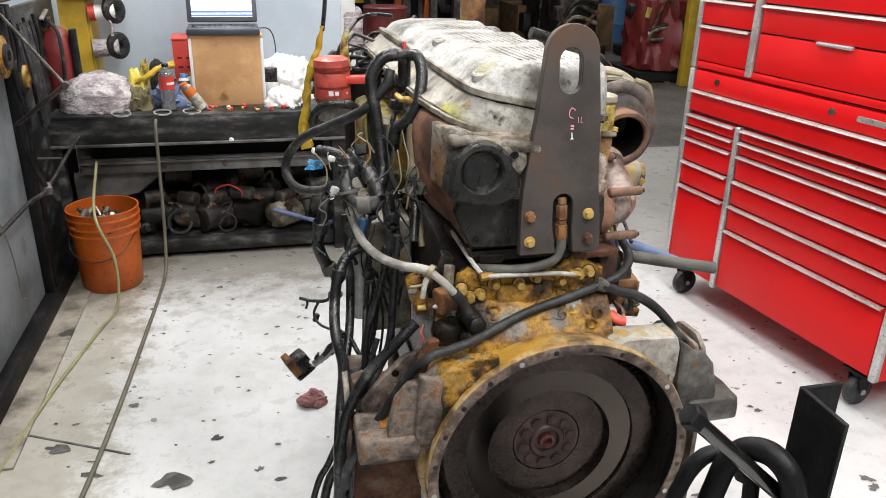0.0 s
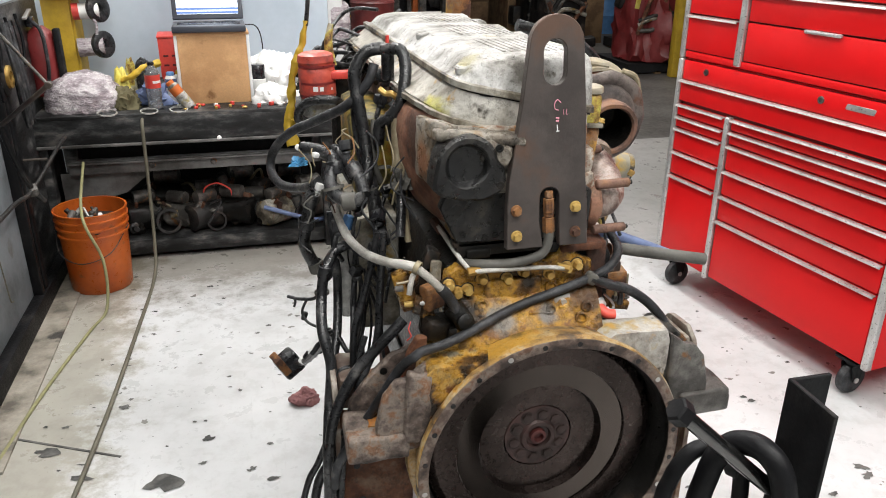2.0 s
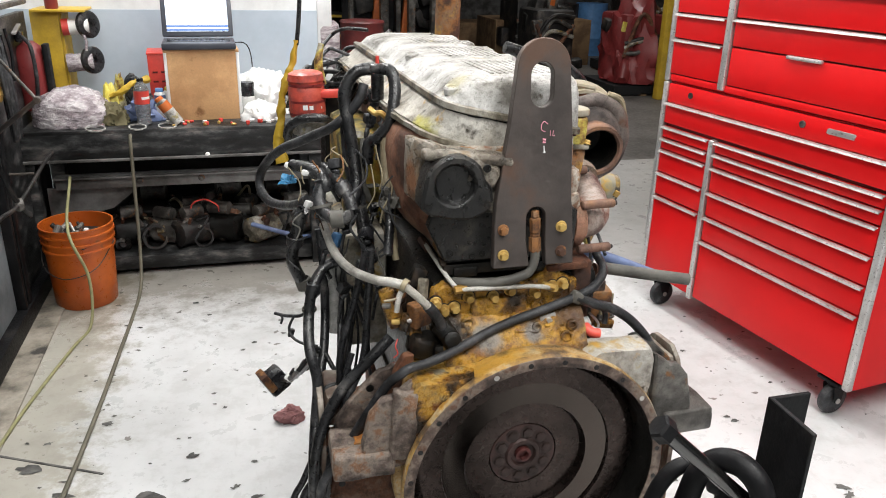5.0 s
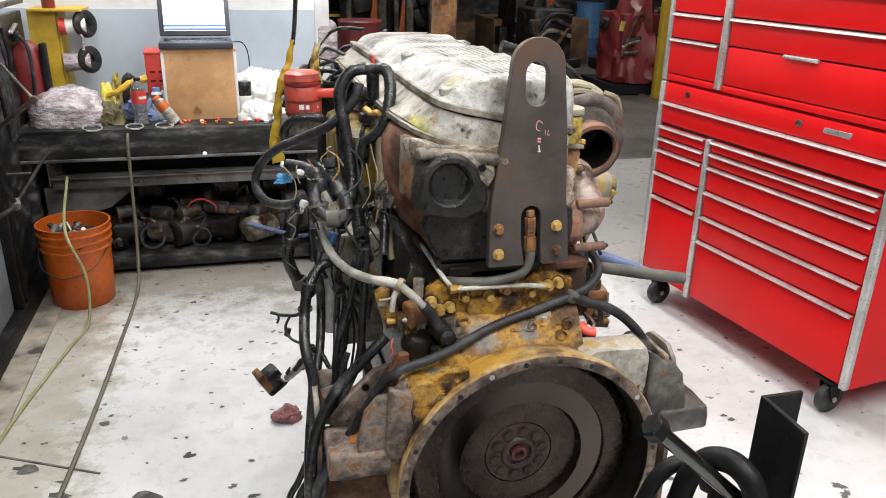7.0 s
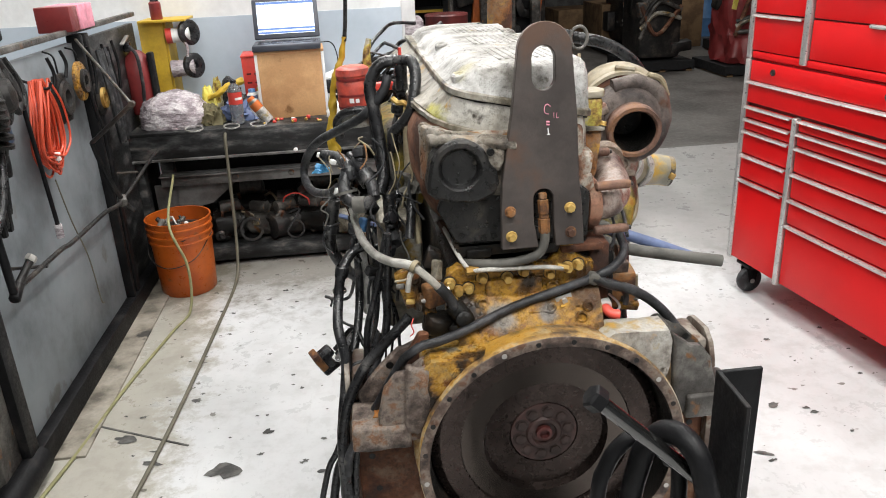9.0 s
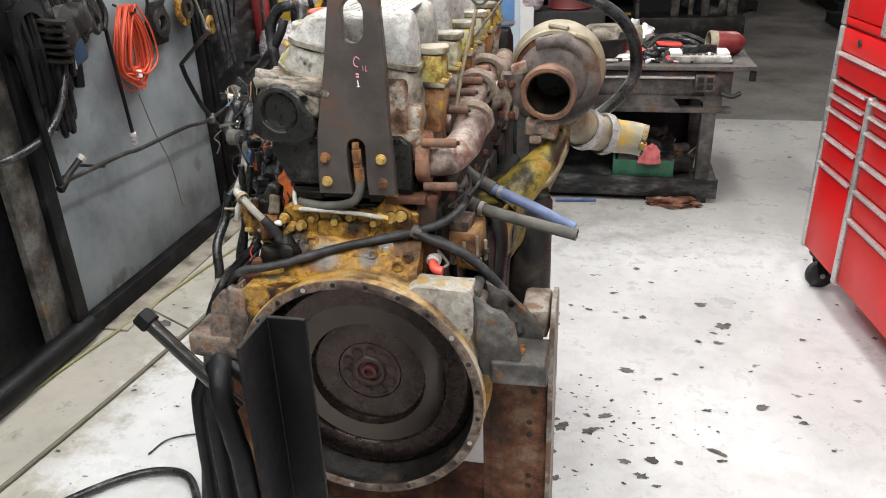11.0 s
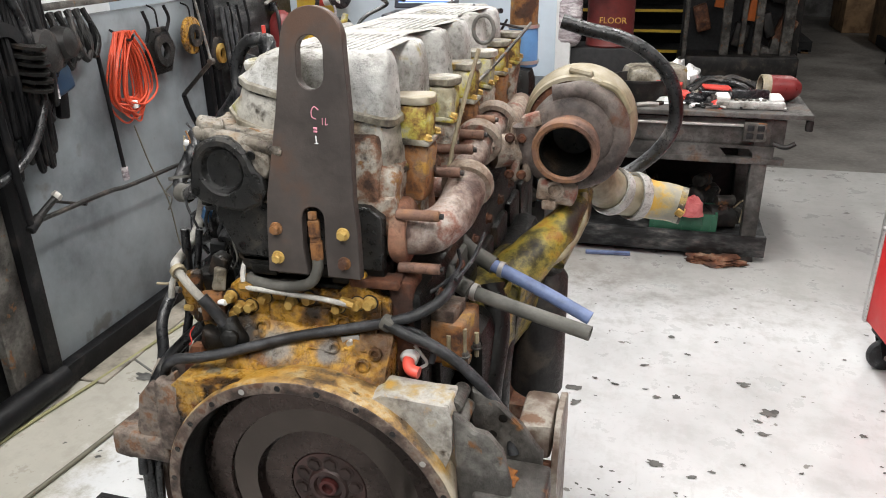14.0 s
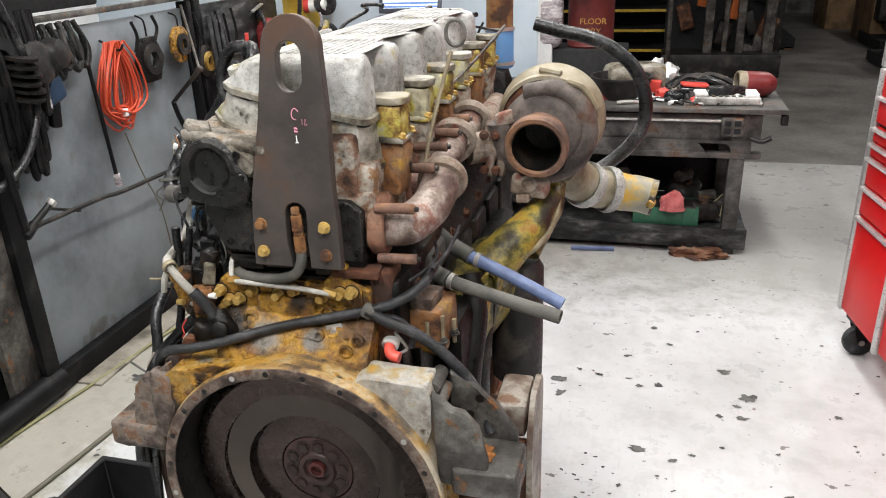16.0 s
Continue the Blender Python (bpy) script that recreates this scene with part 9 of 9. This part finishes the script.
for x, w, y in ((0.84, 0.05, 8.9), (1.30, 0.10, 9.1), (1.50, 0.06, 9.2), (1.66, 0.09, 9.1), (1.98, 0.12, 9.1), (2.10, 0.10, 9.3)):
    part("mast", box(B(), (x, y, 1.3), (w, 0.12, 2.6), bev=0.01), "iron_grey" if x < 2 else "iron", fk)
for x, z, w, h in ((1.25, 0.95, 0.14, 0.5), (1.62, 0.92, 0.10, 0.7), (2.06, 1.0, 0.08, 0.5), (1.45, 1.6, 0.9, 0.2)):
    part("crossbar", box(B(), (x, 9.22, z), (w, 0.1, h), (0, 8, 0), bev=0.01), "hazard", fk, "worn orange bar")
part("back_plate", box(B(), (1.45, 9.42, 1.2), (1.3, 0.05, 2.4)), "dark", fk, "near-black sheet behind the hoist masts")
part("base_beam", box(B(), (1.45, 9.15, 0.12), (1.35, 0.5, 0.24), bev=0.02), "iron", fk)
rng = random.Random(77)
for k in range(16):
    part("component", rough_up(box(B(), (rng.uniform(0.9, 2.0), 9.3, rng.uniform(0.2, 1.2)), (rng.uniform(0.08, 0.25), 0.2, rng.uniform(0.08, 0.3)), (0, rng.uniform(-25, 25), 0), bev=0.02), 0.01, 8, k), rng.choice(["iron", "greasy", "rust", "iron", "iron_grey"]), fk)
stage(0.037, 0, 0, 1.091, 1.026, 1.079)
yp = solid("yellow_post", box(B(), (4.12, 7.05, 1.0), (0.11, 0.11, 2.0), bev=0.01), "yellow_clean", "yellow painted steel guard post", "post")
stage()
solid("wooden_pallet", box(B(), (4.2, 10.8, 0.35), (1.6, 1.0, 0.7), bev=0.01), "pallet", "old wooden pallet load in the far shop", "pallet")
solid("wooden_pallet", box(B(), (3.9, 12.6, 0.25), (1.4, 1.0, 0.5), bev=0.01), "pallet", "old wooden pallet load in the far shop", "pallet")
for i in range(4):
    solid("black_drum", lathe(B(), (5.0 + 0.65 * i, 11.5 + 0.2 * (i % 2), 0), (0, 0, 1), [(0, 0), (0.28, 0), (0.28, 0.28), (0.29, 0.3), (0.28, 0.32), (0.28, 0.88), (0, 0.88)], 28), ("iron", "blue", "red_dark", "iron")[i], "steel drum in the far shop", "drum", "far drums")
